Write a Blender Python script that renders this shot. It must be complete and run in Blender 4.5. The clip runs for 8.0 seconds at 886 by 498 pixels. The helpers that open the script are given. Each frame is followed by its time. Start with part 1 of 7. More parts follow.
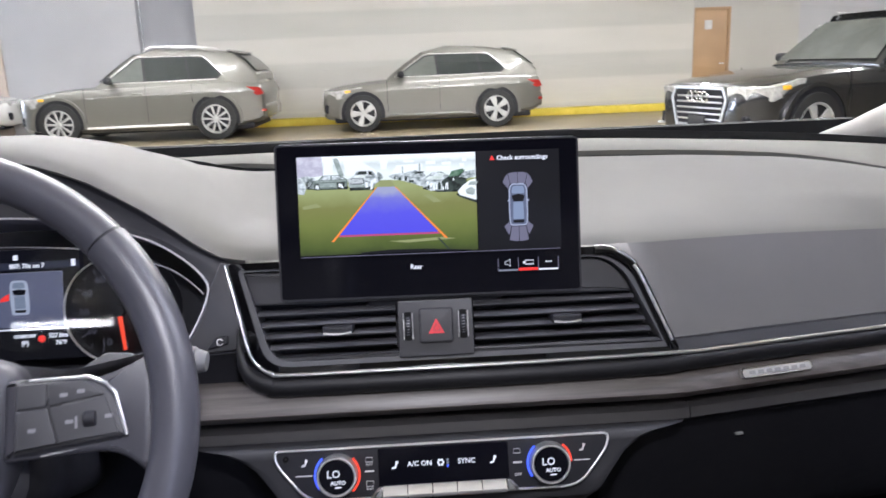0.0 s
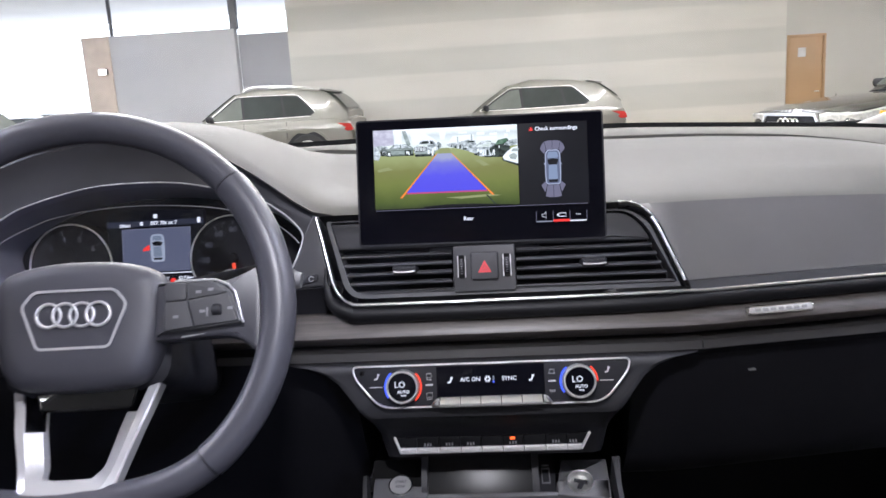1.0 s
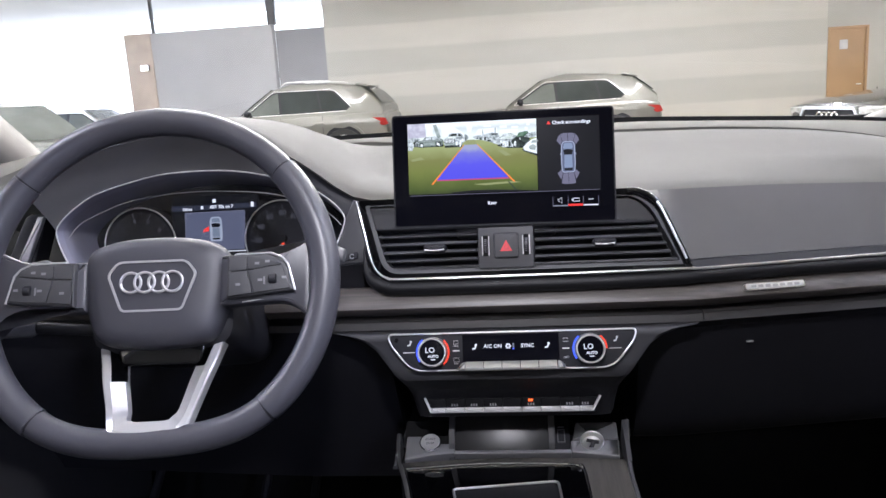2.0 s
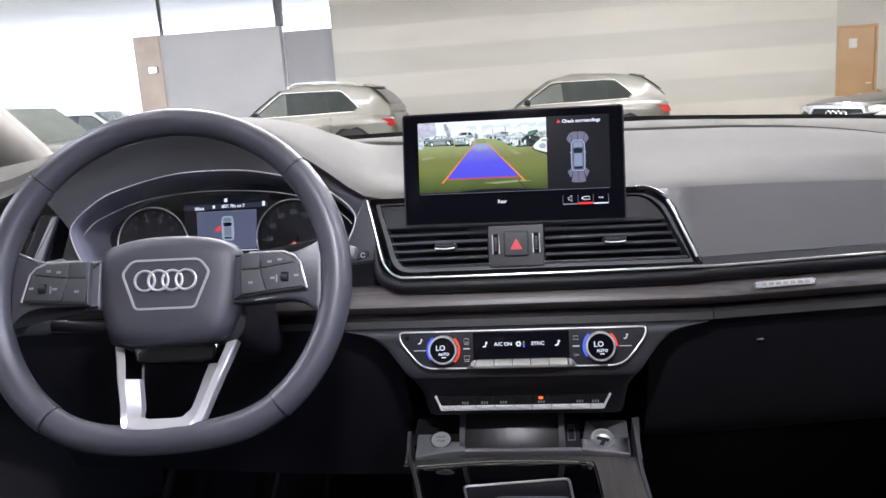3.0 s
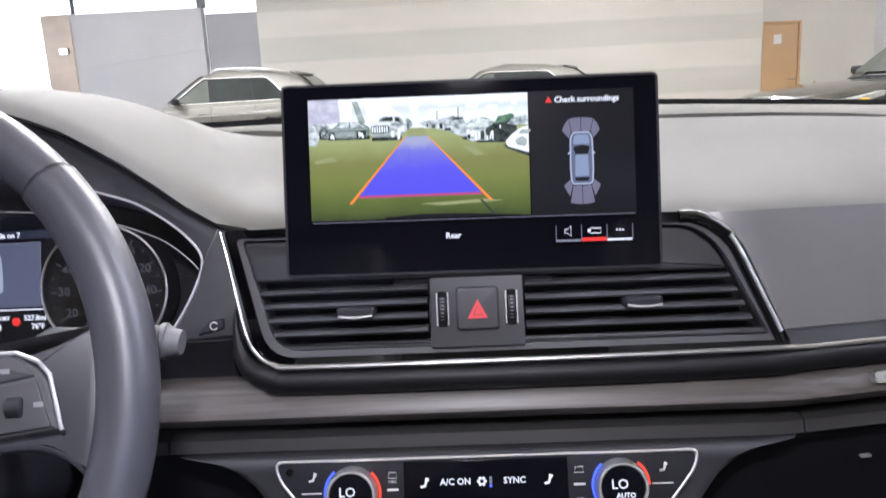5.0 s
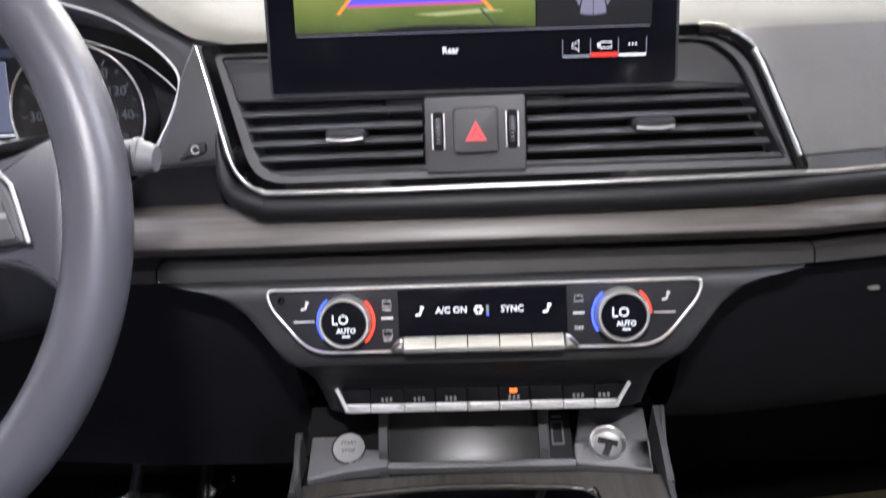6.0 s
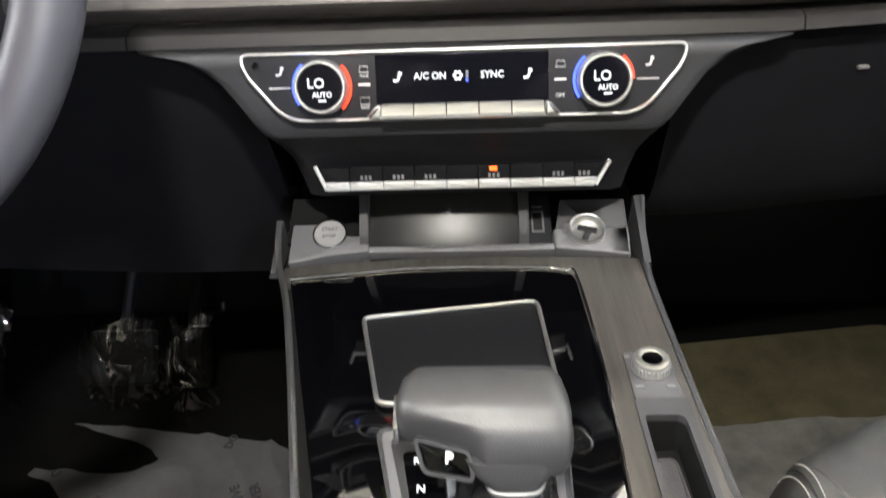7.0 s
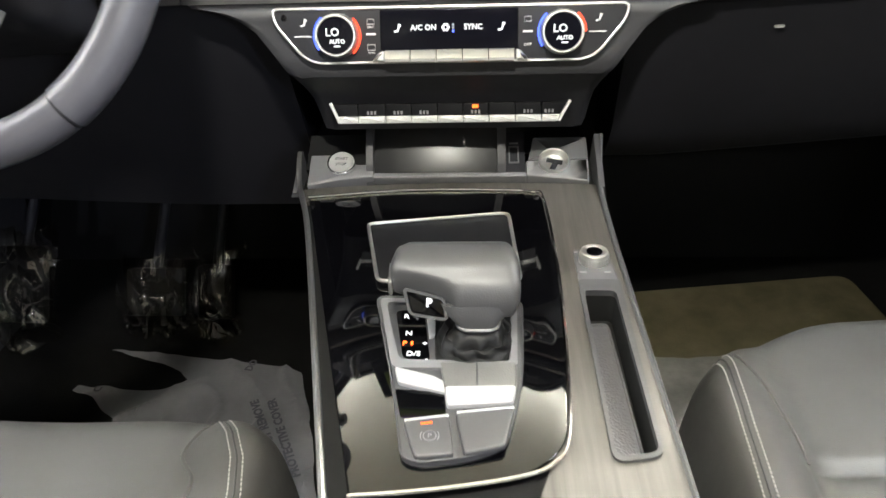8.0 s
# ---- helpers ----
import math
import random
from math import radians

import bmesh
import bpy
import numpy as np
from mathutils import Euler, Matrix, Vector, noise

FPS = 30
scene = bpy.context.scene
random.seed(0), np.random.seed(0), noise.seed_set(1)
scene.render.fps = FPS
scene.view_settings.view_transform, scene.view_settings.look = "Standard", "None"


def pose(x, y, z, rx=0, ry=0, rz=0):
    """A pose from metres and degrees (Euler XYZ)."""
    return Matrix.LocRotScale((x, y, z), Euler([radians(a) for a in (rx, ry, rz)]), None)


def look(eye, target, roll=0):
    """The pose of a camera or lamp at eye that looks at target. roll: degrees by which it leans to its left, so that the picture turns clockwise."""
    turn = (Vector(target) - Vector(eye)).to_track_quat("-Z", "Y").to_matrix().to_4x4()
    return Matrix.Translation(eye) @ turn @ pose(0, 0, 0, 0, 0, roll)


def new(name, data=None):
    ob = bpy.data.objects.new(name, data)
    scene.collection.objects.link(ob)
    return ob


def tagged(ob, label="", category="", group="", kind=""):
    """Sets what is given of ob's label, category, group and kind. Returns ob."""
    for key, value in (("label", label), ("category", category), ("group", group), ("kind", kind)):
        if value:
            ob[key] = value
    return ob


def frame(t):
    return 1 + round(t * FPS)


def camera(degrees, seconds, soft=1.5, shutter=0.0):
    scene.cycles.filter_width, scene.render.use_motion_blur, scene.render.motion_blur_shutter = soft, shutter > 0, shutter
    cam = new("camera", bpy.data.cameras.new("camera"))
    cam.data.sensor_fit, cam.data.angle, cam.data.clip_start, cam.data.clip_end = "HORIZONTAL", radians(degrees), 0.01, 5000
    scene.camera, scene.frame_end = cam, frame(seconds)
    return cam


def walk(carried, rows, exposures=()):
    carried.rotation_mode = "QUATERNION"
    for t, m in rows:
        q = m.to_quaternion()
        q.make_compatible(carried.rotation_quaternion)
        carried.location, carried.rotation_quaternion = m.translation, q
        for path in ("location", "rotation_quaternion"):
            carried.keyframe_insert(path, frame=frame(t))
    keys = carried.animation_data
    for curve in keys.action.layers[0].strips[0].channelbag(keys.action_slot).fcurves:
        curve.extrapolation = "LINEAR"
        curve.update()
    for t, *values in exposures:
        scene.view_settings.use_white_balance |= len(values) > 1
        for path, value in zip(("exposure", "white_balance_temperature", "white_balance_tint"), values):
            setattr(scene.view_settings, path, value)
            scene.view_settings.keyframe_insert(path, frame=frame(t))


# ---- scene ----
cam = camera(60.5, 8.0, shutter=0.4)
PATH = [
    (0, (-0.018, 0.026, 1.332), (0.066, 1.964, 0.847), -2.2),
    (0.5, (-0.004, -0.03, 1.295), (-0.055, 1.928, 0.888), -2.7),
    (1, (0.012, -0.13, 1.284), (-0.126, 1.828, 0.9), -3.4),
    (1.5, (0.027, -0.213, 1.287), (-0.168, 1.738, 0.893), -3.5),
    (3, (0.024, -0.23, 1.285), (-0.223, 1.716, 0.895), -3.8),
    (3.5, (0.016, -0.12, 1.304), (-0.196, 1.835, 0.936), -3.7),
    (4, (0.002, 0.001, 1.314), (-0.14, 1.963, 0.956), -3.9),
    (4.2, (0.002, 0.044, 1.313), (-0.119, 2.006, 0.944), -4.0),
    (5.3, (-0.005, 0.154, 1.254), (-0.069, 2.089, 0.754), -2.7),
    (5.5, (0.001, 0.16, 1.255), (-0.081, 2.067, 0.656), -2.9),
    (6, (-0.002, 0.161, 1.231), (-0.09, 2.005, 0.462), -2.9),
    (6.5, (-0.005, 0.153, 1.193), (-0.079, 1.927, 0.273), -2.7),
    (7, (0.006, 0.132, 1.158), (-0.075, 1.845, 0.13), -2.5),
    (7.5, (0.014, 0.092, 1.143), (-0.08, 1.77, 0.058), -2.4),
    (8, (0.026, 0.0, 1.176), (-0.077, 1.69, 0.112), -2.1),
]
walk(cam, [(t, look(eye, target, roll)) for t, eye, target, roll in PATH],
     [(0, 0.26, 5750, 18), (4.2, 0.30, 5750, 18), (5.5, 0.52, 5800, 19), (6.2, 0.98, 6150, 14), (7.0, 1.25, 6500, 8), (8.0, 1.34, 6650, 5)])

# ---- light of the place ----
world = bpy.data.worlds.new("world")
scene.world = world
world.use_nodes = True
wt = world.node_tree
sky = wt.nodes.new("ShaderNodeTexSky")
sky.sky_type, sky.sun_disc, sky.sun_elevation, sky.sun_rotation = "NISHITA", False, radians(40), radians(150)
wt.nodes["Background"].inputs["Strength"].default_value = 0.12
wt.links.new(sky.outputs[0], wt.nodes["Background"].inputs["Color"])


def area_lamp(name, m, sx, sy, watts, colour=(1, 0.97, 0.93)):
    d = bpy.data.lights.new(name, "AREA")
    d.shape, d.size, d.size_y, d.energy, d.color = "RECTANGLE", sx, sy, watts, colour
    ob = new(name, d)
    ob.matrix_world = m
    return ob


CEIL = 4.3
TUBES = [(-6, 13.0), (2.5, 13.0), (10.5, 13.0), (-5, 8.0), (2.5, 8.0), (0.3, 3.7), (-4.6, 0.4), (4.6, 0.4), (0.6, -4.6), (-3, -9)]
for lx, ly in TUBES:
    area_lamp("tube_light", pose(lx, ly, CEIL - 0.60), 5.0, 0.12, 260 if 3 < ly < 5 else 230 if 0 < ly < 1 else 115, (1, 0.95, 0.81) if ly > 1 else (0.84, 0.87, 1.0))
# daylight through the open vehicle gate
area_lamp("gate_daylight", pose(-14.5, 17.3, 2.0, -90, 0, 0), 6.0, 3.2, 1450, (0.86, 0.93, 1.0))
# lit reading lamp in the roof console
area_lamp("reading_lamp_bulb", pose(0.0, 0.06, 1.548), 0.06, 0.04, 6.4, (1, 0.96, 0.89))

# unseen lamps added over the rear doors to fill the cabin from behind
for lx in (-0.555, 0.555):
    area_lamp("rear_fill_bulb", pose(lx, -0.75, 1.462, 0, lx * 40, 0), 0.06, 0.04, 6.6, (0.72, 0.77, 1.0))

# ---- materials ----


def shader(name):
    m = bpy.data.materials.new(name)
    m.use_nodes = True
    nt = m.node_tree
    return m, nt, nt.nodes["Principled BSDF"]


def coords(nt, scale=(1, 1, 1), turn=(0, 0, 0)):
    tc = nt.nodes.new("ShaderNodeTexCoord")
    mp = nt.nodes.new("ShaderNodeMapping")
    mp.inputs["Scale"].default_value, mp.inputs["Rotation"].default_value = scale, turn
    nt.links.new(tc.outputs["Object"], mp.inputs["Vector"])
    return mp.outputs[0]


def noise_node(nt, vec, scale, detail=3.0, rough=0.55):
    n = nt.nodes.new("ShaderNodeTexNoise")
    n.inputs["Scale"].default_value, n.inputs["Detail"].default_value, n.inputs["Roughness"].default_value = scale, detail, rough
    nt.links.new(vec, n.inputs["Vector"])
    return n.outputs["Fac"]


def ramp(nt, fac, stops):
    r = nt.nodes.new("ShaderNodeValToRGB")
    while len(r.color_ramp.elements) < len(stops):
        r.color_ramp.elements.new(0.5)
    for e, (p, c) in zip(r.color_ramp.elements, stops):
        e.position, e.color = p, (*c, 1)
    nt.links.new(fac, r.inputs[0])
    return r.outputs[0]


def bump(nt, b, height, strength, distance):
    n = nt.nodes.new("ShaderNodeBump")
    n.inputs["Strength"].default_value, n.inputs["Distance"].default_value = strength, distance
    nt.links.new(height, n.inputs["Height"])
    nt.links.new(n.outputs[0], b.inputs["Normal"])


def plain(name, colour, rough=0.5, metal=0.0, vary=0.12, grain=0.0, grain_scale=900, big=6.0, coat=0.0, rough_vary=0.06, specular=0.5):
    """A surface with soft variation at a large and a small scale, and a fine grain."""
    m, nt, b = shader(name)
    v = coords(nt)
    lo, hi = [max(0, c * (1 - vary)) for c in colour], [min(1, c * (1 + vary)) for c in colour]
    f1 = noise_node(nt, v, big, 4.0)
    nt.links.new(ramp(nt, f1, [(0.3, lo), (0.7, hi)]), b.inputs["Base Color"])
    f2 = noise_node(nt, v, big * 14, 3.0)
    mr = nt.nodes.new("ShaderNodeMapRange")
    mr.inputs["To Min"].default_value, mr.inputs["To Max"].default_value = max(0.0, rough - rough_vary), min(1.0, rough + rough_vary)
    nt.links.new(f2, mr.inputs["Value"])
    nt.links.new(mr.outputs[0], b.inputs["Roughness"])
    b.inputs["Metallic"].default_value = metal
    b.inputs["Coat Weight"].default_value = coat
    b.inputs["Coat Roughness"].default_value = 0.04
    b.inputs["Specular IOR Level"].default_value = specular
    if grain:
        vo = nt.nodes.new("ShaderNodeTexVoronoi")
        vo.inputs["Scale"].default_value = grain_scale
        nt.links.new(v, vo.inputs["Vector"])
        bump(nt, b, vo.outputs["Distance"], grain, 0.0006)
    return m


def glow(name, colour, strength):
    m, nt, b = shader(name)
    b.inputs["Base Color"].default_value = (0.01, 0.01, 0.01, 1)
    b.inputs["Roughness"].default_value = 0.3
    b.inputs["Specular IOR Level"].default_value = 0.04
    b.inputs["Emission Color"].default_value = (*colour, 1)
    b.inputs["Emission Strength"].default_value = strength
    return m


def pane_glass(name, tint=(0.93, 0.95, 0.95), gloss=1.0):
    m, nt, b = shader(name)
    nt.nodes.remove(b)
    tr, gl, mix, fr, pw = (nt.nodes.new("ShaderNode" + k) for k in ("BsdfTransparent", "BsdfGlossy", "MixShader", "LayerWeight", "Math"))
    tr.inputs[0].default_value = (*tint, 1)
    gl.inputs["Roughness"].default_value = 0.02
    fr.inputs["Blend"].default_value = 0.5
    pw.operation, pw.inputs[1].default_value = "POWER", 5.0
    nt.links.new(fr.outputs["Facing"], pw.inputs[0])
    mu = nt.nodes.new("ShaderNodeMath")
    mu.operation = "MULTIPLY_ADD"
    mu.inputs[1].default_value, mu.inputs[2].default_value = 0.96 * gloss, 0.04 * gloss
    nt.links.new(pw.outputs[0], mu.inputs[0])
    nt.links.new(mu.outputs[0], mix.inputs[0])
    nt.links.new(tr.outputs[0], mix.inputs[1])
    nt.links.new(gl.outputs[0], mix.inputs[2])
    nt.links.new(mix.outputs[0], nt.nodes["Material Output"].inputs[0])
    return m


def wood_grain(name, dark, light, along, rough=0.46):
    m, nt, b = shader(name)
    scale = [220.0, 220.0, 220.0]
    scale[along] = 9.0
    v = coords(nt, tuple(scale))
    f = noise_node(nt, v, 1.0, 5.0, 0.65)
    nt.links.new(ramp(nt, f, [(0.3, dark), (0.5, [(p + q) / 2 for p, q in zip(dark, light)]), (0.72, light)]), b.inputs["Base Color"])
    b.inputs["Roughness"].default_value = rough
    bump(nt, b, f, 0.12, 0.0005)
    return m


def banded_wall(name):
    """Painted block wall whose courses differ a little in tone."""
    m, nt, b = shader(name)
    tc = nt.nodes.new("ShaderNodeTexCoord")
    sep = nt.nodes.new("ShaderNodeSeparateXYZ")
    nt.links.new(tc.outputs["Object"], sep.inputs[0])
    wob = noise_node(nt, coords(nt, (0.25, 0.25, 0.6)), 1.2, 3)
    add = nt.nodes.new("ShaderNodeMath")
    add.operation = "MULTIPLY_ADD"
    add.inputs[1].default_value = 0.06
    nt.links.new(wob, add.inputs[0])
    nt.links.new(sep.outputs["Z"], add.inputs[2])
    mod = nt.nodes.new("ShaderNodeMath")
    mod.operation = "PINGPONG"
    mod.inputs[1].default_value = 0.55
    nt.links.new(add.outputs[0], mod.inputs[0])
    base = ramp(nt, mod.outputs[0], [(0.25, (0.485, 0.475, 0.435)), (0.30, (0.55, 0.537, 0.49))])
    stain = ramp(nt, noise_node(nt, coords(nt, (0.4, 0.4, 2.2)), 1.5, 5), [(0.3, (0.92, 0.92, 0.92)), (0.7, (1, 1, 1))])
    mx = nt.nodes.new("ShaderNodeMix")
    mx.data_type, mx.blend_type = "RGBA", "MULTIPLY"
    mx.inputs["Factor"].default_value = 1.0
    nt.links.new(base, mx.inputs[6])
    nt.links.new(stain, mx.inputs[7])
    nt.links.new(mx.outputs[2], b.inputs["Base Color"])
    b.inputs["Roughness"].default_value = 0.75
    bump(nt, b, noise_node(nt, coords(nt), 40, 4), 0.2, 0.01)
    return m


def car_paint(name, colour, rough=0.35):
    m, nt, b = shader(name)
    f = noise_node(nt, coords(nt), 1500, 1)
    nt.links.new(ramp(nt, f, [(0.35, [c * 0.85 for c in colour]), (0.65, [min(1, c * 1.12) for c in colour])]), b.inputs["Base Color"])
    b.inputs["Metallic"].default_value = 0.45
    b.inputs["Roughness"].default_value = rough
    b.inputs["Coat Weight"].default_value = 1.0
    b.inputs["Coat Roughness"].default_value = 0.03
    return m


def blotched(name, a, c, scale, rough=0.8, bump_s=0.3, bump_scale=300, specular=0.5):
    m, nt, b = shader(name)
    v = coords(nt)
    f = noise_node(nt, v, scale, 6, 0.6)
    nt.links.new(ramp(nt, f, [(0.32, a), (0.68, c)]), b.inputs["Base Color"])
    b.inputs["Roughness"].default_value = rough
    bump(nt, b, noise_node(nt, v, bump_scale, 3), bump_s, 0.002)
    b.inputs["Specular IOR Level"].default_value = specular
    return m


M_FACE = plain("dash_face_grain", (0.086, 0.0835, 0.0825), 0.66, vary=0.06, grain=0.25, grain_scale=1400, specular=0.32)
M_COWL = plain("cowl_black", (0.006, 0.006, 0.006), 0.95, specular=0.0)
M_RING = plain("bright_ring", (0.46, 0.46, 0.47), 0.28, 0.5, vary=0.02, rough_vary=0.01)
M_RINGD = plain("ring_satin", (0.50, 0.50, 0.52), 0.3, vary=0.02, rough_vary=0.01)
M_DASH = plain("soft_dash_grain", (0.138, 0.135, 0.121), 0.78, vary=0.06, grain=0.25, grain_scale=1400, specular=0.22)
M_DARK = plain("dark_soft_plastic", (0.032, 0.032, 0.035), 0.62, grain=0.08, grain_scale=1400)
M_BLACK = plain("black_plastic", (0.013, 0.013, 0.016), 0.55, grain=0.15, grain_scale=1600, specular=0.28)
M_GREYBAND = plain("dark_grey_plastic", (0.060, 0.060, 0.064), 0.55, grain=0.12, grain_scale=1600)
M_STACK = plain("stack_plastic", (0.026, 0.026, 0.029), 0.55, grain=0.12, grain_scale=1600)
M_GLOVE = plain("matt_black_lid", (0.012, 0.012, 0.015), 0.6, grain=0.15, grain_scale=1600, specular=0.15)
M_LIP = plain("smooth_black", (0.006, 0.006, 0.007), 0.5, specular=0.25)
M_CUBBY = plain("rubber_tray", (0.010, 0.010, 0.011), 0.32, rough_vary=0.015, specular=0.24)
M_VANE = plain("vane_plastic", (0.048, 0.048, 0.053), 0.5, grain=0.06, grain_scale=1600)
M_BAND = plain("lower_trim_plastic", (0.024, 0.0225, 0.0225), 0.55, grain=0.12, grain_scale=1600)
M_HOOD = plain("smooth_hood", (0.042, 0.042, 0.048), 0.6, grain=0.06, grain_scale=1600)
M_CHEEK = plain("satin_cheek", (0.031, 0.031, 0.034), 0.5, grain=0.08, grain_scale=1600)
M_GREY = plain("grey_plastic", (0.105, 0.105, 0.110), 0.5, grain=0.15, grain_scale=1600)
M_GLOSS = plain("gloss_black", (0.0010, 0.0010, 0.0013), 0.04, rough_vary=0.02, vary=0.0, specular=0.5)
M_CHROME = plain("chrome", (0.82, 0.82, 0.82), 0.1, 1.0, vary=0.03, rough_vary=0.03)
M_SCREEN = plain("coated_display_glass", (0.003, 0.003, 0.005), 0.06, rough_vary=0.02, vary=0.0, specular=0.12)
# speckled metal that imitates the reflections along the gloss bezel
M_GLINT = plain("glint_metal", (0.75, 0.75, 0.75), 0.30, 1.0, vary=0.35, big=110, rough_vary=0.08)
M_SATIND = plain("dull_satin_metal", (0.36, 0.36, 0.36), 0.4, 1.0, vary=0.03, rough_vary=0.02)
M_SATIN = plain("satin_aluminium", (0.70, 0.70, 0.69), 0.38, 1.0, vary=0.03, rough_vary=0.02)
M_WOOD = wood_grain("wood_trim", (0.044, 0.038, 0.035), (0.112, 0.100, 0.093), 0, 0.42)
M_BUTTON = plain("pale_satin_button", (0.42, 0.42, 0.42), 0.35, 0.5)
M_WOODY = wood_grain("wood_trim_console", (0.023, 0.021, 0.019), (0.062, 0.057, 0.051), 1, 0.52)
M_KNOB = plain("knob_leather", (0.026, 0.026, 0.027), 0.48, grain=0.10, grain_scale=900, big=9)
M_LEDGE = plain("ledge_plastic", (0.13, 0.128, 0.115), 0.9, vary=0.06, grain=0.2, grain_scale=1400, specular=0.03)
M_LID = plain("lid_plastic", (0.0055, 0.0055, 0.0065), 0.6, specular=0.08)
M_CARLINE = plain("bright_car_trim", (0.82, 0.82, 0.80), 0.28, 0.6)
M_LEATHER = plain("grey_leather", (0.070, 0.069, 0.067), 0.43, grain=0.22, grain_scale=900, big=9)
M_WHEEL = plain("wheel_leather", (0.041, 0.041, 0.050), 0.40, grain=0.05, grain_scale=900)
M_HEAD = plain("headliner_cloth", (0.66, 0.62, 0.53), 0.9, grain=0.3, grain_scale=900)
M_HUB = plain("hub_leather", (0.034, 0.034, 0.042), 0.48, grain=0.05, grain_scale=900)
M_PILLAR = plain("pillar_trim", (0.36, 0.34, 0.30), 0.8, grain=0.2)
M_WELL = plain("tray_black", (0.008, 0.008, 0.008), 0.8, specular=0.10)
M_BOOT = plain("boot_leather", (0.006, 0.006, 0.006), 0.45, grain=0.08, specular=0.14)
M_SELECT = plain("selector_plastic", (0.033, 0.033, 0.036), 0.5, grain=0.12, grain_scale=1600)
M_EDGE = plain("pale_metal_paint", (0.60, 0.60, 0.60), 0.42, 0.3, vary=0.04, rough_vary=0.02)
M_STEP = plain("silver_paint", (0.34, 0.34, 0.35), 0.42, 0.35)
M_RUBBER = plain("rubber", (0.012, 0.012, 0.012), 0.7)
M_THREAD = plain("pale_thread", (0.42, 0.41, 0.39), 0.8)
M_CARPET = blotched("carpet", (0.072, 0.064, 0.036), (0.125, 0.110, 0.066), 14, 0.95, 0.8, 500, 0.1)
# black carpet, darkened further so the colour holds the seats' shade
M_CARPETB = blotched("shaded_black_carpet", (0.003, 0.003, 0.0028), (0.006, 0.006, 0.0055), 14, 0.95, 0.8, 500, 0.12)
M_PAPER = blotched("mat_cover_film", (0.090, 0.090, 0.096), (0.145, 0.145, 0.153), 9, 0.45, 0.4, 30)
M_INK = plain("dark_print", (0.05, 0.05, 0.06), 0.7)
M_MARK = plain("white_print", (0.55, 0.55, 0.55), 0.6)
M_MARKDIM = plain("grey_print", (0.16, 0.16, 0.17), 0.6)
M_REDMARK = plain("red_print", (0.55, 0.03, 0.04), 0.5)
M_GLASS = pane_glass("window_glass", gloss=0.6)
M_FILM = pane_glass("clear_wrapping_film", (0.80, 0.78, 0.70), 3.0)
M_LENS = pane_glass("instrument_lens", (0.95, 0.95, 0.95), 0.3)
G_WHITE = glow("display_white", (0.95, 0.97, 1.0), 0.9)
G_GREY = glow("display_grey", (0.42, 0.45, 0.52), 0.55)
G_DIM = glow("display_dim_grey", (0.25, 0.24, 0.32), 0.6)
G_NUMERAL = glow("dial_numeral", (0.25, 0.25, 0.29), 0.22)
G_DARK = glow("display_dark", (0.0016, 0.0018, 0.004), 1.0)
G_PANEL = glow("display_slate", (0.10, 0.11, 0.16), 0.9)
G_NEEDLE = glow("needle_red", (0.95, 0.085, 0.035), 1.0)
G_ORANGE = glow("display_orange", (0.9, 0.24, 0.03), 1.0)
G_RED = glow("display_red", (0.85, 0.04, 0.03), 1.0)
G_LED = glow("led_orange", (1.0, 0.13, 0.02), 1.8)
G_LEDBLUE = glow("led_blue", (0.08, 0.14, 1.0), 1.3)
G_LEDRED = glow("led_red", (1.0, 0.07, 0.03), 1.1)
G_PCAR2 = glow("picture_dark", (0.03, 0.05, 0.035), 0.8)


def glow_ramp(name, stops, strength, noise_scale=90.0):
    """A lit picture area that shades from top to bottom with some mottling."""
    m, nt, b = shader(name)
    tc = nt.nodes.new("ShaderNodeTexCoord")
    sep = nt.nodes.new("ShaderNodeSeparateXYZ")
    nt.links.new(tc.outputs["Generated"], sep.inputs[0])
    n = noise_node(nt, coords(nt), noise_scale, 4)
    ad = nt.nodes.new("ShaderNodeMath")
    ad.operation = "MULTIPLY_ADD"
    ad.inputs[1].default_value = 0.22
    nt.links.new(n, ad.inputs[0])
    nt.links.new(sep.outputs["Z"], ad.inputs[2])
    nt.links.new(ramp(nt, ad.outputs[0], stops), b.inputs["Emission Color"])
    b.inputs["Emission Strength"].default_value = strength
    b.inputs["Base Color"].default_value = (0.01, 0.01, 0.01, 1)
    b.inputs["Specular IOR Level"].default_value = 0.04
    return m


def glow_mottled(name, low, high, scale, strength=0.85):
    """A lit picture area broken into small light and dark spots."""
    m, nt, b = shader(name)
    n = noise_node(nt, coords(nt, (1, 1, 1.6)), scale, 5, 0.7)
    mid = [(p + q) / 2 for p, q in zip(low, high)]
    nt.links.new(ramp(nt, n, [(0.40, low), (0.50, mid), (0.60, high)]), b.inputs["Emission Color"])
    b.inputs["Emission Strength"].default_value = strength
    b.inputs["Base Color"].default_value = (0.01, 0.01, 0.01, 1)
    b.inputs["Specular IOR Level"].default_value = 0.04
    return m


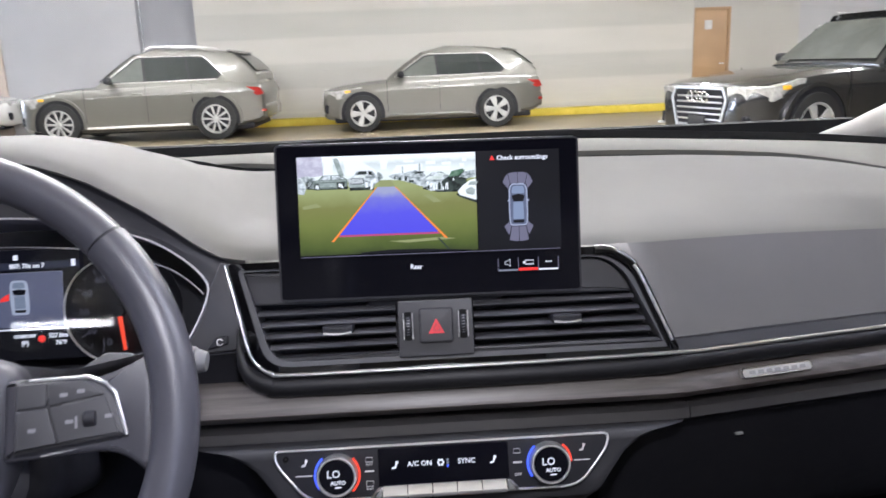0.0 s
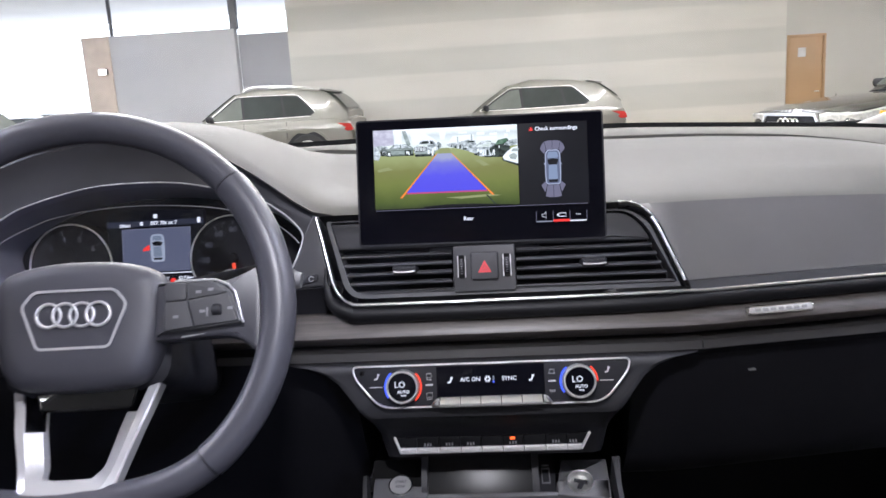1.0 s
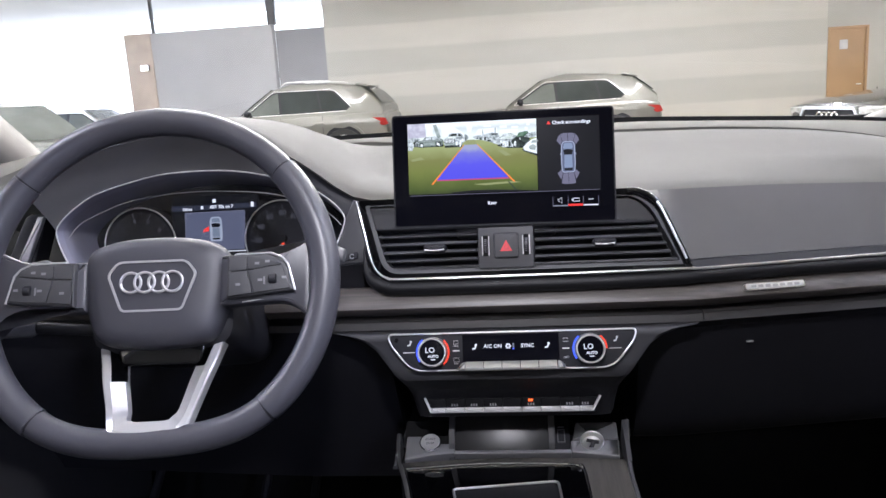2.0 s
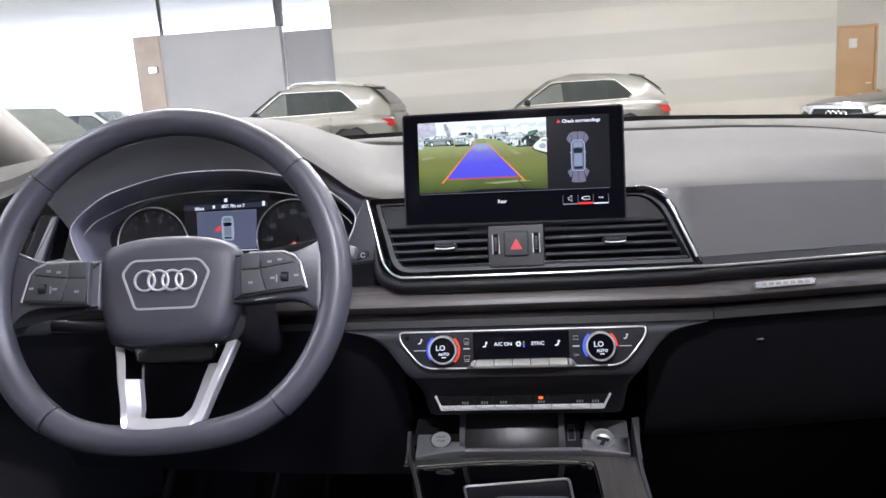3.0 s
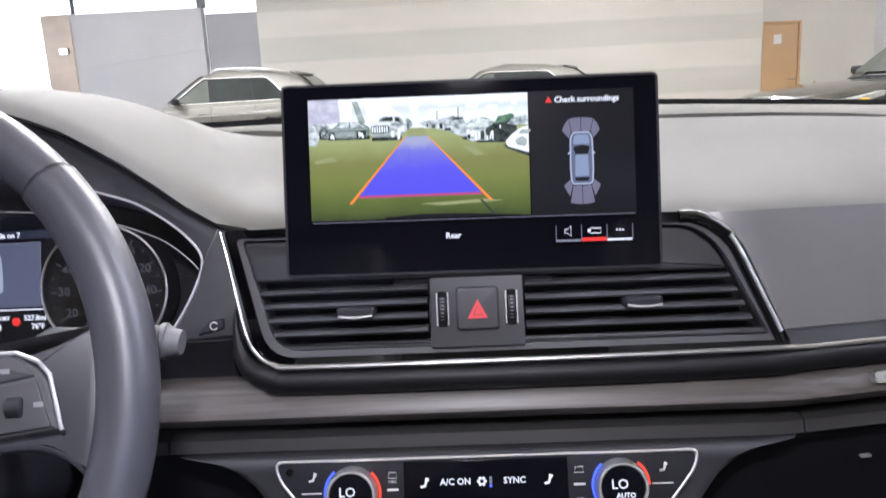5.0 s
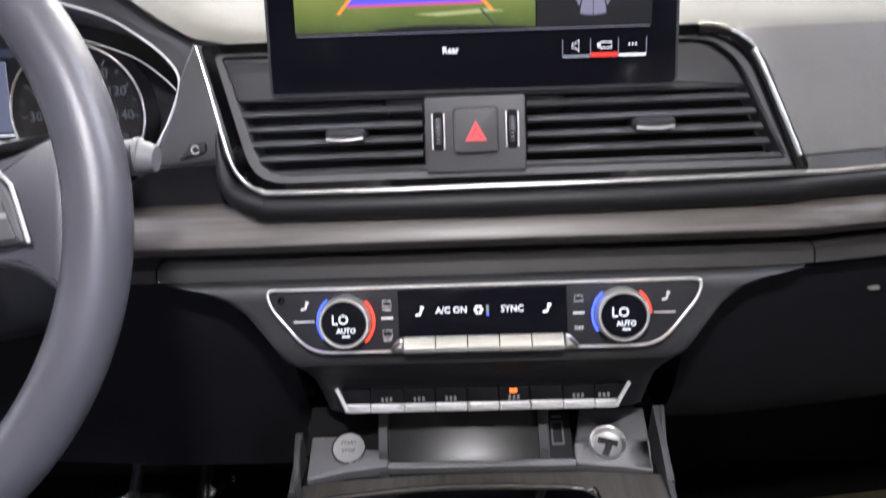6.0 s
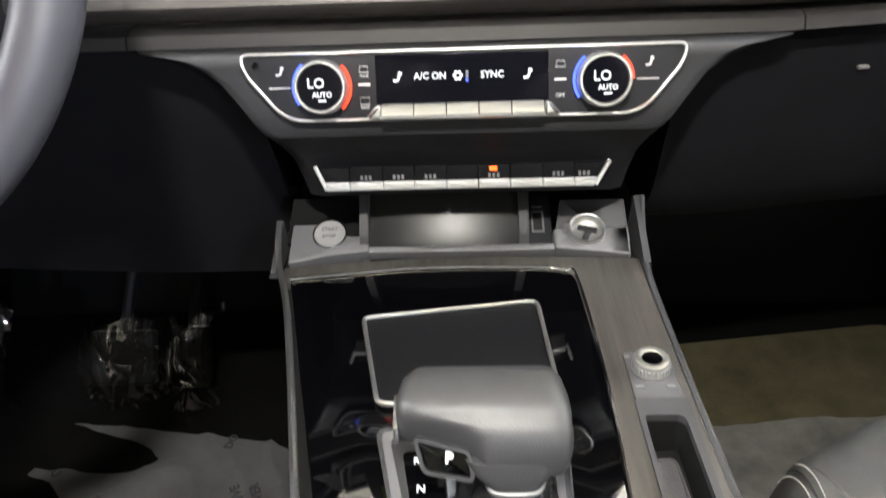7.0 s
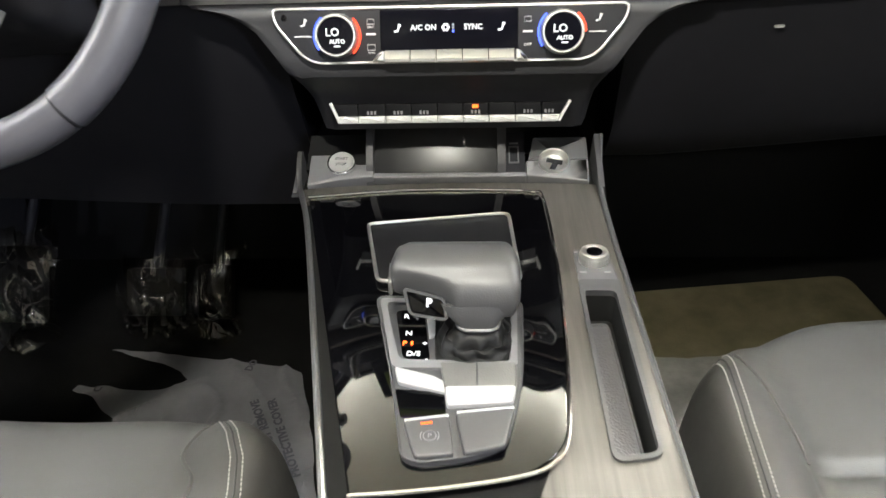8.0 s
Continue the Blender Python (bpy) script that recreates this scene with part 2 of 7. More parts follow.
G_BLUE = glow_ramp("display_blue", [(0.08, (0.085, 0.072, 0.66)), (0.55, (0.10, 0.09, 0.66)), (0.85, (0.17, 0.17, 0.58)), (1.0, (0.34, 0.36, 0.50))], 0.95, 120)
G_FLOOR = glow_ramp("picture_floor", [(0.08, (0.014, 0.022, 0.008)), (0.22, (0.07, 0.10, 0.016)), (0.55, (0.17, 0.20, 0.04)), (0.75, (0.20, 0.21, 0.055)), (1.0, (0.33, 0.37, 0.14))], 0.95, 45)
G_ROOM = glow_ramp("picture_room", [(0.1, (0.72, 0.80, 0.66)), (0.45, (0.80, 0.86, 0.78)), (0.75, (0.62, 0.68, 0.62)), (1.0, (0.95, 1.0, 0.95))], 1.0, 130)

M_GWALL = banded_wall("banded_block_wall")
M_GBAY = plain("grey_bay_wall", (0.43, 0.42, 0.385), 0.8, vary=0.08, big=0.6)
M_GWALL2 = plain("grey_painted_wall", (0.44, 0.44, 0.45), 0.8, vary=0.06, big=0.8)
M_GWALL3 = plain("dark_grey_wall", (0.33, 0.33, 0.35), 0.8, vary=0.06, big=0.8)
M_GCEIL = plain("white_ceiling", (0.75, 0.75, 0.74), 0.85, vary=0.05, big=0.7)
M_GFLOOR = blotched("garage_floor_coating", (0.20, 0.165, 0.105), (0.29, 0.245, 0.165), 0.8, 0.35, 0.1, 30)
M_CURB = blotched("yellow_kerb_paint", (0.62, 0.47, 0.03), (0.78, 0.62, 0.08), 4, 0.6)
M_BRICK = plain("tan_brick", (0.50, 0.42, 0.355), 0.85, big=3)
M_DOOR = plain("tan_door_paint", (0.39, 0.245, 0.125), 0.5, vary=0.08, big=2)
M_BRIGHT = glow("bright_outdoors", (0.97, 1.0, 1.0), 3.0)
M_TUBE = glow("lit_tube", (1, 0.95, 0.83), 75)
M_TUBE_NEW = glow("fresh_lit_tube", (1, 0.95, 0.85), 150)
M_GREYPAINT = car_paint("grey_car_paint", (0.17, 0.166, 0.146))
M_BLACKPAINT = car_paint("black_car_paint", (0.040, 0.040, 0.040), 0.25)
M_SILVERPAINT = car_paint("silver_car_paint", (0.30, 0.31, 0.29))
M_WHITEPAINT = car_paint("white_car_paint", (0.7, 0.7, 0.68))
M_CARGLASS = plain("tinted_car_glass", (0.03, 0.035, 0.034), 0.04, vary=0.2, rough_vary=0.02, big=1.5)
M_CARGLASSL = plain("clear_car_glass", (0.10, 0.11, 0.10), 0.05, vary=0.3, rough_vary=0.02, big=1.5)
M_TAIL = plain("red_lamp_glass", (0.30, 0.025, 0.02), 0.12)
M_HEADLAMP = plain("headlamp_glass", (0.62, 0.62, 0.60), 0.12, metal=0.4, vary=0.3, big=14)
M_AMBER = plain("amber_marker", (0.8, 0.42, 0.02), 0.3)
M_ALLOY = plain("alloy_wheel", (0.48, 0.48, 0.47), 0.35, 0.3)

# ---- mesh tools ----


def part(name, bm, material, parent=None, label="", smooth=40):
    """Links a bmesh as one mesh object under a thing or a part."""
    bmesh.ops.recalc_face_normals(bm, faces=bm.faces[:])
    me = bpy.data.meshes.new(name)
    bm.to_mesh(me)
    bm.free()
    me.materials.append(material)
    if smooth:
        me.polygons.foreach_set("use_smooth", [True] * len(me.polygons))
        me.set_sharp_from_angle(angle=radians(smooth))
    ob = new(name, me)
    if parent is not None:
        ob.parent = parent
    if label:
        tagged(ob, label)
    return ob


def thing(name, label, category, at=None, group="", kind=""):
    ob = new(name)
    ob.empty_display_size = 0.05
    if at is not None:
        ob.matrix_world = at
    return tagged(ob, label, category, group, kind)


def face(x, y, z, k, yaw=0):
    """A panel's own axes: right, up along a slope of k metres of depth per metre of height, and out towards the cabin."""
    n = math.sqrt(1 + k * k)
    m = Matrix(((1, 0, 0), (0, k / n, -1 / n), (0, 1 / n, k / n))).to_4x4()
    return Matrix.Translation((x, y, z)) @ Matrix.Rotation(radians(yaw), 4, "Z") @ m


FLAT = Matrix.Identity(4)


def smooth_line(pts, n=6, closed=False):
    """A soft curve through the points."""
    pts = [Vector(p) for p in pts]
    out, count = [], len(pts)
    for i in range(count if closed else count - 1):
        if closed:
            p0, p1, p2, p3 = (pts[(i + j) % count] for j in (-1, 0, 1, 2))
        else:
            p0, p1, p2, p3 = pts[max(i - 1, 0)], pts[i], pts[i + 1], pts[min(i + 2, count - 1)]
        for s in range(n):
            t = s / n
            out.append(0.5 * (2 * p1 + (p2 - p0) * t + (2 * p0 - 5 * p1 + 4 * p2 - p3) * t * t + (3 * p1 - p0 - 3 * p2 + p3) * t ** 3))
    if not closed:
        out.append(pts[-1])
    return out


def rounded(pts, r, seg=4):
    """A polygon with rounded corners; r is one radius or one for each corner."""
    out, count = [], len(pts)
    for i, p in enumerate(pts):
        p, a, b = Vector(p), Vector(pts[i - 1]), Vector(pts[(i + 1) % count])
        ri = r[i] if isinstance(r, (list, tuple)) else r
        da, db = (a - p), (b - p)
        q = min(ri, da.length * 0.48, db.length * 0.48)
        if q < 1e-5:
            out.append(p)
            continue
        s, e = p + da.normalized() * q, p + db.normalized() * q
        for j in range(seg + 1):
            t = j / seg
            out.append(s * (1 - t) ** 2 + p * 2 * t * (1 - t) + e * t * t)
    return out


def shrink(pts, d):
    """The outline moved inwards by d."""
    count, out = len(pts), []
    area = sum(pts[i - 1][0] * pts[i][1] - pts[i][0] * pts[i - 1][1] for i in range(count))
    sign = 1 if area > 0 else -1
    for i in range(count):
        a, p, b = Vector(pts[i - 1]).to_2d(), Vector(pts[i]).to_2d(), Vector(pts[(i + 1) % count]).to_2d()
        e1, e2 = (p - a), (b - p)
        if e1.length < 1e-9 or e2.length < 1e-9:
            out.append(p)
            continue
        n1, n2 = Vector((-e1.y, e1.x)).normalized(), Vector((-e2.y, e2.x)).normalized()
        n = (n1 + n2)
        n = n / max(0.3, n.length_squared / 2)
        out.append(p + n * d * sign)
    return out


def prism(outline, d0, d1, m=FLAT, edge=0.0, bm=None):
    """An outline made solid from depth d0 to d1, its front edge rounded by edge."""
    bm = bm or bmesh.new()
    rings = [(outline, d0), (outline, d1 - edge if d1 > d0 else d1 + edge)]
    if edge:
        s = 1 if d1 > d0 else -1
        for a in (30, 60, 90):
            c = math.cos(radians(a)), math.sin(radians(a))
            rings.append((shrink(outline, edge * (1 - c[0])), d1 - s * edge * (1 - c[1])))
    loops = [[bm.verts.new(m @ Vector((p[0], p[1], d))) for p in o] for o, d in rings]
    for la, lb in zip(loops, loops[1:]):
        for i in range(len(la)):
            bm.faces.new((la[i - 1], la[i], lb[i], lb[i - 1]))
    bm.faces.new(loops[0])
    bm.faces.new(loops[-1])
    return bm


def band(outer, inner, d0, d1, m=FLAT, bm=None):
    """A flat frame between two outlines of equal count, solid from d0 to d1."""
    bm = bm or bmesh.new()
    vs = [[bm.verts.new(m @ Vector((p[0], p[1], d))) for p in o] for o, d in ((outer, d0), (outer, d1), (inner, d1), (inner, d0))]
    for k in range(4):
        a, b = vs[k], vs[(k + 1) % 4]
        for i in range(len(a)):
            bm.faces.new((a[i - 1], a[i], b[i], b[i - 1]))
    return bm


def block(sx, sy, sz, m=FLAT, edge=0.0, bm=None, seg=2):
    """A box about its centre with rounded edges."""
    own = bmesh.new()
    bmesh.ops.create_cube(own, size=1)
    bmesh.ops.scale(own, vec=(sx, sy, sz), verts=own.verts)
    if edge:
        bmesh.ops.bevel(own, geom=own.edges[:], offset=edge, segments=seg, profile=0.5, affect="EDGES")
    own.transform(m)
    if bm is None:
        return own
    me = bpy.data.meshes.new("t")
    own.to_mesh(me)
    own.free()
    bm.from_mesh(me)
    bpy.data.meshes.remove(me)
    return bm


def tube(pts, r, closed=False, sides=10, bm=None, flat=1.0, up=(0, 0, 1)):
    """A round bar along points; r may be one for each point; flat squeezes it along up."""
    bm = bm or bmesh.new()
    pts = [Vector(p) for p in pts]
    n, loops = len(pts), []
    for i, p in enumerate(pts):
        a = pts[i - 1] if (i or closed) else p
        b = pts[(i + 1) % n] if (i < n - 1 or closed) else p
        d = (b - a).normalized()
        u = Vector(up)
        s = d.cross(u)
        if s.length < 1e-4:
            s = d.cross(Vector((0.3, 1, 0.2)))
        s.normalize()
        w = s.cross(d).normalized()
        rad = r[i] if isinstance(r, (list, tuple)) else r
        loops.append([bm.verts.new(p + s * math.cos(t) * rad + w * math.sin(t) * rad * flat) for t in [2 * math.pi * j / sides for j in range(sides)]])
    for i in range(n if closed else n - 1):
        la, lb = loops[i], loops[(i + 1) % n]
        for j in range(sides):
            bm.faces.new((la[j - 1], la[j], lb[j], lb[j - 1]))
    if not closed:
        bm.faces.new(loops[0])
        bm.faces.new(loops[-1])
    return bm


def turned(profile, m=FLAT, n=32, bm=None, caps=True):
    """A turned shape about the local z: pairs of radius and height."""
    bm = bm or bmesh.new()
    loops = []
    for r, h in profile:
        if r < 1e-6:
            loops.append([bm.verts.new(m @ Vector((0, 0, h)))])
        else:
            loops.append([bm.verts.new(m @ Vector((r * math.cos(t), r * math.sin(t), h))) for t in [2 * math.pi * j / n for j in range(n)]])
    for la, lb in zip(loops, loops[1:]):
        for j in range(n):
            if len(la) == 1 and len(lb) == 1:
                continue
            if len(la) == 1:
                bm.faces.new((la[0], lb[j], lb[j - 1]))
            elif len(lb) == 1:
                bm.faces.new((la[j - 1], la[j], lb[0]))
            else:
                bm.faces.new((la[j - 1], la[j], lb[j], lb[j - 1]))
    if caps and len(loops[0]) > 1:
        bm.faces.new(loops[0])
    if caps and len(loops[-1]) > 1:
        bm.faces.new(loops[-1])
    return bm


def loft(sections, closed_section=True, caps=True, bm=None):
    """A skin over sections of equal count."""
    bm = bm or bmesh.new()
    loops = [[bm.verts.new(p) for p in s] for s in sections]
    n = len(loops[0])
    for la, lb in zip(loops, loops[1:]):
        for j in range(0 if closed_section else 1, n):
            bm.faces.new((la[j - 1], la[j], lb[j], lb[j - 1]))
    if caps and closed_section:
        bm.faces.new(loops[0])
        bm.faces.new(loops[-1])
    return bm


def lettering(words, size, m, bm=None, align="CENTER", depth=0.00015, bold=0.0):
    """Words in the built-in font as a thin mesh."""
    c = bpy.data.curves.new("t", "FONT")
    c.body, c.size, c.align_x, c.align_y, c.extrude, c.offset, c.resolution_u = words, size, align, "CENTER", depth, bold, 2
    ob = bpy.data.objects.new("t", c)
    scene.collection.objects.link(ob)
    me = bpy.data.meshes.new_from_object(ob.evaluated_get(bpy.context.evaluated_depsgraph_get()))
    bpy.data.objects.remove(ob)
    bpy.data.curves.remove(c)
    bm = bm or bmesh.new()
    me.transform(m)
    bm.from_mesh(me)
    bpy.data.meshes.remove(me)
    return bm


def hollow(ob, cutter):
    """Takes the shape of a second solid out of a mesh."""
    me = bpy.data.meshes.new("t")
    bmesh.ops.recalc_face_normals(cutter, faces=cutter.faces[:])
    cutter.to_mesh(me)
    cutter.free()
    tool = bpy.data.objects.new("t", me)
    scene.collection.objects.link(tool)
    md = ob.modifiers.new("cut", "BOOLEAN")
    md.operation, md.object, md.solver = "DIFFERENCE", tool, "EXACT"
    done = bpy.data.meshes.new_from_object(ob.evaluated_get(bpy.context.evaluated_depsgraph_get()))
    ob.modifiers.remove(md)
    ob.data = done
    bpy.data.objects.remove(tool)


def circle(cx, cy, r, n=28, a0=0, a1=360):
    full = abs(a1 - a0) >= 360
    return [(cx + r * math.cos(radians(a0 + (a1 - a0) * i / (n if full else n - 1))), cy + r * math.sin(radians(a0 + (a1 - a0) * i / (n if full else n - 1)))) for i in range(n)]


def lift(m, d):
    return m @ Matrix.Translation((0, 0, d))


def at2(m, pts, d=0.0):
    """Points of a panel in the world."""
    return [m @ Vector((p[0], p[1], d)) for p in pts]


def interp(x, table):
    if x <= table[0][0]:
        return table[0][1]
    for (x0, v0), (x1, v1) in zip(table, table[1:]):
        if x <= x1:
            t = (x - x0) / (x1 - x0)
            t = t * t * (3 - 2 * t) if len(table) > 40 else t
            return v0 + (v1 - v0) * t
    return table[-1][1]


def soft_interp(x, table, w=0.02):
    return sum(interp(x + d * w, table) for d in (-1, -0.5, 0, 0.5, 1)) / 5

# ---- the garage ----
floor = part("floor", block(80, 80, 0.2, pose(0, 5, -0.1)), M_GFLOOR)
tagged(floor, "tan coated concrete garage floor with faint stains", "floor", kind="structure")
ceiling = part("ceiling", block(60, 50, 0.2, pose(0, -0.5, CEIL + 0.1)), M_GCEIL)
tagged(ceiling, "white painted concrete garage ceiling", "ceiling", kind="structure")
WALL = 17.6


def wall(name, x0, x1, y, z1, mat, label, t=0.3):
    ob = part(name, block(x1 - x0, t, z1, pose((x0 + x1) / 2, y + t / 2, z1 / 2), 0.004), mat)
    return tagged(ob, label, "wall", kind="structure")


# banded wall with a door opening
wn = thing("wall_north", "pale grey painted block wall in faint horizontal bands", "wall", kind="structure")
for x0, x1, z0, z1, mat in ((-4.5, 6.60, 0, CEIL, M_GWALL), (7.46, 9.05, 0, CEIL, M_GBAY), (6.60, 6.62, 0, CEIL, M_GBAY), (6.62, 7.46, 2.24, CEIL, M_GBAY)):
    part("wall_section", block(x1 - x0, 0.3, z1 - z0, pose((x0 + x1) / 2, WALL + 0.15, (z0 + z1) / 2)), mat, wn)
wall("wall_northeast", 9.05, 26, WALL + 0.1, CEIL, M_GWALL2, "grey painted garage wall")
wall("wall_recess", -5.82, -4.5, WALL + 0.5, 3.08, M_GWALL3, "dark grey recessed wall", 0.25)
wall("wall_partition", -8.83, -5.82, WALL + 0.25, 3.2, M_GWALL2, "grey painted partition wall open above", 0.25)
wall("wall_pier", -9.48, -8.83, WALL + 0.2, 3.2, M_BRICK, "tan brick pier at the end of the partition", 0.5)
wall("wall_east", 26, 26.3, -18, CEIL, M_GWALL2, "grey garage side wall", 44)
wall("wall_west", -26.3, -26, -18, CEIL, M_GWALL2, "grey garage side wall", 44)
wall("wall_south", -26, 26, -18, CEIL, M_GWALL2, "grey garage rear wall", 0.3)
backdrop = part("backdrop", block(24, 0.1, 5.0, pose(-14, 24.4, 2.2)), M_BRIGHT)
tagged(backdrop, "bright daylight outside the open gate", "backdrop", kind="structure")
for px, pw in ((-5.84, 0.17), (-8.8, 0.07)):
    post = part("post", block(pw, pw, CEIL - 3.2 + 0.004, pose(px, WALL + 0.38, 3.2 + (CEIL - 3.2) / 2), 0.006), M_GREY)
    tagged(post, "thin dark steel post above the partition", "post", "posts above the partition")
door = thing("door_1", "closed tan painted steel door in the block wall", "door", kind="structure")
part("door_leaf", block(0.80, 0.05, 2.2, pose(7.04, WALL + 0.06, 1.1), 0.004), M_DOOR, door)
dfo = [(6.622, 0), (7.458, 0), (7.458, 2.238), (6.622, 2.238)]
dfi = [(6.672, 0.0), (7.408, 0.0), (7.408, 2.19), (6.672, 2.19)]
part("door_frame", band(dfo, dfi, -0.1, 0.012, face(0, WALL, 0, 0)), M_DOOR, door)
part("door_handle", tube([(7.33, WALL + 0.03, 1.0), (7.33, WALL - 0.03, 1.0), (7.23, WALL - 0.03, 1.0)], 0.012), M_SATIN, door, "steel lever handle")
part("sign", block(0.17, 0.012, 0.2, pose(6.96, WALL + 0.027, 1.86), 0.002), M_MARK, door, "small white sign")
curb = part("kerb", prism(rounded([(0, 0), (0.35, 0), (0.35, 0.16), (0, 0.16)], 0.02), -4.5, 12.0, pose(0, WALL - 0.35, 0, 90, 0, 90)), M_CURB)
tagged(curb, "yellow painted concrete kerb along the wall", "kerb", kind="structure")
sconce = thing("wall_lamp", "small bright lamp on the brick pier", "lamp")
part("lamp_body", block(0.2, 0.1, 0.14, pose(-9.0, WALL + 0.14, 2.4), 0.02), M_GREY, sconce)
part("lamp_glass", block(0.17, 0.04, 0.12, pose(-9.0, WALL + 0.075, 2.39), 0.015), glow("lamp_glass_lit", (1, 0.97, 0.9), 8), sconce)
for lx, ly in TUBES:
    fx = thing("ceiling_light", "long white fluorescent ceiling fitting", "lamp", pose(lx, ly, CEIL - 0.54), "ceiling tube lights")
    part("fitting", block(5.1, 0.16, 0.06, pose(0, 0, 0.03), 0.02), M_GCEIL, fx)
    for s in (-1, 1):
        part("tube", tube([(-2.45, s * 0.11, -0.02), (2.45, s * 0.11, -0.02)], 0.02, sides=8), M_TUBE_NEW if 3 < ly < 5 else M_TUBE, fx, "glowing tube")
        part("hanger", tube([(s * 2.0, 0, 0.05), (s * 2.0, 0, 0.54)], 0.008, sides=6), M_SATIN, fx)

# ---- the car's cabin shell ----
shell = thing("car_cabin", "car cabin shell with beige headliner and pillars, driver window open", "car body")


def roof_section(y):
    z = 1.575 - 0.05 * max(0, (y - 0.0)) / 0.35 - 0.02 * max(0, -y - 0.8)
    return [Vector((x, y, z - 0.10 * abs(x / 0.64) ** 3)) for x in np.linspace(-0.64, 0.64, 13)], z


secs = []
for y in (0.34, 0.2, 0.0, -0.4, -0.8, -1.2, -1.7):
    low, z = roof_section(y)
    secs.append(low + [p + Vector((0, 0, 0.06)) for p in reversed(low)])
part("headliner", loft(secs), M_HEAD, shell, "beige cloth headliner")
for s in (-1, 1):
    out = 0.055 if s < 0 else 0.0
    pts = smooth_line([(s * (0.63 + out * 0.4), 0.33, 1.47), (s * (0.70 + out), 0.62, 1.385), (s * (0.765 + out), 0.93, 1.235), (s * (0.79 + out), 1.08, 1.13)], 5)
    part("front_pillar", tube(pts, [0.05] * 6 + [0.055] * 6 + [0.06] * (len(pts) - 12), sides=14, flat=0.8), M_PILLAR, shell, "beige front pillar trim")
    if s > 0:
        part("pillar_foot", tube(smooth_line([(s * 0.775, 0.90, 1.30), (s * 0.735, 0.99, 1.262), (s * 0.68, 1.045, 1.232), (s * 0.61, 1.06, 1.210), (s * 0.54, 1.055, 1.195)], 4), [0.055, 0.054, 0.052, 0.05, 0.047, 0.044, 0.04, 0.037, 0.033, 0.03, 0.027, 0.024, 0.02, 0.018, 0.016, 0.014, 0.012], sides=14), M_PILLAR, shell, "beige foot of the front pillar")
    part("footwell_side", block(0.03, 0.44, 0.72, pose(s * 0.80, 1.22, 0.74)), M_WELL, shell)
    part("roof_rail", tube([(s * 0.63, 0.34, 1.47), (s * 0.645, 0, 1.49), (s * 0.64, -0.6, 1.48), (s * 0.63, -1.7, 1.42)], 0.055, sides=12), M_HEAD, shell)
    part("middle_pillar", tube([(s * 0.66, -0.5, 1.48), (s * 0.73, -0.48, 1.15), (s * 0.75, -0.47, 0.5)], [0.06, 0.08, 0.09], sides=12), M_PILLAR, shell)
    prof = [(0.74, 0.40), (0.715, 0.62), (0.70, 0.78), (0.73, 0.95), (0.745, 1.09), (0.765, 1.125), (0.85, 1.13), (0.88, 0.40)]
    part("door_panel", loft([[Vector((s * x, y, z)) for x, z in prof] for y in (-1.7, -0.5, 0.4, 0.8, 1.06)]), M_DARK, shell, "dark door trim panel")
    pane = part("side_window", loft([[Vector((s * 0.80, y, 1.13)), Vector((s * 0.67, y, 1.47)), Vector((s * 0.674, y, 1.47)), Vector((s * 0.804, y, 1.13))] for y in (-1.7, 0.42 if s > 0 else -0.5)]), M_GLASS, shell)
    pane.visible_shadow = False
part("rear_trim", block(1.5, 0.06, 0.72, pose(0, -1.73, 0.74), 0.01), M_DARK, shell)
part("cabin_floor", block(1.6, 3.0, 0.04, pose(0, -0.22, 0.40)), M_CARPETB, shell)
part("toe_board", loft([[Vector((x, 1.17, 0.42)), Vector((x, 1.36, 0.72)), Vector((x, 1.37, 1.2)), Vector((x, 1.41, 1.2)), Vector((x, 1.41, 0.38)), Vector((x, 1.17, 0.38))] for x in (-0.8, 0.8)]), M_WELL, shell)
ws = bmesh.new()
gv = []
for i in range(9):
    t = i / 8
    row = []
    for j in range(13):
        u = -1 + j / 6
        hw = 0.62 + 0.15 * t
        row.append(ws.verts.new((u * hw, 0.345 + 0.715 * t - 0.05 * u * u, 1.535 - 0.297 * t - (0.02 + 0.035 * t) * u * u + 0.02 * math.sin(math.pi * t))))
    gv.append(row)
for a, b in zip(gv, gv[1:]):
    for j in range(12):
        ws.faces.new((a[j], a[j + 1], b[j + 1], b[j]))
pane = part("windscreen", ws, M_GLASS, shell, "clear laminated windscreen")
pane.visible_shadow = False
con = thing("roof_console", "beige roof console with a lit reading lamp", "lamp")
part("housing", block(0.2, 0.24, 0.03, pose(0, 0.11, 1.566), 0.012), M_HEAD, con)
part("lamp_lens", block(0.055, 0.035, 0.004, pose(0, 0.06, 1.5515), 0.001), glow("reading_lens", (1, 0.96, 0.89), 6), con)

# housings and glowing lenses for the added rear fill lamps
for lx in (-0.555, 0.555):
    rl = thing("rear_fill_lamp", "unseen lamp over a rear door, added to fill the cabin", "lamp", group="rear reading lamps")
    part("housing", block(0.10, 0.08, 0.02, pose(lx, -0.75, 1.487, 0, lx * 40, 0), 0.008), M_HEAD, rl)
    part("lamp_lens", block(0.065, 0.045, 0.004, pose(lx, -0.75, 1.4715, 0, lx * 40, 0), 0.001), glow("rear_lens", (0.72, 0.77, 1.0), 5), rl)

# ---- dashboard ----
dash = thing("dashboard", "dark grey soft-grain car dashboard with black lower half", "dashboard")


def bow(x):
    return 0.17 * max(0.0, x - 0.205) + 0.08 * max(0.0, -x - 0.3)


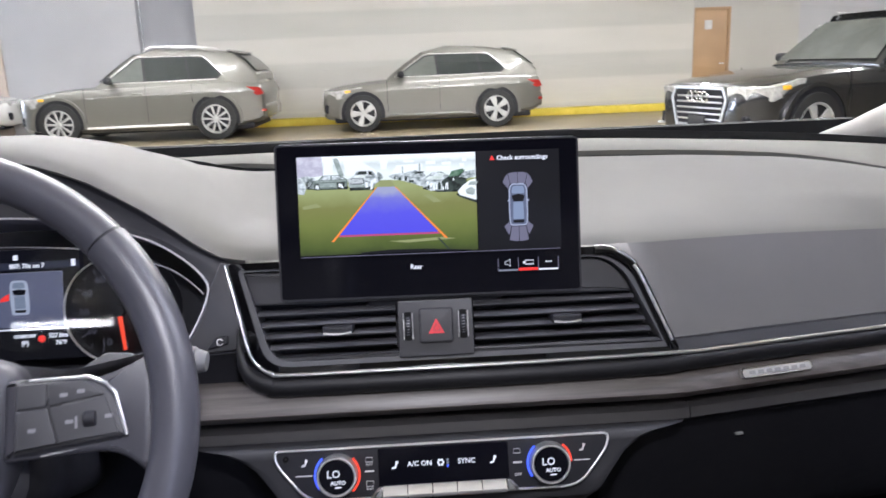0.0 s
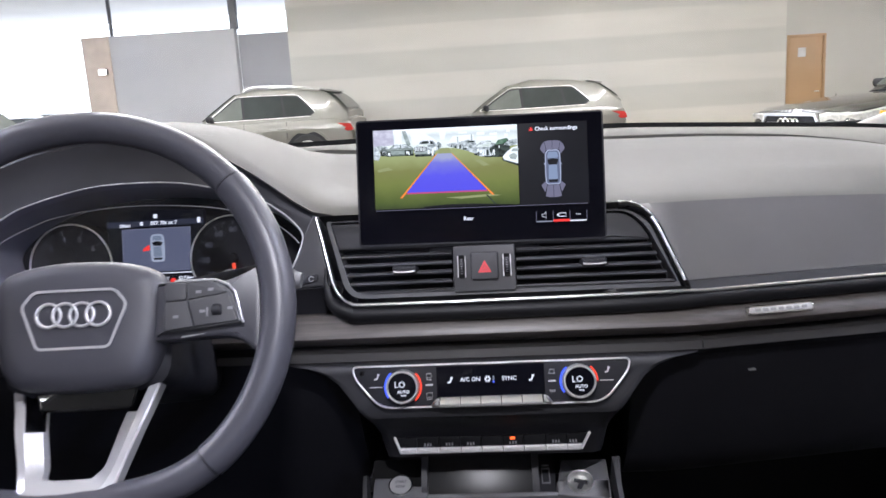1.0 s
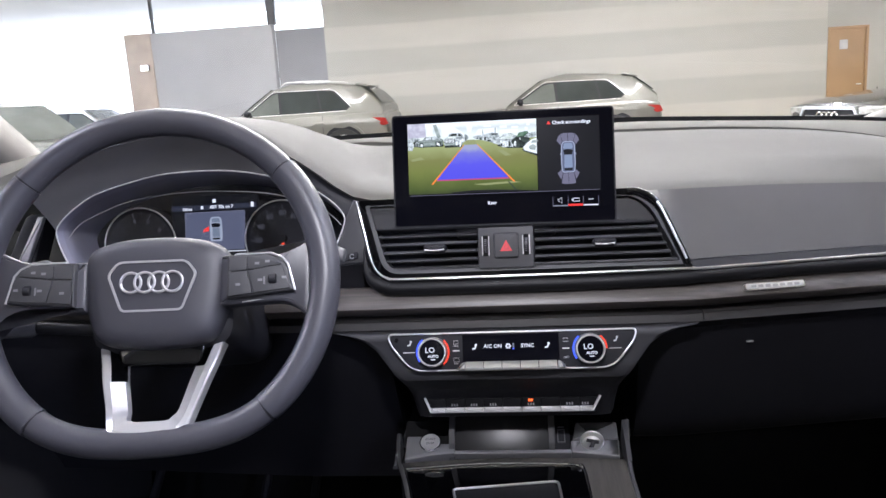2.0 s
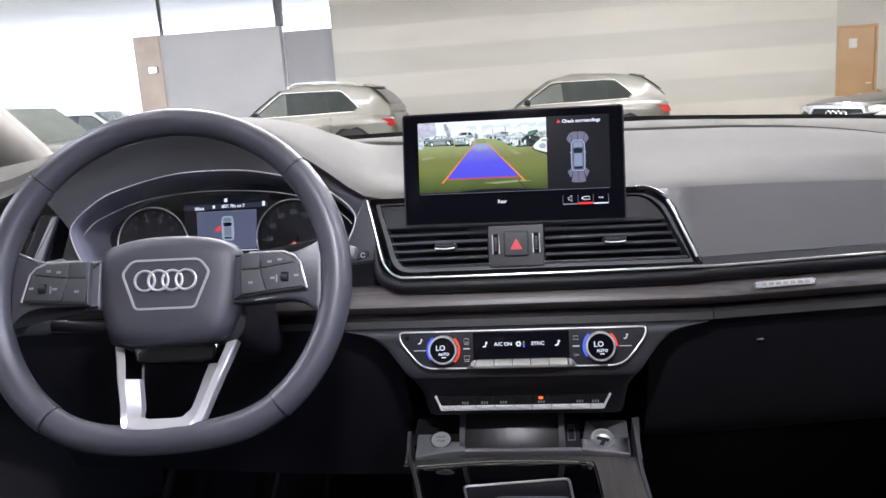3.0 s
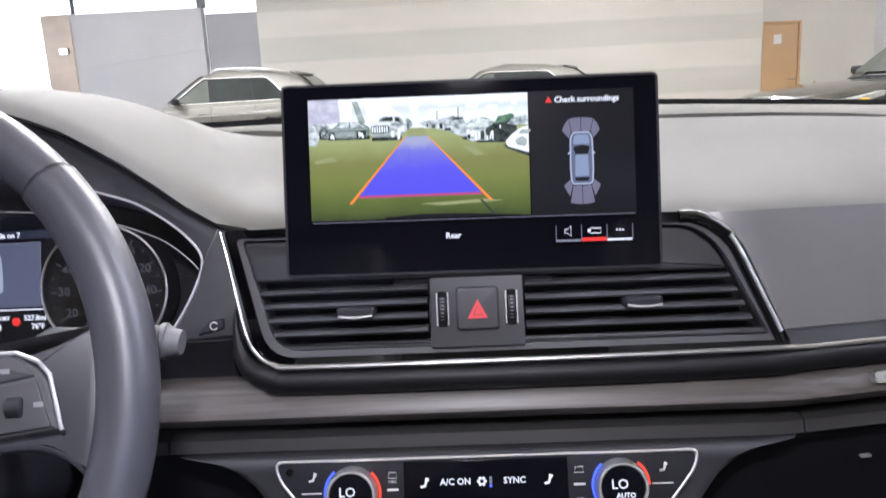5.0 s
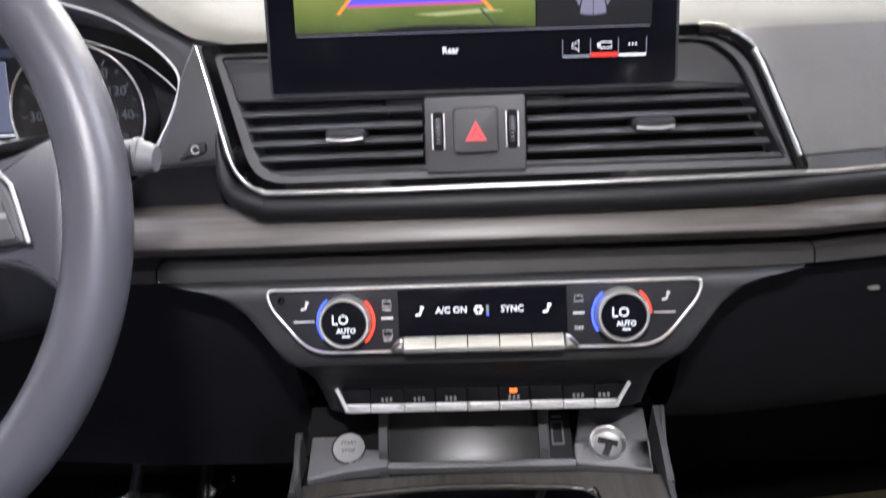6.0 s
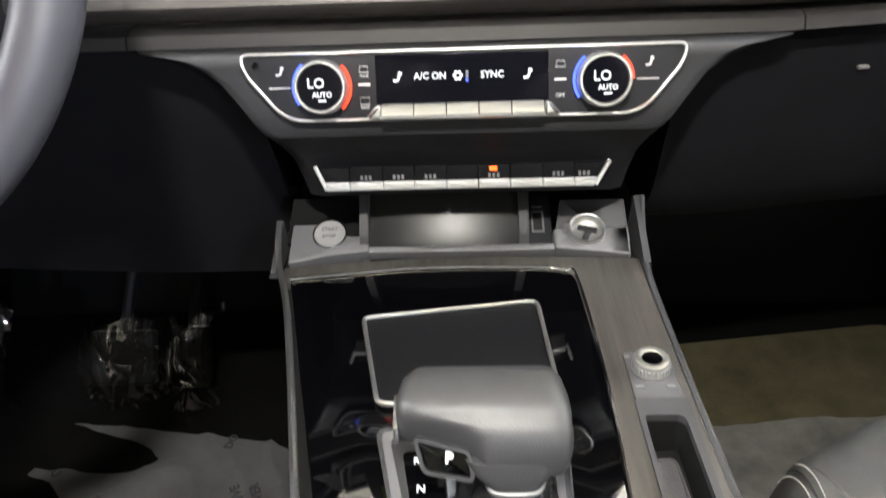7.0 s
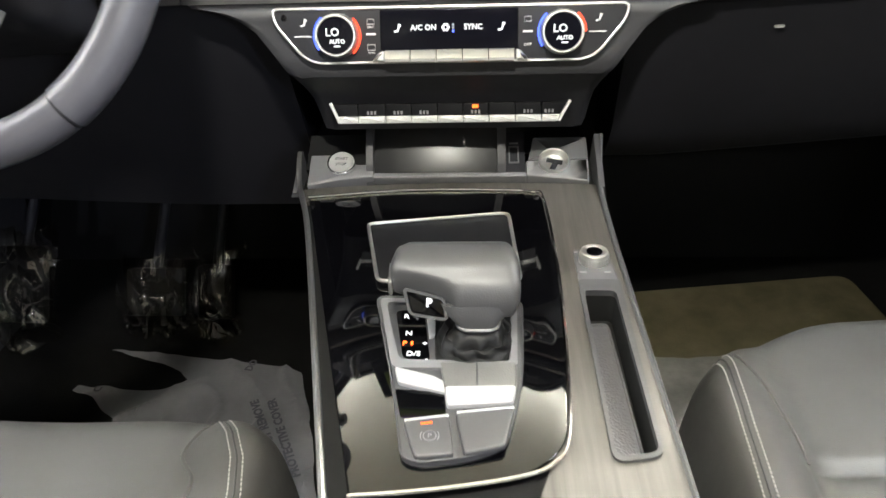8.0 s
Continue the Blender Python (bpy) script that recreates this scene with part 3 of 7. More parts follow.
Z_TOP = [(-0.75, 1.225), (-0.66, 1.238), (-0.56, 1.262), (-0.45, 1.278), (-0.35, 1.277), (-0.29, 1.267), (-0.245, 1.252), (-0.215, 1.234), (-0.192, 1.210), (-0.178, 1.194), (-0.16, 1.190), (0.30, 1.190), (0.45, 1.184), (0.52, 1.176), (0.75, 1.14)]
Z_LIP = [(-0.75, 1.18), (-0.66, 1.20), (-0.57, 1.236), (-0.48, 1.264), (-0.4, 1.273), (-0.33, 1.268), (-0.285, 1.253), (-0.235, 1.222), (-0.2, 1.194), (-0.182, 1.180), (-0.13, 1.170), (-0.1, 1.167), (0.22, 1.167), (0.32, 1.1645), (0.45, 1.158), (0.75, 1.142)]
Y_LIP = [(-0.75, 0.66), (-0.17, 0.66), (-0.11, 0.695), (0.75, 0.70)]
Z_BACK = [(-0.75, 1.222), (-0.5, 1.254), (-0.32, 1.251), (-0.24, 1.236), (-0.19, 1.226), (-0.16, 1.225), (0.15, 1.2265), (0.28, 1.2235), (0.39, 1.2168), (0.4575, 1.208), (0.52, 1.196), (0.6, 1.178), (0.75, 1.14)]
Z_LEDGE = [(-0.76, 1.226), (-0.2, 1.2305), (0.1, 1.2325), (0.2, 1.2325), (0.32, 1.2265), (0.49, 1.2175), (0.6, 1.208), (0.76, 1.19)]
Z_FRONT = [(-0.19, 0), (-0.16, 1.163), (0.152, 1.163), (0.178, 1.148), (0.206, 1.090), (0.75, 1.090)]
secs = []
xs = sorted(set([round(v, 4) for v in np.linspace(-0.74, 0.74, 75)] + [0.152, 0.165, 0.178, 0.192, 0.206]))
for x in xs:
    zt, zl, yl, zb = (soft_interp(x, t, 0.012) for t in (Z_TOP, Z_LIP, Y_LIP, Z_BACK))
    b = bow(x)
    if x < -0.165:
        yf, zf = 0.668, zl - 0.010
        crown = (zt * 0.35 + zl * 0.65) + 0.004
        mid = (0.705, crown)
    else:
        zf = interp(x, Z_FRONT)
        yf = 0.664 - (1.163 - zf) * 0.33
        mid = (0.735, (zt + zl) / 2 + 0.006)
    zb -= 0.002
    prof = [(0.846, zb - 0.008), (0.838, zb), (0.80, (zb + zt) / 2 + 0.002), (0.76, zt), mid, (yl + 0.012 + b, zl + 0.0048), (yl + 0.003 + b, zl + 0.0005), (yl - 0.003 + b, zl - 0.005),
            ((yl + yf) / 2 - 0.002 + b, (zl + zf) / 2 if x > -0.165 else zl - 0.008), (yf + b, zf), (yf + 0.03 + b, zf - 0.004), (0.846, min(zf, 1.15) - 0.03)]
    prof = [(y + (b * max(0.0, min(1.0, (0.83 - y) / 0.13)) if x > 0 and i < 5 else 0.0), z) for i, (y, z) in enumerate(prof)]
    secs.append([Vector((x, y, z)) for y, z in prof])
part("upper_pad", loft(secs), M_DASH, dash, "soft grey upper dashboard pad", 28)
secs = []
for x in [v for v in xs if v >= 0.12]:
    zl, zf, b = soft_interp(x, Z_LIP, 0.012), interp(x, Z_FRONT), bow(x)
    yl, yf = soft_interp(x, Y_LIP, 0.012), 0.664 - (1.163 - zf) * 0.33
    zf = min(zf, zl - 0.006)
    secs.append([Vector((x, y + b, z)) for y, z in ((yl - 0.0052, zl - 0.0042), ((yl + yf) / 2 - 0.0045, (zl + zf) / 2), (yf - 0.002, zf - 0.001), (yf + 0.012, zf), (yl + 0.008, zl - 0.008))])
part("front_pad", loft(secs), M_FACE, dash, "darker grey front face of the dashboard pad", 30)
back = np.linspace(-0.76, 0.76, 39)
secs = []
for x in back:
    zb, q = soft_interp(x, Z_BACK, 0.03), 0.03 * (x / 0.76) ** 2
    secs.append([Vector((x, y - q, z)) for y, z in ((0.84, zb - 0.03), (0.84, zb - 0.006), (0.888, zb - 0.006), (0.888, zb - 0.03))])
part("defroster_slot", loft(secs), M_COWL, dash)
secs = []
for x in back:
    zb, zl, q = soft_interp(x, Z_BACK, 0.03), soft_interp(x, Z_LEDGE, 0.03), 0.03 * (x / 0.76) ** 2
    zb = min(zb, 1.2285)
    secs.append([Vector((x, y - q, z)) for y, z in ((0.881, zb - 0.0006), (0.885, zb + 0.0010), (0.95, zl), (0.957, zl - 0.003), (0.96, zl - 0.04), (0.883, zb - 0.04))])
part("windscreen_ledge", loft(secs), M_LEDGE, dash)
secs = []
for x in back:
    zl, q = soft_interp(x, Z_LEDGE, 0.03), 0.03 * (x / 0.76) ** 2
    secs.append([Vector((x, y - q, z)) for y, z in ((0.958, zl - 0.02), (0.958, zl + 0.0005), (1.02, zl + 0.004), (1.12, zl - 0.01), (1.12, zl - 0.05))])
part("cowl_strip", loft(secs), M_COWL, dash, "black strip under the windscreen")
# hood over the instruments, falling from the pad to the chrome ring
RM = face(-0.3757, 0.648, 1.13, 0.3)
HALF = [(-0.331, 1.2132), (-0.290, 1.2060), (-0.257, 1.1975), (-0.235, 1.1895), (-0.212, 1.1752), (-0.197, 1.1615), (-0.1915, 1.150), (-0.196, 1.1345), (-0.2045, 1.118), (-0.213, 1.1055), (-0.232, 1.082), (-0.27, 1.0745)]
RINGXZ = [(-0.3757, 1.215)] + HALF + [(-0.3757, 1.0725)] + [(-0.7514 - x, z) for x, z in reversed(HALF)]
RS = smooth_line([(x + 0.3757, (z - 1.13) * 1.044, 0) for x, z in RINGXZ], 5, True)
ring2 = [(p.x, p.y) for p in RS]
upper = [p for p in RS if p.y > 0.0195]
upper.sort(key=lambda p: p.x)
HOOD_X = [(-0.186, -0.240), (-0.165, -0.215), (-0.12, -0.150), (0, -0.022), (0.119, 0.150), (0.164, 0.186), (0.186, 0.203)]
secs = []
for p in upper:
    xo = interp(p.x, HOOD_X) - 0.3757
    zo = soft_interp(xo, Z_LIP, 0.012) - 0.012
    q = RM @ Vector((p.x, p.y, -0.001))
    o = Vector((xo, 0.671, zo))
    secs.append([o + Vector((0, 0.004, 0.004)), o, o.lerp(q, 0.3) + Vector((0, 0.003, -0.001)), o.lerp(q, 0.7) + Vector((0, 0.004, -0.001)), q, q + Vector((0, 0.03, 0.004))])
part("instrument_hood", loft(secs), M_HOOD, dash, "smooth dark hood round the instruments")


def strip_along(profile, x0, x1, n, mat, name, label="", bowed=True):
    secs = [[Vector((x, y + (bow(x) if bowed else 0), z)) for y, z in profile] for x in np.linspace(x0, x1, n)]
    return part(name, loft(secs), mat, dash, label)


strip_along([(0.645, 1.068), (0.632, 1.068), (0.622, 1.0625), (0.613, 1.052), (0.612, 1.0490), (0.6145, 1.0460), (0.6225, 1.0395), (0.634, 1.0345), (0.65, 1.0345)], -0.74, 0.74, 60, M_WOOD, "wood_strip", "dark grey-brown open-pore wood strip")
strip_along([(0.65, 1.0315), (0.628, 1.0315), (0.6215, 1.0295), (0.6185, 1.0215), (0.65, 1.0195)], -0.74, -0.2185, 24, M_BAND, "lower_trim", "dark grey lower trim band")
strip_along([(0.65, 1.0315), (0.628, 1.0315), (0.6215, 1.0295), (0.6185, 1.0215), (0.65, 1.0195)], -0.2173, 0.2173, 24, M_BAND, "lower_trim", "dark grey lower trim band")
strip_along([(0.65, 1.0315), (0.628, 1.0315), (0.6215, 1.0295), (0.6185, 1.0215), (0.65, 1.0165)], 0.2185, 0.74, 24, M_BAND, "lower_trim", "dark grey lower trim band")
strip_along([(0.66, 1.092), (0.634, 1.0890), (0.626, 1.080), (0.636, 1.066), (0.66, 1.066)], 0.19, 0.74, 24, M_BLACK, "fascia_edge")
BDM = face(0.2955, 0.6145 + 0.17 * (0.2955 - 0.205), 1.0578, 0.5, 9.6)
bo_ = rounded([(-0.034, -0.0038), (0.034, -0.0038), (0.034, 0.0038), (-0.034, 0.0038)], 0.0028)
bd = part("badge", prism(bo_, -0.004, 0.0022, BDM, 0.0008), M_SATIN, dash, "small bright metal badge")
part("badge_rim", tube(at2(BDM, bo_, 0.0022), 0.0007, True, 6), M_CHROME, bd)
bm = bmesh.new()
for i in range(7):
    prism(rounded([(-0.027 + i * 0.0082, -0.0015), (-0.0215 + i * 0.0082, -0.0015), (-0.0215 + i * 0.0082, 0.0015), (-0.027 + i * 0.0082, 0.0015)], 0.0006, 2), 0.002, 0.0026, BDM, bm=bm)
part("badge_relief", bm, M_BUTTON, bd)
# chrome line round the vents and on along the passenger side
VM = face(0, 0.63, 1.11, 0.3)


def V(x, z):
    return (x, (z - 1.11) * 1.044)


cl = smooth_line([(*V(-0.1735, 1.171), 0), (*V(-0.168, 1.150), 0), (*V(-0.162, 1.124), 0), (*V(-0.157, 1.104), 0), (*V(-0.151, 1.092), 0), (*V(-0.139, 1.0835), 0), (*V(-0.115, 1.0815), 0), (*V(0.05, 1.0815), 0), (*V(0.195, 1.0825), 0)], 6)
cl = [VM @ Vector((p[0], p[1], 0.004)) for p in cl]
cl += [Vector((x, 0.6195 + bow(x), 1.0822 + 0.004 * (x - 0.2))) for x in np.linspace(0.22, 0.74, 16)]
part("chrome_line", tube(cl, [0.0006] * 4 + [0.0009] * 6 + [0.0013] * 20 + [0.0018] * (len(cl) - 30), sides=8), plain("line_metal", (0.56, 0.56, 0.56), 0.32, 1.0, vary=0.03, rough_vary=0.02), dash, "thin chrome line")
lp = smooth_line([(*V(-0.1660, 1.1200), 0), (*V(-0.1650, 1.1020), 0), (*V(-0.1615, 1.0880), 0), (*V(-0.1530, 1.0790), 0), (*V(-0.138, 1.0735), 0), (*V(-0.115, 1.0718), 0), (*V(0.1, 1.0718), 0), (*V(0.195, 1.0735), 0)], 6)
lp = [VM @ Vector((p[0], p[1], -0.003)) for p in lp] + [Vector((x, 0.6240 + bow(x), 1.0735)) for x in np.linspace(0.22, 0.74, 16)]
part("black_lip", tube(lp, [0.0008 + 0.0080 * min(1.0, i / 20) for i in range(len(lp))], sides=12), M_LIP, dash, "smooth black lip under the chrome line")

# ---- centre vents ----
vents = thing("centre_vents", "black slatted centre air vents with hazard switch between", "air vent")
OUT = rounded([V(-0.172, 1.172), V(-0.149, 1.083), V(0.207, 1.083), V(0.176, 1.157), V(0.152, 1.172)], [0.004, 0.022, 0.006, 0.03, 0.03], 5)
INN = rounded([V(-0.164, 1.1665), V(-0.143, 1.0875), V(0.199, 1.0875), V(0.168, 1.152), V(0.148, 1.1655)], [0.004, 0.02, 0.004, 0.026, 0.026], 5)
IN2 = rounded([V(-0.160, 1.1650), V(-0.1375, 1.0915), V(0.194, 1.0915), V(0.1645, 1.150), V(0.146, 1.1640)], [0.004, 0.017, 0.004, 0.026, 0.026], 5)
part("bezel", band(OUT, INN, -0.035, 0.001, VM), M_GLOSS, vents, "gloss black bezel")
part("vent_frame", band(INN, IN2, -0.03, -0.001, VM), M_GREYBAND, vents, "dark grey vent frame")
part("bezel_bead", tube([VM @ Vector((p.x, p.y, -0.0005)) for p in smooth_line([(*V(0.138, 1.1688), 0), (*V(0.150, 1.1680), 0), (*V(0.1640, 1.1610), 0), (*V(0.1735, 1.1500), 0), (*V(0.1900, 1.1130), 0), (*V(0.2015, 1.0865), 0)], 5)], 0.0046, sides=12), M_GLOSS, vents, "rounded gloss black bezel edge")
# bead laid on the bezel to draw its bright reflection
part("bezel_glint", tube([VM @ Vector((p.x, p.y, 0.0042)) for p in smooth_line([(*V(0.1700, 1.1555), 0), (*V(0.1765, 1.1445), 0), (*V(0.1905, 1.1130), 0), (*V(0.1990, 1.0930), 0)], 5)], 0.0015, sides=8), M_GLINT, vents, "speckled reflection on the bezel edge, made as a metal bead")
part("back", prism(INN, -0.036, -0.030, VM), M_BLACK, vents)
SH = rounded([V(-0.1600, 1.1640), V(-0.1520, 1.1375), V(0.1695, 1.1345), V(0.162, 1.1485), V(0.1455, 1.1625)], [0.003, 0.003, 0.003, 0.026, 0.026], 5)
part("top_shelf", prism(SH, -0.03, -0.004, VM, 0.002), M_DARK, vents)
part("lower_rim", prism(rounded([V(-0.141, 1.0955), V(-0.136, 1.0915), V(0.1925, 1.0915), V(0.190, 1.0955)], 0.001), -0.03, -0.003, VM, 0.001), M_DARK, vents)


def vane(x0, x1, z, x0b=None, x1b=None):
    bm = bmesh.new()
    secs = []
    for x in np.linspace(x0, x1, 9):
        lv = (z - 1.11) * 1.044
        secs.append([VM @ Vector((x, lv + dv, d)) for d, dv in ((-0.006, -0.0006), (-0.0045, 0.0006), (-0.0062, 0.0024), (-0.010, 0.0042), (-0.026, 0.0056), (-0.026, 0.0030), (-0.0080, -0.0006))])
    return loft(secs, bm=bm)


for i in range(4):
    z = 1.1285 - i * 0.0092
    t = (1.1375 - z) / 0.045
    part("vane", vane(-0.1525 + 0.014 * t, -0.034, z), M_VANE, vents)
    part("vane", vane(0.033, 0.167 + 0.021 * t, z), M_VANE, vents)
for x in (-0.0825, 0.111):
    tab = part("direction_tab", prism(rounded([V(x - 0.0135, 1.119), V(x - 0.012, 1.1105), V(x + 0.012, 1.1105), V(x + 0.0135, 1.119)], 0.004), -0.02, 0.004, VM, 0.003), M_BLACK, vents)
    part("chrome_edge", tube([VM @ Vector((x + d, (1.1118 - 1.11) * 1.044 + abs(d) ** 2 * 8, 0.0046)) for d in np.linspace(-0.0115, 0.0115, 9)], 0.0013, sides=8), M_SATIND, tab, "bright lower edge")
CB = rounded([V(-0.0318, 1.1355), V(-0.0318, 1.0900), V(0.0312, 1.0900), V(0.0312, 1.1355)], 0.0015, 3)
part("switch_block", prism(CB, -0.03, 0.0015, VM, 0.001), M_STACK, vents)
part("hazard_surround", prism(rounded([V(-0.0145, 1.1290), V(-0.0145, 1.1005), V(0.0145, 1.1005), V(0.0145, 1.1290)], 0.003), 0.0, 0.0022, VM), M_BLACK, vents)
hz = part("hazard_switch", prism(rounded([V(-0.0135, 1.1280), V(-0.0135, 1.1015), V(0.0135, 1.1015), V(0.0135, 1.1280)], 0.0025), 0.0, 0.0045, VM, 0.0012), M_DARK, vents)
part("triangle_mark", prism([V(-0.0068, 1.1085), V(0.0068, 1.1085), V(0, 1.1205)], 0.004, 0.0049, VM), M_REDMARK, hz, "red hazard triangle")
part("triangle_core", tube([VM @ Vector((*V(a, b), 0.0051)) for a, b in ((-0.0030, 1.1108), (0.0030, 1.1108), (0, 1.1162))], 0.0004, True, 5), M_DARK, hz)
for x in (-0.0235, 0.0228):
    wh = part("thumb_wheel_slot", prism(rounded([V(x - 0.0036, 1.1265), V(x - 0.0036, 1.1035), V(x + 0.0036, 1.1035), V(x + 0.0036, 1.1265)], 0.003), 0, 0.0022, VM), M_WELL, vents)
    part("thumb_wheel", turned([(0.0094, -0.0024), (0.0104, -0.0020), (0.0104, 0.0020), (0.0094, 0.0024)], VM @ Matrix.Translation((x, (1.115 - 1.11) * 1.044, -0.004)) @ Matrix.Rotation(radians(90), 4, "Y"), 24), M_BLACK, wh, "ribbed thumb wheel")
    bm = bmesh.new()
    for j in range(7):
        a = radians(-42 + 14 * j)
        block(0.0022, 0.0007, 0.0005, VM @ Matrix.Translation((x, (1.115 - 1.11) * 1.044 + 0.0104 * math.sin(a), -0.004 + 0.0104 * math.cos(a))) @ Matrix.Rotation(-a, 4, "X"), bm=bm)
    part("wheel_notches", bm, M_MARKDIM, wh)
    for q in (-1, 1):
        part("slot_line", tube([VM @ Vector((*V(x + q * 0.0037, 1.1045), 0.0023)), VM @ Vector((*V(x + q * 0.0037, 1.1255), 0.0023))], 0.0007, sides=6), M_SATIND, wh)

# ---- centre stack and lower dashboard ----
stack = thing("centre_stack", "dark plastic centre stack below the wood strip", "dashboard")
rows_ = [(1.0205, 0.622, 0.218), (1.0190, 0.6145, 0.213), (1.0155, 0.6125, 0.192), (1.0095, 0.6095, 0.174), (1.0, 0.606, 0.160), (0.985, 0.6005, 0.1475), (0.972, 0.597, 0.138), (0.966, 0.599, 0.134), (0.952, 0.611, 0.127), (0.94, 0.620, 0.123), (0.925, 0.625, 0.120), (0.905, 0.634, 0.118)]
def stack_rows(rows):
    return loft([[Vector((-w, 0.76, z)), Vector((-w - 0.002, y + 0.02, z)), Vector((-w + 0.003, y + 0.004, z)), Vector((-w + 0.012, y, z)), Vector((w - 0.012, y, z)), Vector((w - 0.003, y + 0.004, z)), Vector((w + 0.002, y + 0.02, z)), Vector((w, 0.76, z))] for z, y, w in rows])


part("fascia", stack_rows(rows_[:8]), M_STACK, stack, "dark stack fascia with curved flanks", 50)
part("lower_fascia", stack_rows([(0.9655, 0.5998, 0.1335)] + rows_[8:]), M_BLACK, stack, "black receding lower fascia", 50)
glove = thing("glove_box", "closed black glove box under the wood strip", "glove box")
prof = [(0.64, 1.017), (0.634, 1.010), (0.640, 0.995), (0.656, 0.95), (0.682, 0.88), (0.705, 0.845), (0.72, 0.836), (0.86, 0.836), (0.88, 1.015)]
part("lid", loft([[Vector((x, y + bow(x), z)) for y, z in prof] for x in np.linspace(0.15, 0.74, 14)]), M_GLOVE, glove)
part("lock", block(0.008, 0.005, 0.0022, pose(0.2775, 0.6548, 0.985, 0, 0, 9), 0.0008), M_BUTTON, glove, "tiny chrome lock")
part("lower_gap", block(0.56, 0.004, 0.004, pose(0.46, 0.752, 0.862, 0, 0, 9.6)), M_GLOSS, glove)
knee = thing("knee_panel", "black knee panel under the steering wheel", "dashboard")
part("panel", loft([[Vector((x, y + bow(x), z)) for y, z in [(0.64, 1.018), (0.645, 1.0), (0.67, 0.94), (0.72, 0.84), (0.76, 0.76), (0.86, 0.75), (0.86, 1.015)]] for x in np.linspace(-0.74, -0.15, 14)]), M_GLOVE, knee)
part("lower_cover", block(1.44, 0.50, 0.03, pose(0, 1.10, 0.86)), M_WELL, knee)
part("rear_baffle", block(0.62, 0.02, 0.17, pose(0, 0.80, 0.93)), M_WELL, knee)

# ---- instrument cluster ----
clu = thing("instrument_cluster", "lit instrument cluster with two dials and a centre display", "instrument panel")
KM = face(-0.38, 0.672, 1.13, 0.18)


def K(x, z):
    return (x + 0.38, (z - 1.13) * 1.016)


part("backplate", prism(ring2, -0.085, -0.075, RM), M_BLACK, clu)
# lining colour raised and blued to carry the reflected haze of the lens
part("inner_wall", loft([[RM @ Vector((p[0] * k, p[1] * k, d)) for p in ring2] for k, d in ((0.997, -0.001), (0.985, -0.02), (0.955, -0.05), (0.95, -0.08))], caps=False), plain("hood_lining_haze", (0.20, 0.20, 0.25), 0.7, grain=0.06, grain_scale=1600), clu)
part("chrome_ring", tube([RM @ Vector((p[0], p[1], 0.0)) for p in ring2], 0.0009, True, 8), M_RINGD, clu, "thin chrome rim")
arch = smooth_line([(*K(-0.552, 1.140), 0), (*K(-0.546, 1.147), 0), (*K(-0.53, 1.159), 0), (*K(-0.48, 1.1780), 0), (*K(-0.43, 1.186), 0), (*K(-0.3757, 1.1885), 0), (*K(-0.312, 1.185), 0), (*K(-0.270, 1.178), 0), (*K(-0.235, 1.1665), 0), (*K(-0.219, 1.158), 0), (*K(-0.206, 1.147), 0), (*K(-0.200, 1.140), 0)], 6)
part("inner_arch", tube([KM @ Vector((p[0], p[1], 0.006)) for p in arch], 0.0005, sides=6), M_RINGD, clu)


KG = KM @ Matrix.Translation((0.0035, 0.0066, 0))


def gauge(cx, cz, r, numbers, a0, a1, needle, label):
    c = K(cx, cz)
    m = KG @ Matrix.Translation((c[0], c[1], -0.0225))
    g = part("gauge", turned([(0, 0), (r * 0.9, 0), (r * 0.97, 0.002), (r, 0.0035), (r * 1.03, 0.004), (r * 1.04, -0.02)], m, 40), M_BLACK, clu, label)
    part("gauge_rim", tube([m @ Vector((x, y, 0.004)) for x, y in circle(0, 0, r * 1.02, 40)], 0.0010, True, 6), M_SATIN, g)
    bm = bmesh.new()
    for i, w in enumerate(numbers):
        a = radians(a0 + (a1 - a0) * i / (len(numbers) - 1))
        lettering(w, r * 0.20, m @ Matrix.Translation((math.cos(a) * r * 0.68, math.sin(a) * r * 0.68, 0.001)), bm, bold=0.0001)
    part("numerals", bm, G_NUMERAL, g)
    bm = bmesh.new()
    n = (len(numbers) - 1) * 2
    for i in range(n + 1):
        a = radians(a0 + (a1 - a0) * i / n)
        l = 0.1 if i % 2 == 0 else 0.05
        block(r * l, r * 0.02, 0.0004, m @ Matrix.Rotation(a, 4, "Z") @ Matrix.Translation((r * (0.9 - l / 2), 0, 0.001)), bm=bm)
    part("tick_marks", bm, G_NUMERAL, g)
    part("hub", turned([(0.0, 0.0075), (r * 0.11, 0.007), (r * 0.13, 0.002)], m, 20), M_BLACK, g)
    a = radians(needle)
    part("needle", prism([(r * 0.1, -r * 0.034), (r * 0.76, -r * 0.024), (r * 0.76, r * 0.024), (r * 0.1, r * 0.034)], 0.003, 0.005, m @ Matrix.Rotation(a, 4, "Z")), G_NEEDLE, g, "red needle")


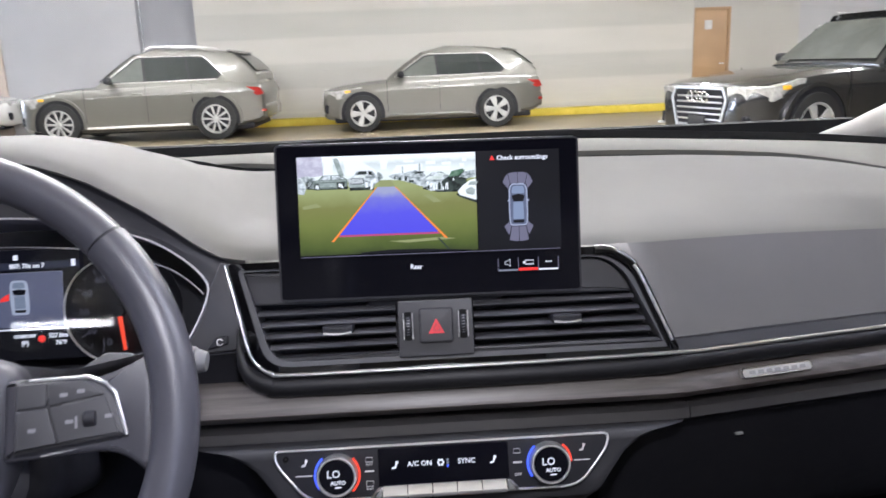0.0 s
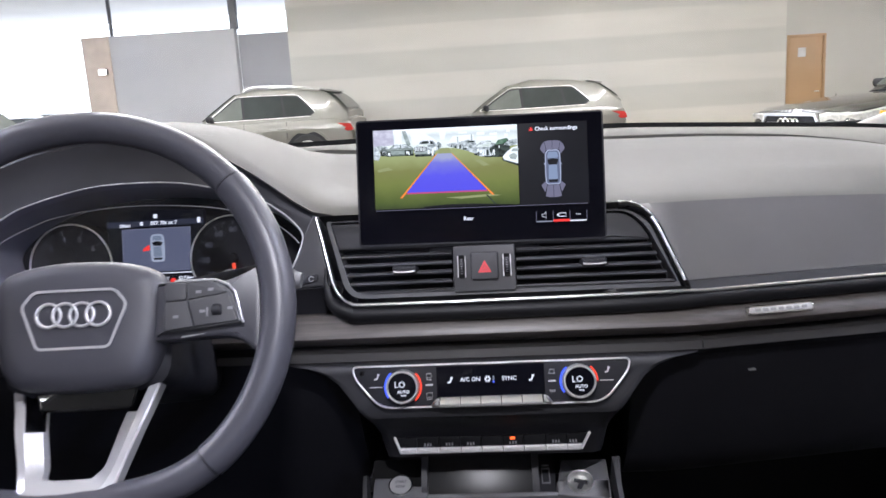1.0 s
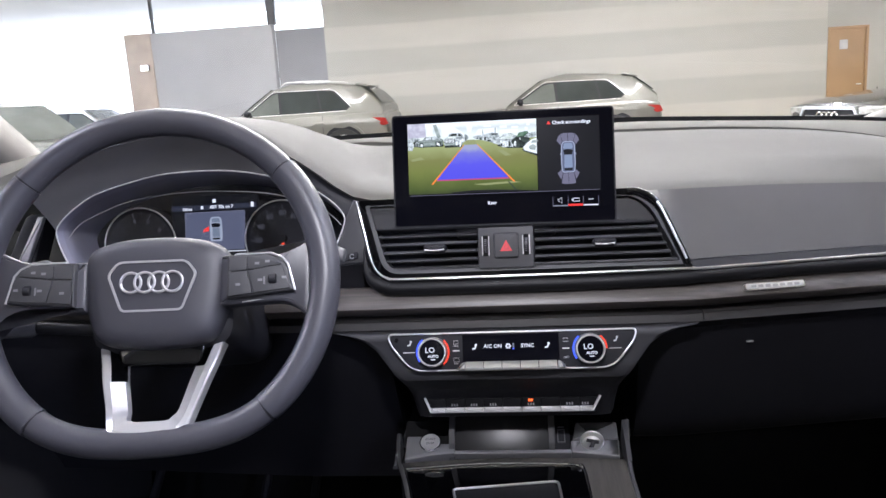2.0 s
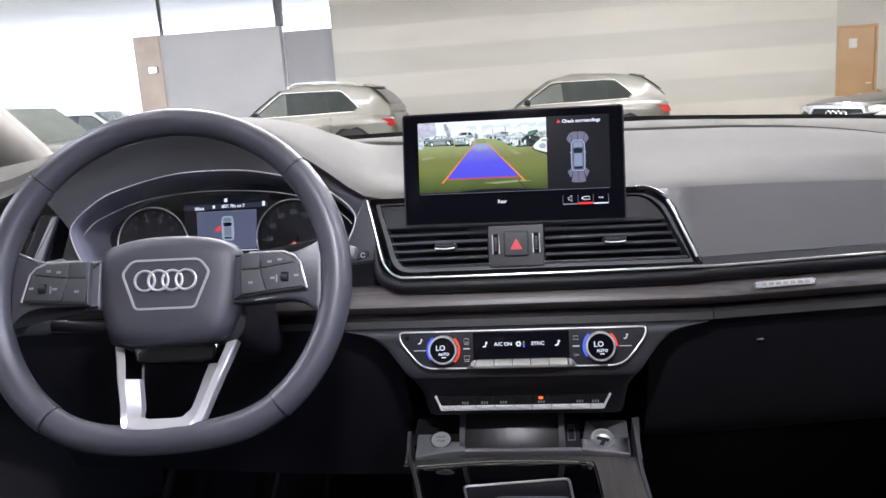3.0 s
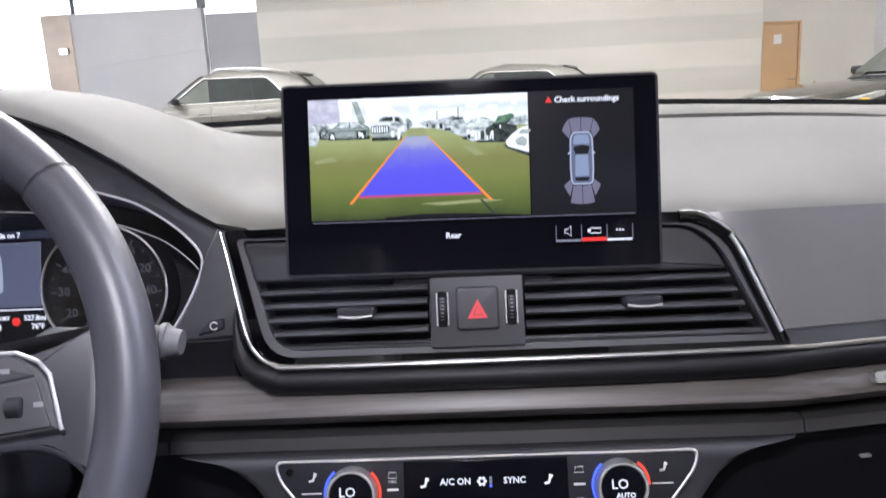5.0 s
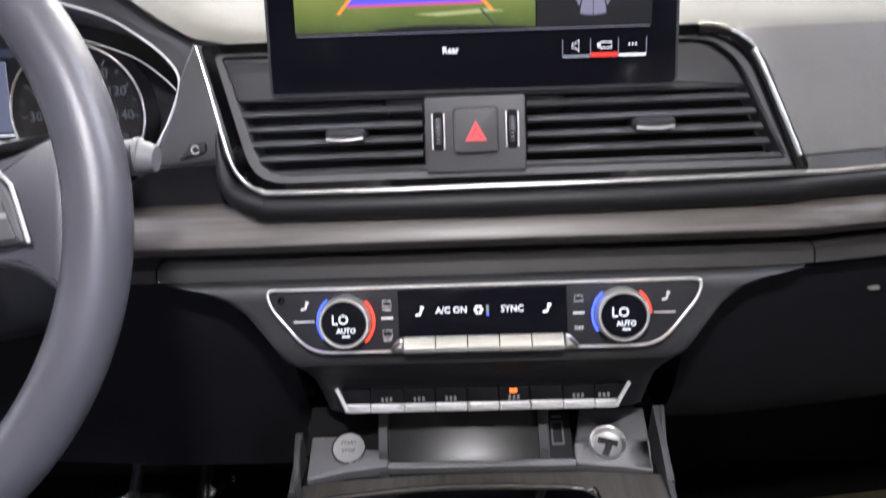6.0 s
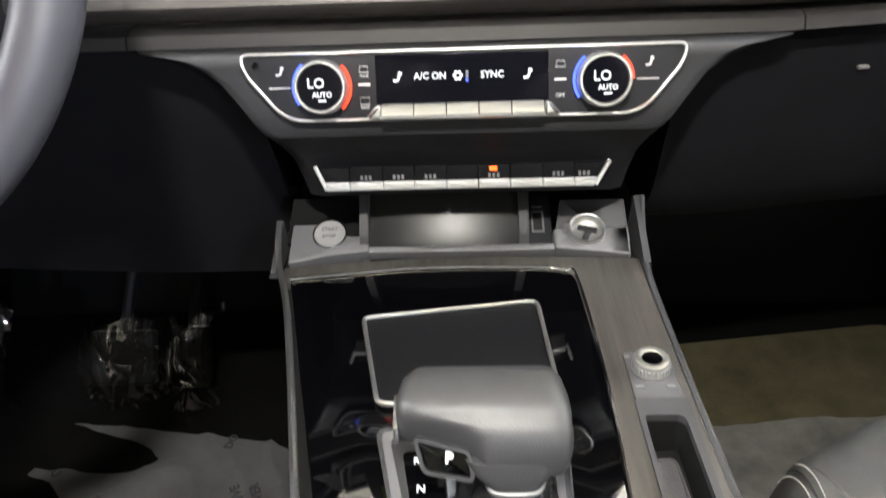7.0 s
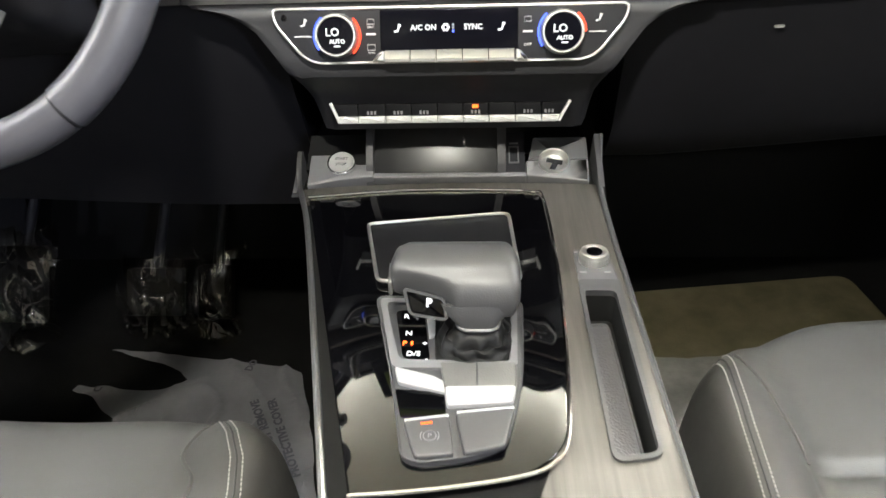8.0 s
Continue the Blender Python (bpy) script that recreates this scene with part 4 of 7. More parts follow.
gauge(-0.2860, 1.1205, 0.0475, ["0", "10", "20", "30", "40", "60", "80", "100", "120", "140", "160"], 275, -35, 275, "speedometer with dim grey numerals")
gauge(-0.4750, 1.1190, 0.0475, ["0", "1", "2", "3", "4", "5", "6", "7", "8"], 240, -30, 236, "rev counter with dim grey numerals")
part("centre_screen", prism(rounded([K(-0.432, 1.178), K(-0.432, 1.080), K(-0.319, 1.080), K(-0.319, 1.178)], 0.004), -0.030, -0.0226, KG), G_DARK, clu)
part("picture_panel", prism([K(-0.4142, 1.1575), K(-0.4155, 1.1095), K(-0.3375, 1.1095), K(-0.3345, 1.1575)], -0.022, -0.0215, KG), G_PANEL, clu)
part("status_bar", prism([K(-0.432, 1.1665), K(-0.432, 1.1600), K(-0.3195, 1.1610), K(-0.3195, 1.1670)], -0.0226, -0.0221, KG), glow("display_grey_bar", (0.022, 0.025, 0.04), 1.0), clu)
part("frame_line", tube([KG @ Vector((*K(x, z), -0.0212)) for x, z in ((-0.4142, 1.1100), (-0.4142, 1.1575), (-0.3345, 1.1578), (-0.3365, 1.1100))], 0.0003, sides=4), glow("display_dim_line", (0.25, 0.26, 0.32), 0.8), clu)


def bars(spots, m, mat, name, parent, d=0.0004):
    bm = bmesh.new()
    for x0, y0, x1, y1 in spots:
        prism([(x0, y0), (x1, y0), (x1, y1), (x0, y1)], 0, d, m, bm=bm)
    return part(name, bm, mat, parent)


KL = lift(KG, -0.0214)
bars([(*K(-0.4235, 1.1070), *K(-0.3350, 1.1080)), (*K(-0.3765, 1.1690), *K(-0.3725, 1.1735)), (*K(-0.3925, 1.1615), *K(-0.3895, 1.1655)), (*K(-0.3260, 1.1620), *K(-0.3225, 1.1680))], KL, G_WHITE, "readout_bars", clu)
for w, s, x, z in (("295mi", 0.0050, -0.4105, 1.1617), ("007: 70s on 7", 0.0056, -0.3650, 1.1635), ("5294mi", 0.0056, -0.4060, 1.0990), ("COMFORT", 0.0040, -0.3715, 1.1012), ("(P)", 0.0056, -0.3720, 1.0950), ("527.8mi", 0.0054, -0.3420, 1.1010), ("76\u00b0F", 0.0054, -0.3400, 1.0945)):
    part("readout_text", lettering(w, s, KL @ Matrix.Translation((*K(x, z), 0.0004)), bold=0.00015), G_WHITE, clu)
part("alert_mark", prism(circle(*K(-0.357, 1.0985), 0.0032, 12), 0, 0.0006, KL), G_RED, clu)
cc = K(-0.3736, 1.1335)
KC = lift(KG, -0.0213) @ Matrix.Translation((cc[0], cc[1], 0))


# door warning: a silver car seen from above
KI = KC @ Matrix.Translation((0, 0.0022, 0)) @ Matrix.Scale(0.00031, 4)
KCAR = rounded([(-25, -50), (25, -50), (27, -20), (26, 38), (19, 51), (-19, 51), (-26, 38), (-27, -20)], [10, 10, 8, 8, 8, 8, 8, 8], 4)
G_KSILVER = glow("display_pale_blue", (0.40, 0.45, 0.52), 0.8)
G_KGREY = glow("display_mid_blue", (0.20, 0.24, 0.30), 0.8)
part("car_symbol", prism(KCAR, 0, 0.6, KI), G_KSILVER, clu, "silver car symbol", 0)
part("car_symbol_bonnet", prism(rounded([(-19, 28), (19, 28), (15, 45), (-15, 45)], 5), 0.6, 1.2, KI), G_KGREY, clu, "", 0)
part("car_symbol_screen", prism(rounded([(-20, 22), (0, 26), (20, 22), (15, 8), (-15, 8)], 2), 0.6, 1.2, KI), G_DARK, clu, "", 0)
part("car_symbol_roof", prism(rounded([(-15, 6), (15, 6), (16, -32), (-16, -32)], 4), 0.6, 1.2, KI), G_KGREY, clu, "", 0)
part("car_symbol_rear", prism(rounded([(-17, -35), (17, -35), (14, -43), (-14, -43)], 2), 0.6, 1.2, KI), G_DARK, clu, "", 0)
part("open_door_mark", prism([(-0.0095, 0.000), (-0.0175, -0.001), (-0.0165, 0.002), (-0.0120, 0.005), (-0.0090, 0.006)], 0, 0.0006, KC), G_RED, clu, "red open-door symbol")
lens = part("lens", prism(shrink(ring2, 0.004), -0.0095, -0.0085, RM), M_LENS, clu)
lens.visible_shadow = False

# side trim with the start-stop switch, beside the vents
side = thing("side_trim", "dark trim beside the vents with a small switch", "dashboard")
STM = face(-0.19, 0.641, 1.12, 0.26, 0)
part("cheek", prism([(x + 0.19, (z - 1.12) * 1.033) for x, z in ((-0.1895, 1.1520), (-0.1940, 1.1345), (-0.2025, 1.1180), (-0.2110, 1.1050), (-0.2160, 1.0975), (-0.1560, 1.1010), (-0.1600, 1.1200), (-0.1700, 1.1700), (-0.1790, 1.1730))], -0.03, 0.0, STM, 0.002), M_CHEEK, side, "dark grey satin cheek")
UT = [(-0.60, 1.072), (-0.236, 1.076), (-0.217, 1.0975), (-0.152, 1.1000)]
part("under_panel", loft([[Vector((x, y, z)) for y, z in ((0.68, interp(x, UT)), (0.637 + 0.26 * (interp(x, UT) - 1.12), interp(x, UT)), (0.640, interp(x, UT) - 0.010), (0.6445, 1.064), (0.68, 1.064))] for x in np.linspace(-0.56, -0.152, 52)]), M_BLACK, side)
sw = part("switch", prism(rounded([(-0.004, -0.0195), (0.0150, -0.0150), (0.0148, -0.0075), (0.0040, -0.0090)], 0.002), 0, 0.0022, STM, 0.001), M_BLACK, side)
part("switch_mark", tube(at2(STM, circle(0.0080, -0.0128, 0.0026, 14, 30, 330), 0.0025), 0.0004, sides=5), M_MARK, sw)
lvent = thing("driver_side_vent", "slim driver side air vent with aluminium blade", "air vent")
LVM = face(-0.612, 0.668, 1.137, 0.2, 12)
part("slot", prism(rounded([(-0.030, -0.034), (0.006, -0.034), (0.028, 0.034), (0.002, 0.034)], 0.006), -0.04, 0, LVM, 0.003), M_BLACK, lvent)
part("blade", prism(rounded([(-0.012, -0.030), (0.001, -0.030), (0.027, 0.030), (0.019, 0.030)], 0.002), 0, 0.008, LVM, 0.002), M_RING, lvent, "aluminium blade")

# ---- steering wheel ----
WA, WY = radians(24.3), radians(7.8)
WM = Matrix(((1, 0, 0), (0, math.sin(WA), -math.cos(WA)), (0, math.cos(WA), math.sin(WA)))).to_4x4()
WM = Matrix.Translation((-0.3396, 0.4606, 1.1251)) @ Matrix.Rotation(WY, 4, "Z") @ WM
sw_ = thing("steering_wheel", "dark grey leather steering wheel with silver lower spokes", "steering wheel")


def rim_point(a, r=0.168, d=0.0):
    flat = max(0.0, -math.sin(a)) ** 6 * 0.017
    return Vector(((r) * math.cos(a), (r - flat) * math.sin(a), d))


def rim_arc(a0, a1, n, tr):
    return tube([WM @ rim_point(radians(a0 + (a1 - a0) * i / n)) for i in range(n + 1)], tr, sides=16, up=WM.to_3x3() @ Vector((0, 0, 1)))


for a0, a1, tr in ((40, 139, 0.0140), (-50, 40, 0.0149), (139, 230, 0.0149), (230, 310, 0.0140)):
    part("rim", rim_arc(a0 + 0.35, a1 - 0.35, 40, tr), M_WHEEL, sw_)
for a in (40, 139, 230, 310):
    p, q = WM @ rim_point(radians(a - 0.5)), WM @ rim_point(radians(a + 0.5))
    part("rim_seam", tube([p, q], 0.0134, sides=16, up=WM.to_3x3() @ Vector((0, 0, 1))), M_BLACK, sw_)
HM = WM @ Matrix.Translation((0.001, 0, -0.006)) @ Matrix.Rotation(radians(-1.5), 4, "Z")
HUB = smooth_line([(-0.067, 0.034, 0), (-0.052, 0.0425, 0), (-0.026, 0.0475, 0), (0, 0.0485, 0), (0.026, 0.0475, 0), (0.052, 0.0425, 0), (0.067, 0.034, 0), (0.0715, 0.016, 0), (0.0690, -0.018, 0), (0.0610, -0.046, 0), (0.048, -0.0575, 0), (0.025, -0.0615, 0), (0, -0.0625, 0), (-0.025, -0.0615, 0), (-0.048, -0.0575, 0), (-0.0610, -0.046, 0), (-0.0690, -0.018, 0), (-0.0715, 0.016, 0)], 4, True)
hub2 = [(p.x, p.y) for p in HUB]
secs = []
for k, d in ((0.98, -0.034), (1.0, -0.012), (0.995, -0.006), (0.97, -0.001), (0.93, 0.003), (0.86, 0.006), (0.74, 0.0085), (0.5, 0.0102), (0.2, 0.0105)):
    secs.append([HM @ Vector((p[0] * k, p[1] * k - 0.003 * (1 - k), d + 0.003 * max(0, p[1] * k / 0.05))) for p in hub2])
part("airbag_cover", loft(secs), M_HUB, sw_, "dark grey airbag cover", 60)
emb = rounded([(-0.0335, 0.0232), (0.0335, 0.0232), (0.0437, 0.0100), (0.0297, -0.0266), (-0.0297, -0.0266), (-0.0437, 0.0100)], [0.006, 0.006, 0.005, 0.005, 0.005, 0.005], 4)
EM = lift(HM, -0.0150) @ Matrix.Rotation(radians(3), 4, "X")
part("emblem_frame", band(emb, shrink(emb, 0.0021), 0.0, 0.0272, EM), M_RING, sw_, "chrome emblem frame")
part("emblem_field", prism(shrink(emb, 0.0021), 0.0, 0.0262, EM), M_HUB, sw_)
for x, y in ((0.046, -0.0215), (-0.049, -0.0215)):
    part("cover_mark", tube([lift(HM, 0.0065) @ Vector((x + 0.004 * math.cos(radians(a)), y + 0.004 * math.sin(radians(a)) * (1 if x > 0 else 1), 0)) for a in range(200, 330, 16)], 0.0004, sides=5), M_BLACK, sw_)
for i in range(4):
    part("emblem_ring", tube([EM @ Vector((x, y, 0.0272 + 0.0004 * (i % 2))) for x, y in circle(-0.0201 + i * 0.0134, 0.0018, 0.0097, 32)], 0.0014, True, 8), M_RING, sw_, "chrome ring")
for s in (1, -1):
    HP = WM @ Matrix.Translation((s * 0.0045, -0.0045, -0.005)) @ Matrix.Rotation(radians(-1.0), 4, "Z")
    arm = rounded([(s * 0.060, 0.030), (s * 0.118, 0.030), (s * 0.150, 0.045), (s * 0.150, -0.040), (s * 0.128, -0.018), (s * 0.060, -0.020)], [0.002, 0.02, 0.005, 0.005, 0.02, 0.002], 4)
    part("spoke", prism(arm, -0.016, 0.004, HP, 0.004), M_WHEEL, sw_)
    podo = rounded([(s * 0.0695, 0.028), (s * 0.112, 0.0275), (s * 0.127, 0.018), (s * 0.1335, -0.0095), (s * 0.069, -0.0155)], [0.001, 0.012, 0.010, 0.002, 0.001], 4)
    pod = part("switch_pod", prism(podo, -0.004, 0.0115, HP, 0.002), M_DARK, sw_, "black multifunction switches")
    part("pod_line", tube([HP @ Vector((x, y, 0.010)) for x, y in ((s * 0.078, 0.0285), (s * 0.112, 0.0283), (s * 0.1225, 0.0235), (s * 0.128, 0.017), (s * 0.1345, -0.0095))], 0.0011, sides=6), M_RING, pod)
    part("pod_lower_line", tube([HP @ Vector((x, y, 0.003)) for x, y in ((s * 0.082, -0.0178), (s * 0.128, -0.0128))], 0.0008, sides=6), M_RING, pod)
    for q in ([(0.0715, 0.0262), (0.0885, 0.0264), (0.0885, 0.0120), (0.0712, 0.0112)], [(0.0896, 0.0264), (0.111, 0.0262), (0.1225, 0.0165), (0.0896, 0.0121)], [(0.0712, 0.0100), (0.0885, 0.0108), (0.094, -0.0110), (0.0712, -0.0132)], [(0.0897, 0.0109), (0.1226, 0.0153), (0.1305, -0.0078), (0.0952, -0.0108)]):
        part("key", prism(rounded([(s * x, y) for x, y in q], 0.0018, 3), 0.011, 0.0128, HP, 0.0006), M_DARK, pod)
    part("roller", turned([(0.004, -0.004), (0.0052, -0.003), (0.0052, 0.003), (0.004, 0.004)], HP @ Matrix.Translation((s * 0.1135, 0.0022, 0.0112)) @ Matrix.Rotation(radians(90), 4, "Y"), 18), M_BLACK, pod)
    bars([(s * x - 0.0022, y - 0.0012, s * x + 0.0022, y + 0.0012) for x, y in ((0.080, -0.002), (0.0985, 0.018), (0.1085, 0.0195), (0.1015, 0.0015), (0.1245, 0.003))] + [(s * 0.1055 - 0.0008, -0.003, s * 0.1055 + 0.0008, 0.0045)], lift(HP, 0.0127), M_MARKDIM, "key_marks", pod)
    pad = part("shift_paddle", prism(rounded([(s * 0.100, -0.012), (s * 0.104, 0.030), (s * 0.119, 0.0385), (s * 0.136, 0.0365), (s * 0.140, 0.030), (s * 0.137, -0.012)], 0.003), -0.035, -0.029, WM, 0.0015), M_GREY, sw_, "grey shift paddle")
    bars([(s * 0.1335 - 0.0015, 0.0315, s * 0.1335 + 0.0015, 0.0321)] + ([(s * 0.1335 - 0.0003, 0.0303, s * 0.1335 + 0.0003, 0.0333)] if s > 0 else []), lift(WM, -0.0291), M_MARK, "paddle_mark", pad)
# forked lower spoke
V_OUT = [(0.0625, -0.053), (0.0560, -0.075), (0.0510, -0.092), (0.0427, -0.1187), (0.0374, -0.1370), (0.0300, -0.1452), (0, -0.1475)]
V_IN = [(0.0415, -0.053), (0.0355, -0.075), (0.0315, -0.092), (0.0245, -0.120), (0.0215, -0.1270), (0.0175, -0.1308), (0, -0.1314)]
vo = smooth_line([(-x, y, 0) for x, y in V_OUT] + [(x, y, 0) for x, y in reversed(V_OUT[:-1])], 4)
vi = smooth_line([(-x, y, 0) for x, y in V_IN] + [(x, y, 0) for x, y in reversed(V_IN[:-1])], 4)
FORK = [(-0.150, 0.0150), (-0.142, 0.0125), (-0.132, 0.0065), (-0.1187, 0.0005), (-0.092, -0.0085), (-0.075, -0.0170), (-0.053, -0.0260)]


def fork_section(p, q, steps):
    """Points across the forked spoke, which comes forward from behind the hub to the rim."""
    return [HM @ Vector((p.x + (q.x - p.x) * k, p.y + (q.y - p.y) * k, d + interp(p.y, FORK))) for k, d in steps]


part("lower_spoke", loft([fork_section(p, q, ((0, -0.016), (0, 0.0), (0.08, 0.0016), (0.40, 0.0016), (0.46, 0.0006), (1, -0.007), (1, -0.018))) for p, q in zip(vo, vi)]), M_RING, sw_, "satin silver forked lower spoke", 35)
part("spoke_neck", prism(rounded([(-0.048, -0.045), (-0.040, -0.0765), (0.040, -0.0765), (0.048, -0.045)], 0.004), -0.036, -0.0215, HM, 0.004), M_GLOSS, sw_, "gloss black neck over the forked spoke")
for s, low in ((1, -0.083), (-1, -0.0975)):
    run = [(p, q) for p, q in zip(vo, vi) if p.x * s > 0 and p.y > low]
    part("spoke_inlay", loft([fork_section(p, q, ((0.46, 0.0010), (1.0, -0.0066), (1.012, -0.012), (0.46, -0.006))) for p, q in run]), M_GLOSS, sw_, "gloss black inlay", 35)
colm = thing("steering_column", "black steering column shroud with two stalks", "steering column")
part("shroud", loft([[WM @ Vector((x * k, y * k - 0.015, d)) for x, y in rounded([(-0.07, 0.055), (0.07, 0.055), (0.075, -0.05), (-0.075, -0.05)], 0.03, 5)] for k, d in ((0.75, -0.018), (0.95, -0.03), (1.0, -0.09), (1.0, -0.2))]), M_BLACK, colm)
for s, dy in ((1, 0.0), (-1, -0.055)):
    SK = WM @ Matrix.Translation((s * 0.006, -0.0155, 0.021))
    st = part("stalk", tube([SK @ Vector((s * x, y + dy, d)) for x, y, d in ((0.05, 0.034, -0.078), (0.10, 0.040, -0.075), (0.130, 0.043, -0.072))], [0.006, 0.006, 0.0065], sides=12), M_BLACK, colm)
    part("stalk_tip", tube([SK @ Vector((s * x, y + dy, d)) for x, y, d in ((0.130, 0.043, -0.072), (0.136, 0.0433, -0.0715), (0.1655, 0.0435, -0.070))], [0.0070, 0.0098, 0.0094], sides=14), M_GREY, st, "grey stalk tip")
    part("stalk_ring", tube([SK @ Vector((s * x, y + dy, d)) for x, y, d in ((0.1658, 0.0435, -0.070), (0.168, 0.0435, -0.070), (0.1685, 0.0433, -0.070), (0.176, 0.042, -0.0695))], [0.0104, 0.0104, 0.0090, 0.0070], sides=14), M_GREY, st)
    bars([(s * 0.158 - 0.0025, 0.0415 + dy, s * 0.158 + 0.0025, 0.0445 + dy)], lift(SK, -0.0605), M_MARK, "stalk_mark", st)

# ---- infotainment display ----
scn = thing("infotainment_display", "black tablet-style display showing the rear camera view", "display")
SM = face(-0.001, 0.6525, 1.202, 0.2) @ Matrix.Rotation(radians(-0.6), 4, "Z")
SW, SHH = 0.1275, 0.0655
so = rounded([(-SW, -SHH), (SW, -SHH), (SW, SHH), (-SW, SHH)], 0.0045, 5)
part("housing", prism(so, -0.017, -0.001, SM, 0.0015), M_BLACK, scn)
part("edge_trim", band(so, shrink(so, 0.0016), -0.004, 0.0002, SM), M_BLACK, scn)
part("top_edge", block(2 * SW - 0.008, 0.0008, 0.004, SM @ Matrix.Translation((0, SHH, -0.004)) @ Matrix.Rotation(radians(90), 4, "X") @ Matrix.Rotation(radians(90), 4, "X")), M_SATIN, scn, "thin silver top edge")
part("glass_front", prism(shrink(so, 0.0016), -0.0012, 0.0, SM), M_SCREEN, scn)
part("mount", block(0.12, 0.05, 0.05, pose(0, 0.672, 1.143), 0.01), M_BLACK, scn)
S0 = lift(SM, 0.0002)


def U(u, v):
    """A spot on the display: u from its left edge and v from its top, both 0 to 1."""
    return (-SW + 2 * SW * u, SHH - 2 * SHH * v)


vu0, vu1, vv0, vv1 = 0.072, 0.657, 0.082, 0.710


def R(u, v):
    """A spot of the camera picture."""
    return U(vu0 + (vu1 - vu0) * u, vv0 + (vv1 - vv0) * v)


def poly(pts, d, mat, name, parent=None):
    return part(name, prism(pts, d, d + 0.0001, S0), mat, parent or scn, smooth=0)


poly([R(0, 0), R(0, 0.26), R(1, 0.26), R(1, 0)], 0.0, G_ROOM, "picture_background")
poly([R(0, 0.26), R(0, 1), R(1, 1), R(1, 0.26)], 0.0, G_FLOOR, "picture_ground")
G_PWHITE = glow("picture_white", (0.88, 0.93, 0.88), 0.95)
G_PHAZE = glow_mottled("picture_haze", (0.55, 0.62, 0.52), (0.90, 0.96, 0.88), 60, 0.95)
G_PLILAC = glow_mottled("picture_lilac", (0.50, 0.48, 0.54), (0.66, 0.65, 0.68), 120, 0.9)
G_PSTONE = glow_mottled("picture_stone", (0.30, 0.36, 0.31), (0.48, 0.54, 0.48), 110, 0.85)
G_PSILVER = glow_mottled("picture_silver", (0.20, 0.24, 0.22), (0.80, 0.86, 0.82), 210, 0.9)
G_PBODY = glow_mottled("picture_grey_green", (0.13, 0.17, 0.14), (0.27, 0.32, 0.27), 120, 0.9)
G_PDARK = glow_mottled("picture_black", (0.004, 0.006, 0.005), (0.05, 0.07, 0.055), 150, 0.9)
G_PLEAF = glow_mottled("picture_green", (0.02, 0.10, 0.035), (0.16, 0.26, 0.17), 140, 0.9)


def shot(name, layer, mat, *spots):
    """Flat patches of one tone in the camera picture."""
    d = 0.00006 + layer * 0.00003
    for o in spots:
        part(name, prism(rounded([R(*p) for p in o], 0.0003, 2), d, d + 0.00003, S0), mat, scn, smooth=0)


def quad(u0, v0, u1, v1, lean=0.0):
    return [(u0 + lean, v0), (u0, v1), (u1, v1), (u1 + lean, v0)]


shot("picture_column", 1, G_PLILAC, [(0, 0), (0, 0.21), (0.10, 0.20), (0.145, 0.19), (0.14, 0)])
shot("picture_wall", 1, G_PWHITE, quad(0.148, 0.03, 0.200, 0.20), [(0.255, 0.04), (0.275, 0.20), (0.455, 0.20), (0.43, 0.14), (0.36, 0.06)], [(0.46, 0.03), (0.468, 0.15), (0.498, 0.15), (0.512, 0.03)], [(0.555, 0.11), (0.52, 0.20), (0.70, 0.20), (0.70, 0.10)])
shot("picture_pillar", 2, G_PSTONE, [(0.200, 0.02), (0.232, 0.20), (0.262, 0.20), (0.228, 0.02)], quad(0.585, 0.12, 0.592, 0.20), quad(0.680, 0.10, 0.690, 0.19))
shot("picture_lamp", 2, G_PWHITE, quad(0.60, 0.005, 0.67, 0.03), quad(0.595, 0.06, 0.655, 0.085), quad(0.72, 0.075, 0.775, 0.11), quad(0.81, 0.012, 0.88, 0.05), quad(0.81, 0.09, 0.862, 0.12), quad(0.925, 0.05, 0.950, 0.09), quad(0.91, 0.11, 0.935, 0.15), quad(0.72, 0.13, 0.86, 0.18), quad(0.30, 0.05, 0.37, 0.08))
# far end of both rows
shot("picture_far_car", 3, G_PSILVER, [(0.445, 0.17), (0.445, 0.285), (0.462, 0.26), (0.476, 0.235), (0.474, 0.205), (0.46, 0.18)], [(0.508, 0.215), (0.525, 0.245), (0.60, 0.275), (0.67, 0.315), (0.70, 0.335), (0.71, 0.20), (0.66, 0.165), (0.60, 0.19), (0.55, 0.195)])
shot("picture_far_car", 4, G_PDARK, quad(0.540, 0.225, 0.548, 0.252), quad(0.566, 0.235, 0.578, 0.262), quad(0.598, 0.225, 0.612, 0.272), quad(0.622, 0.265, 0.650, 0.290), quad(0.655, 0.180, 0.700, 0.200, 0.01), quad(0.672, 0.285, 0.690, 0.325), quad(0.452, 0.215, 0.458, 0.268))
# left row: a saloon and an upright car with a barred grille
shot("picture_car", 4, G_PSILVER, [(0.0, 0.21), (0.0, 0.37), (0.035, 0.38), (0.05, 0.30), (0.02, 0.215)], [(0.02, 0.20), (0.055, 0.31), (0.095, 0.32), (0.10, 0.22), (0.06, 0.19)])
shot("picture_shadow", 4, G_PDARK, [(0.045, 0.26), (0.05, 0.325), (0.10, 0.33), (0.10, 0.25), (0.07, 0.22)], quad(0.09, 0.305, 0.28, 0.335))
shot("picture_car", 5, G_PBODY, [(0.092, 0.24), (0.086, 0.29), (0.10, 0.322), (0.25, 0.322), (0.278, 0.30), (0.280, 0.24), (0.24, 0.19), (0.14, 0.19), (0.115, 0.235)])
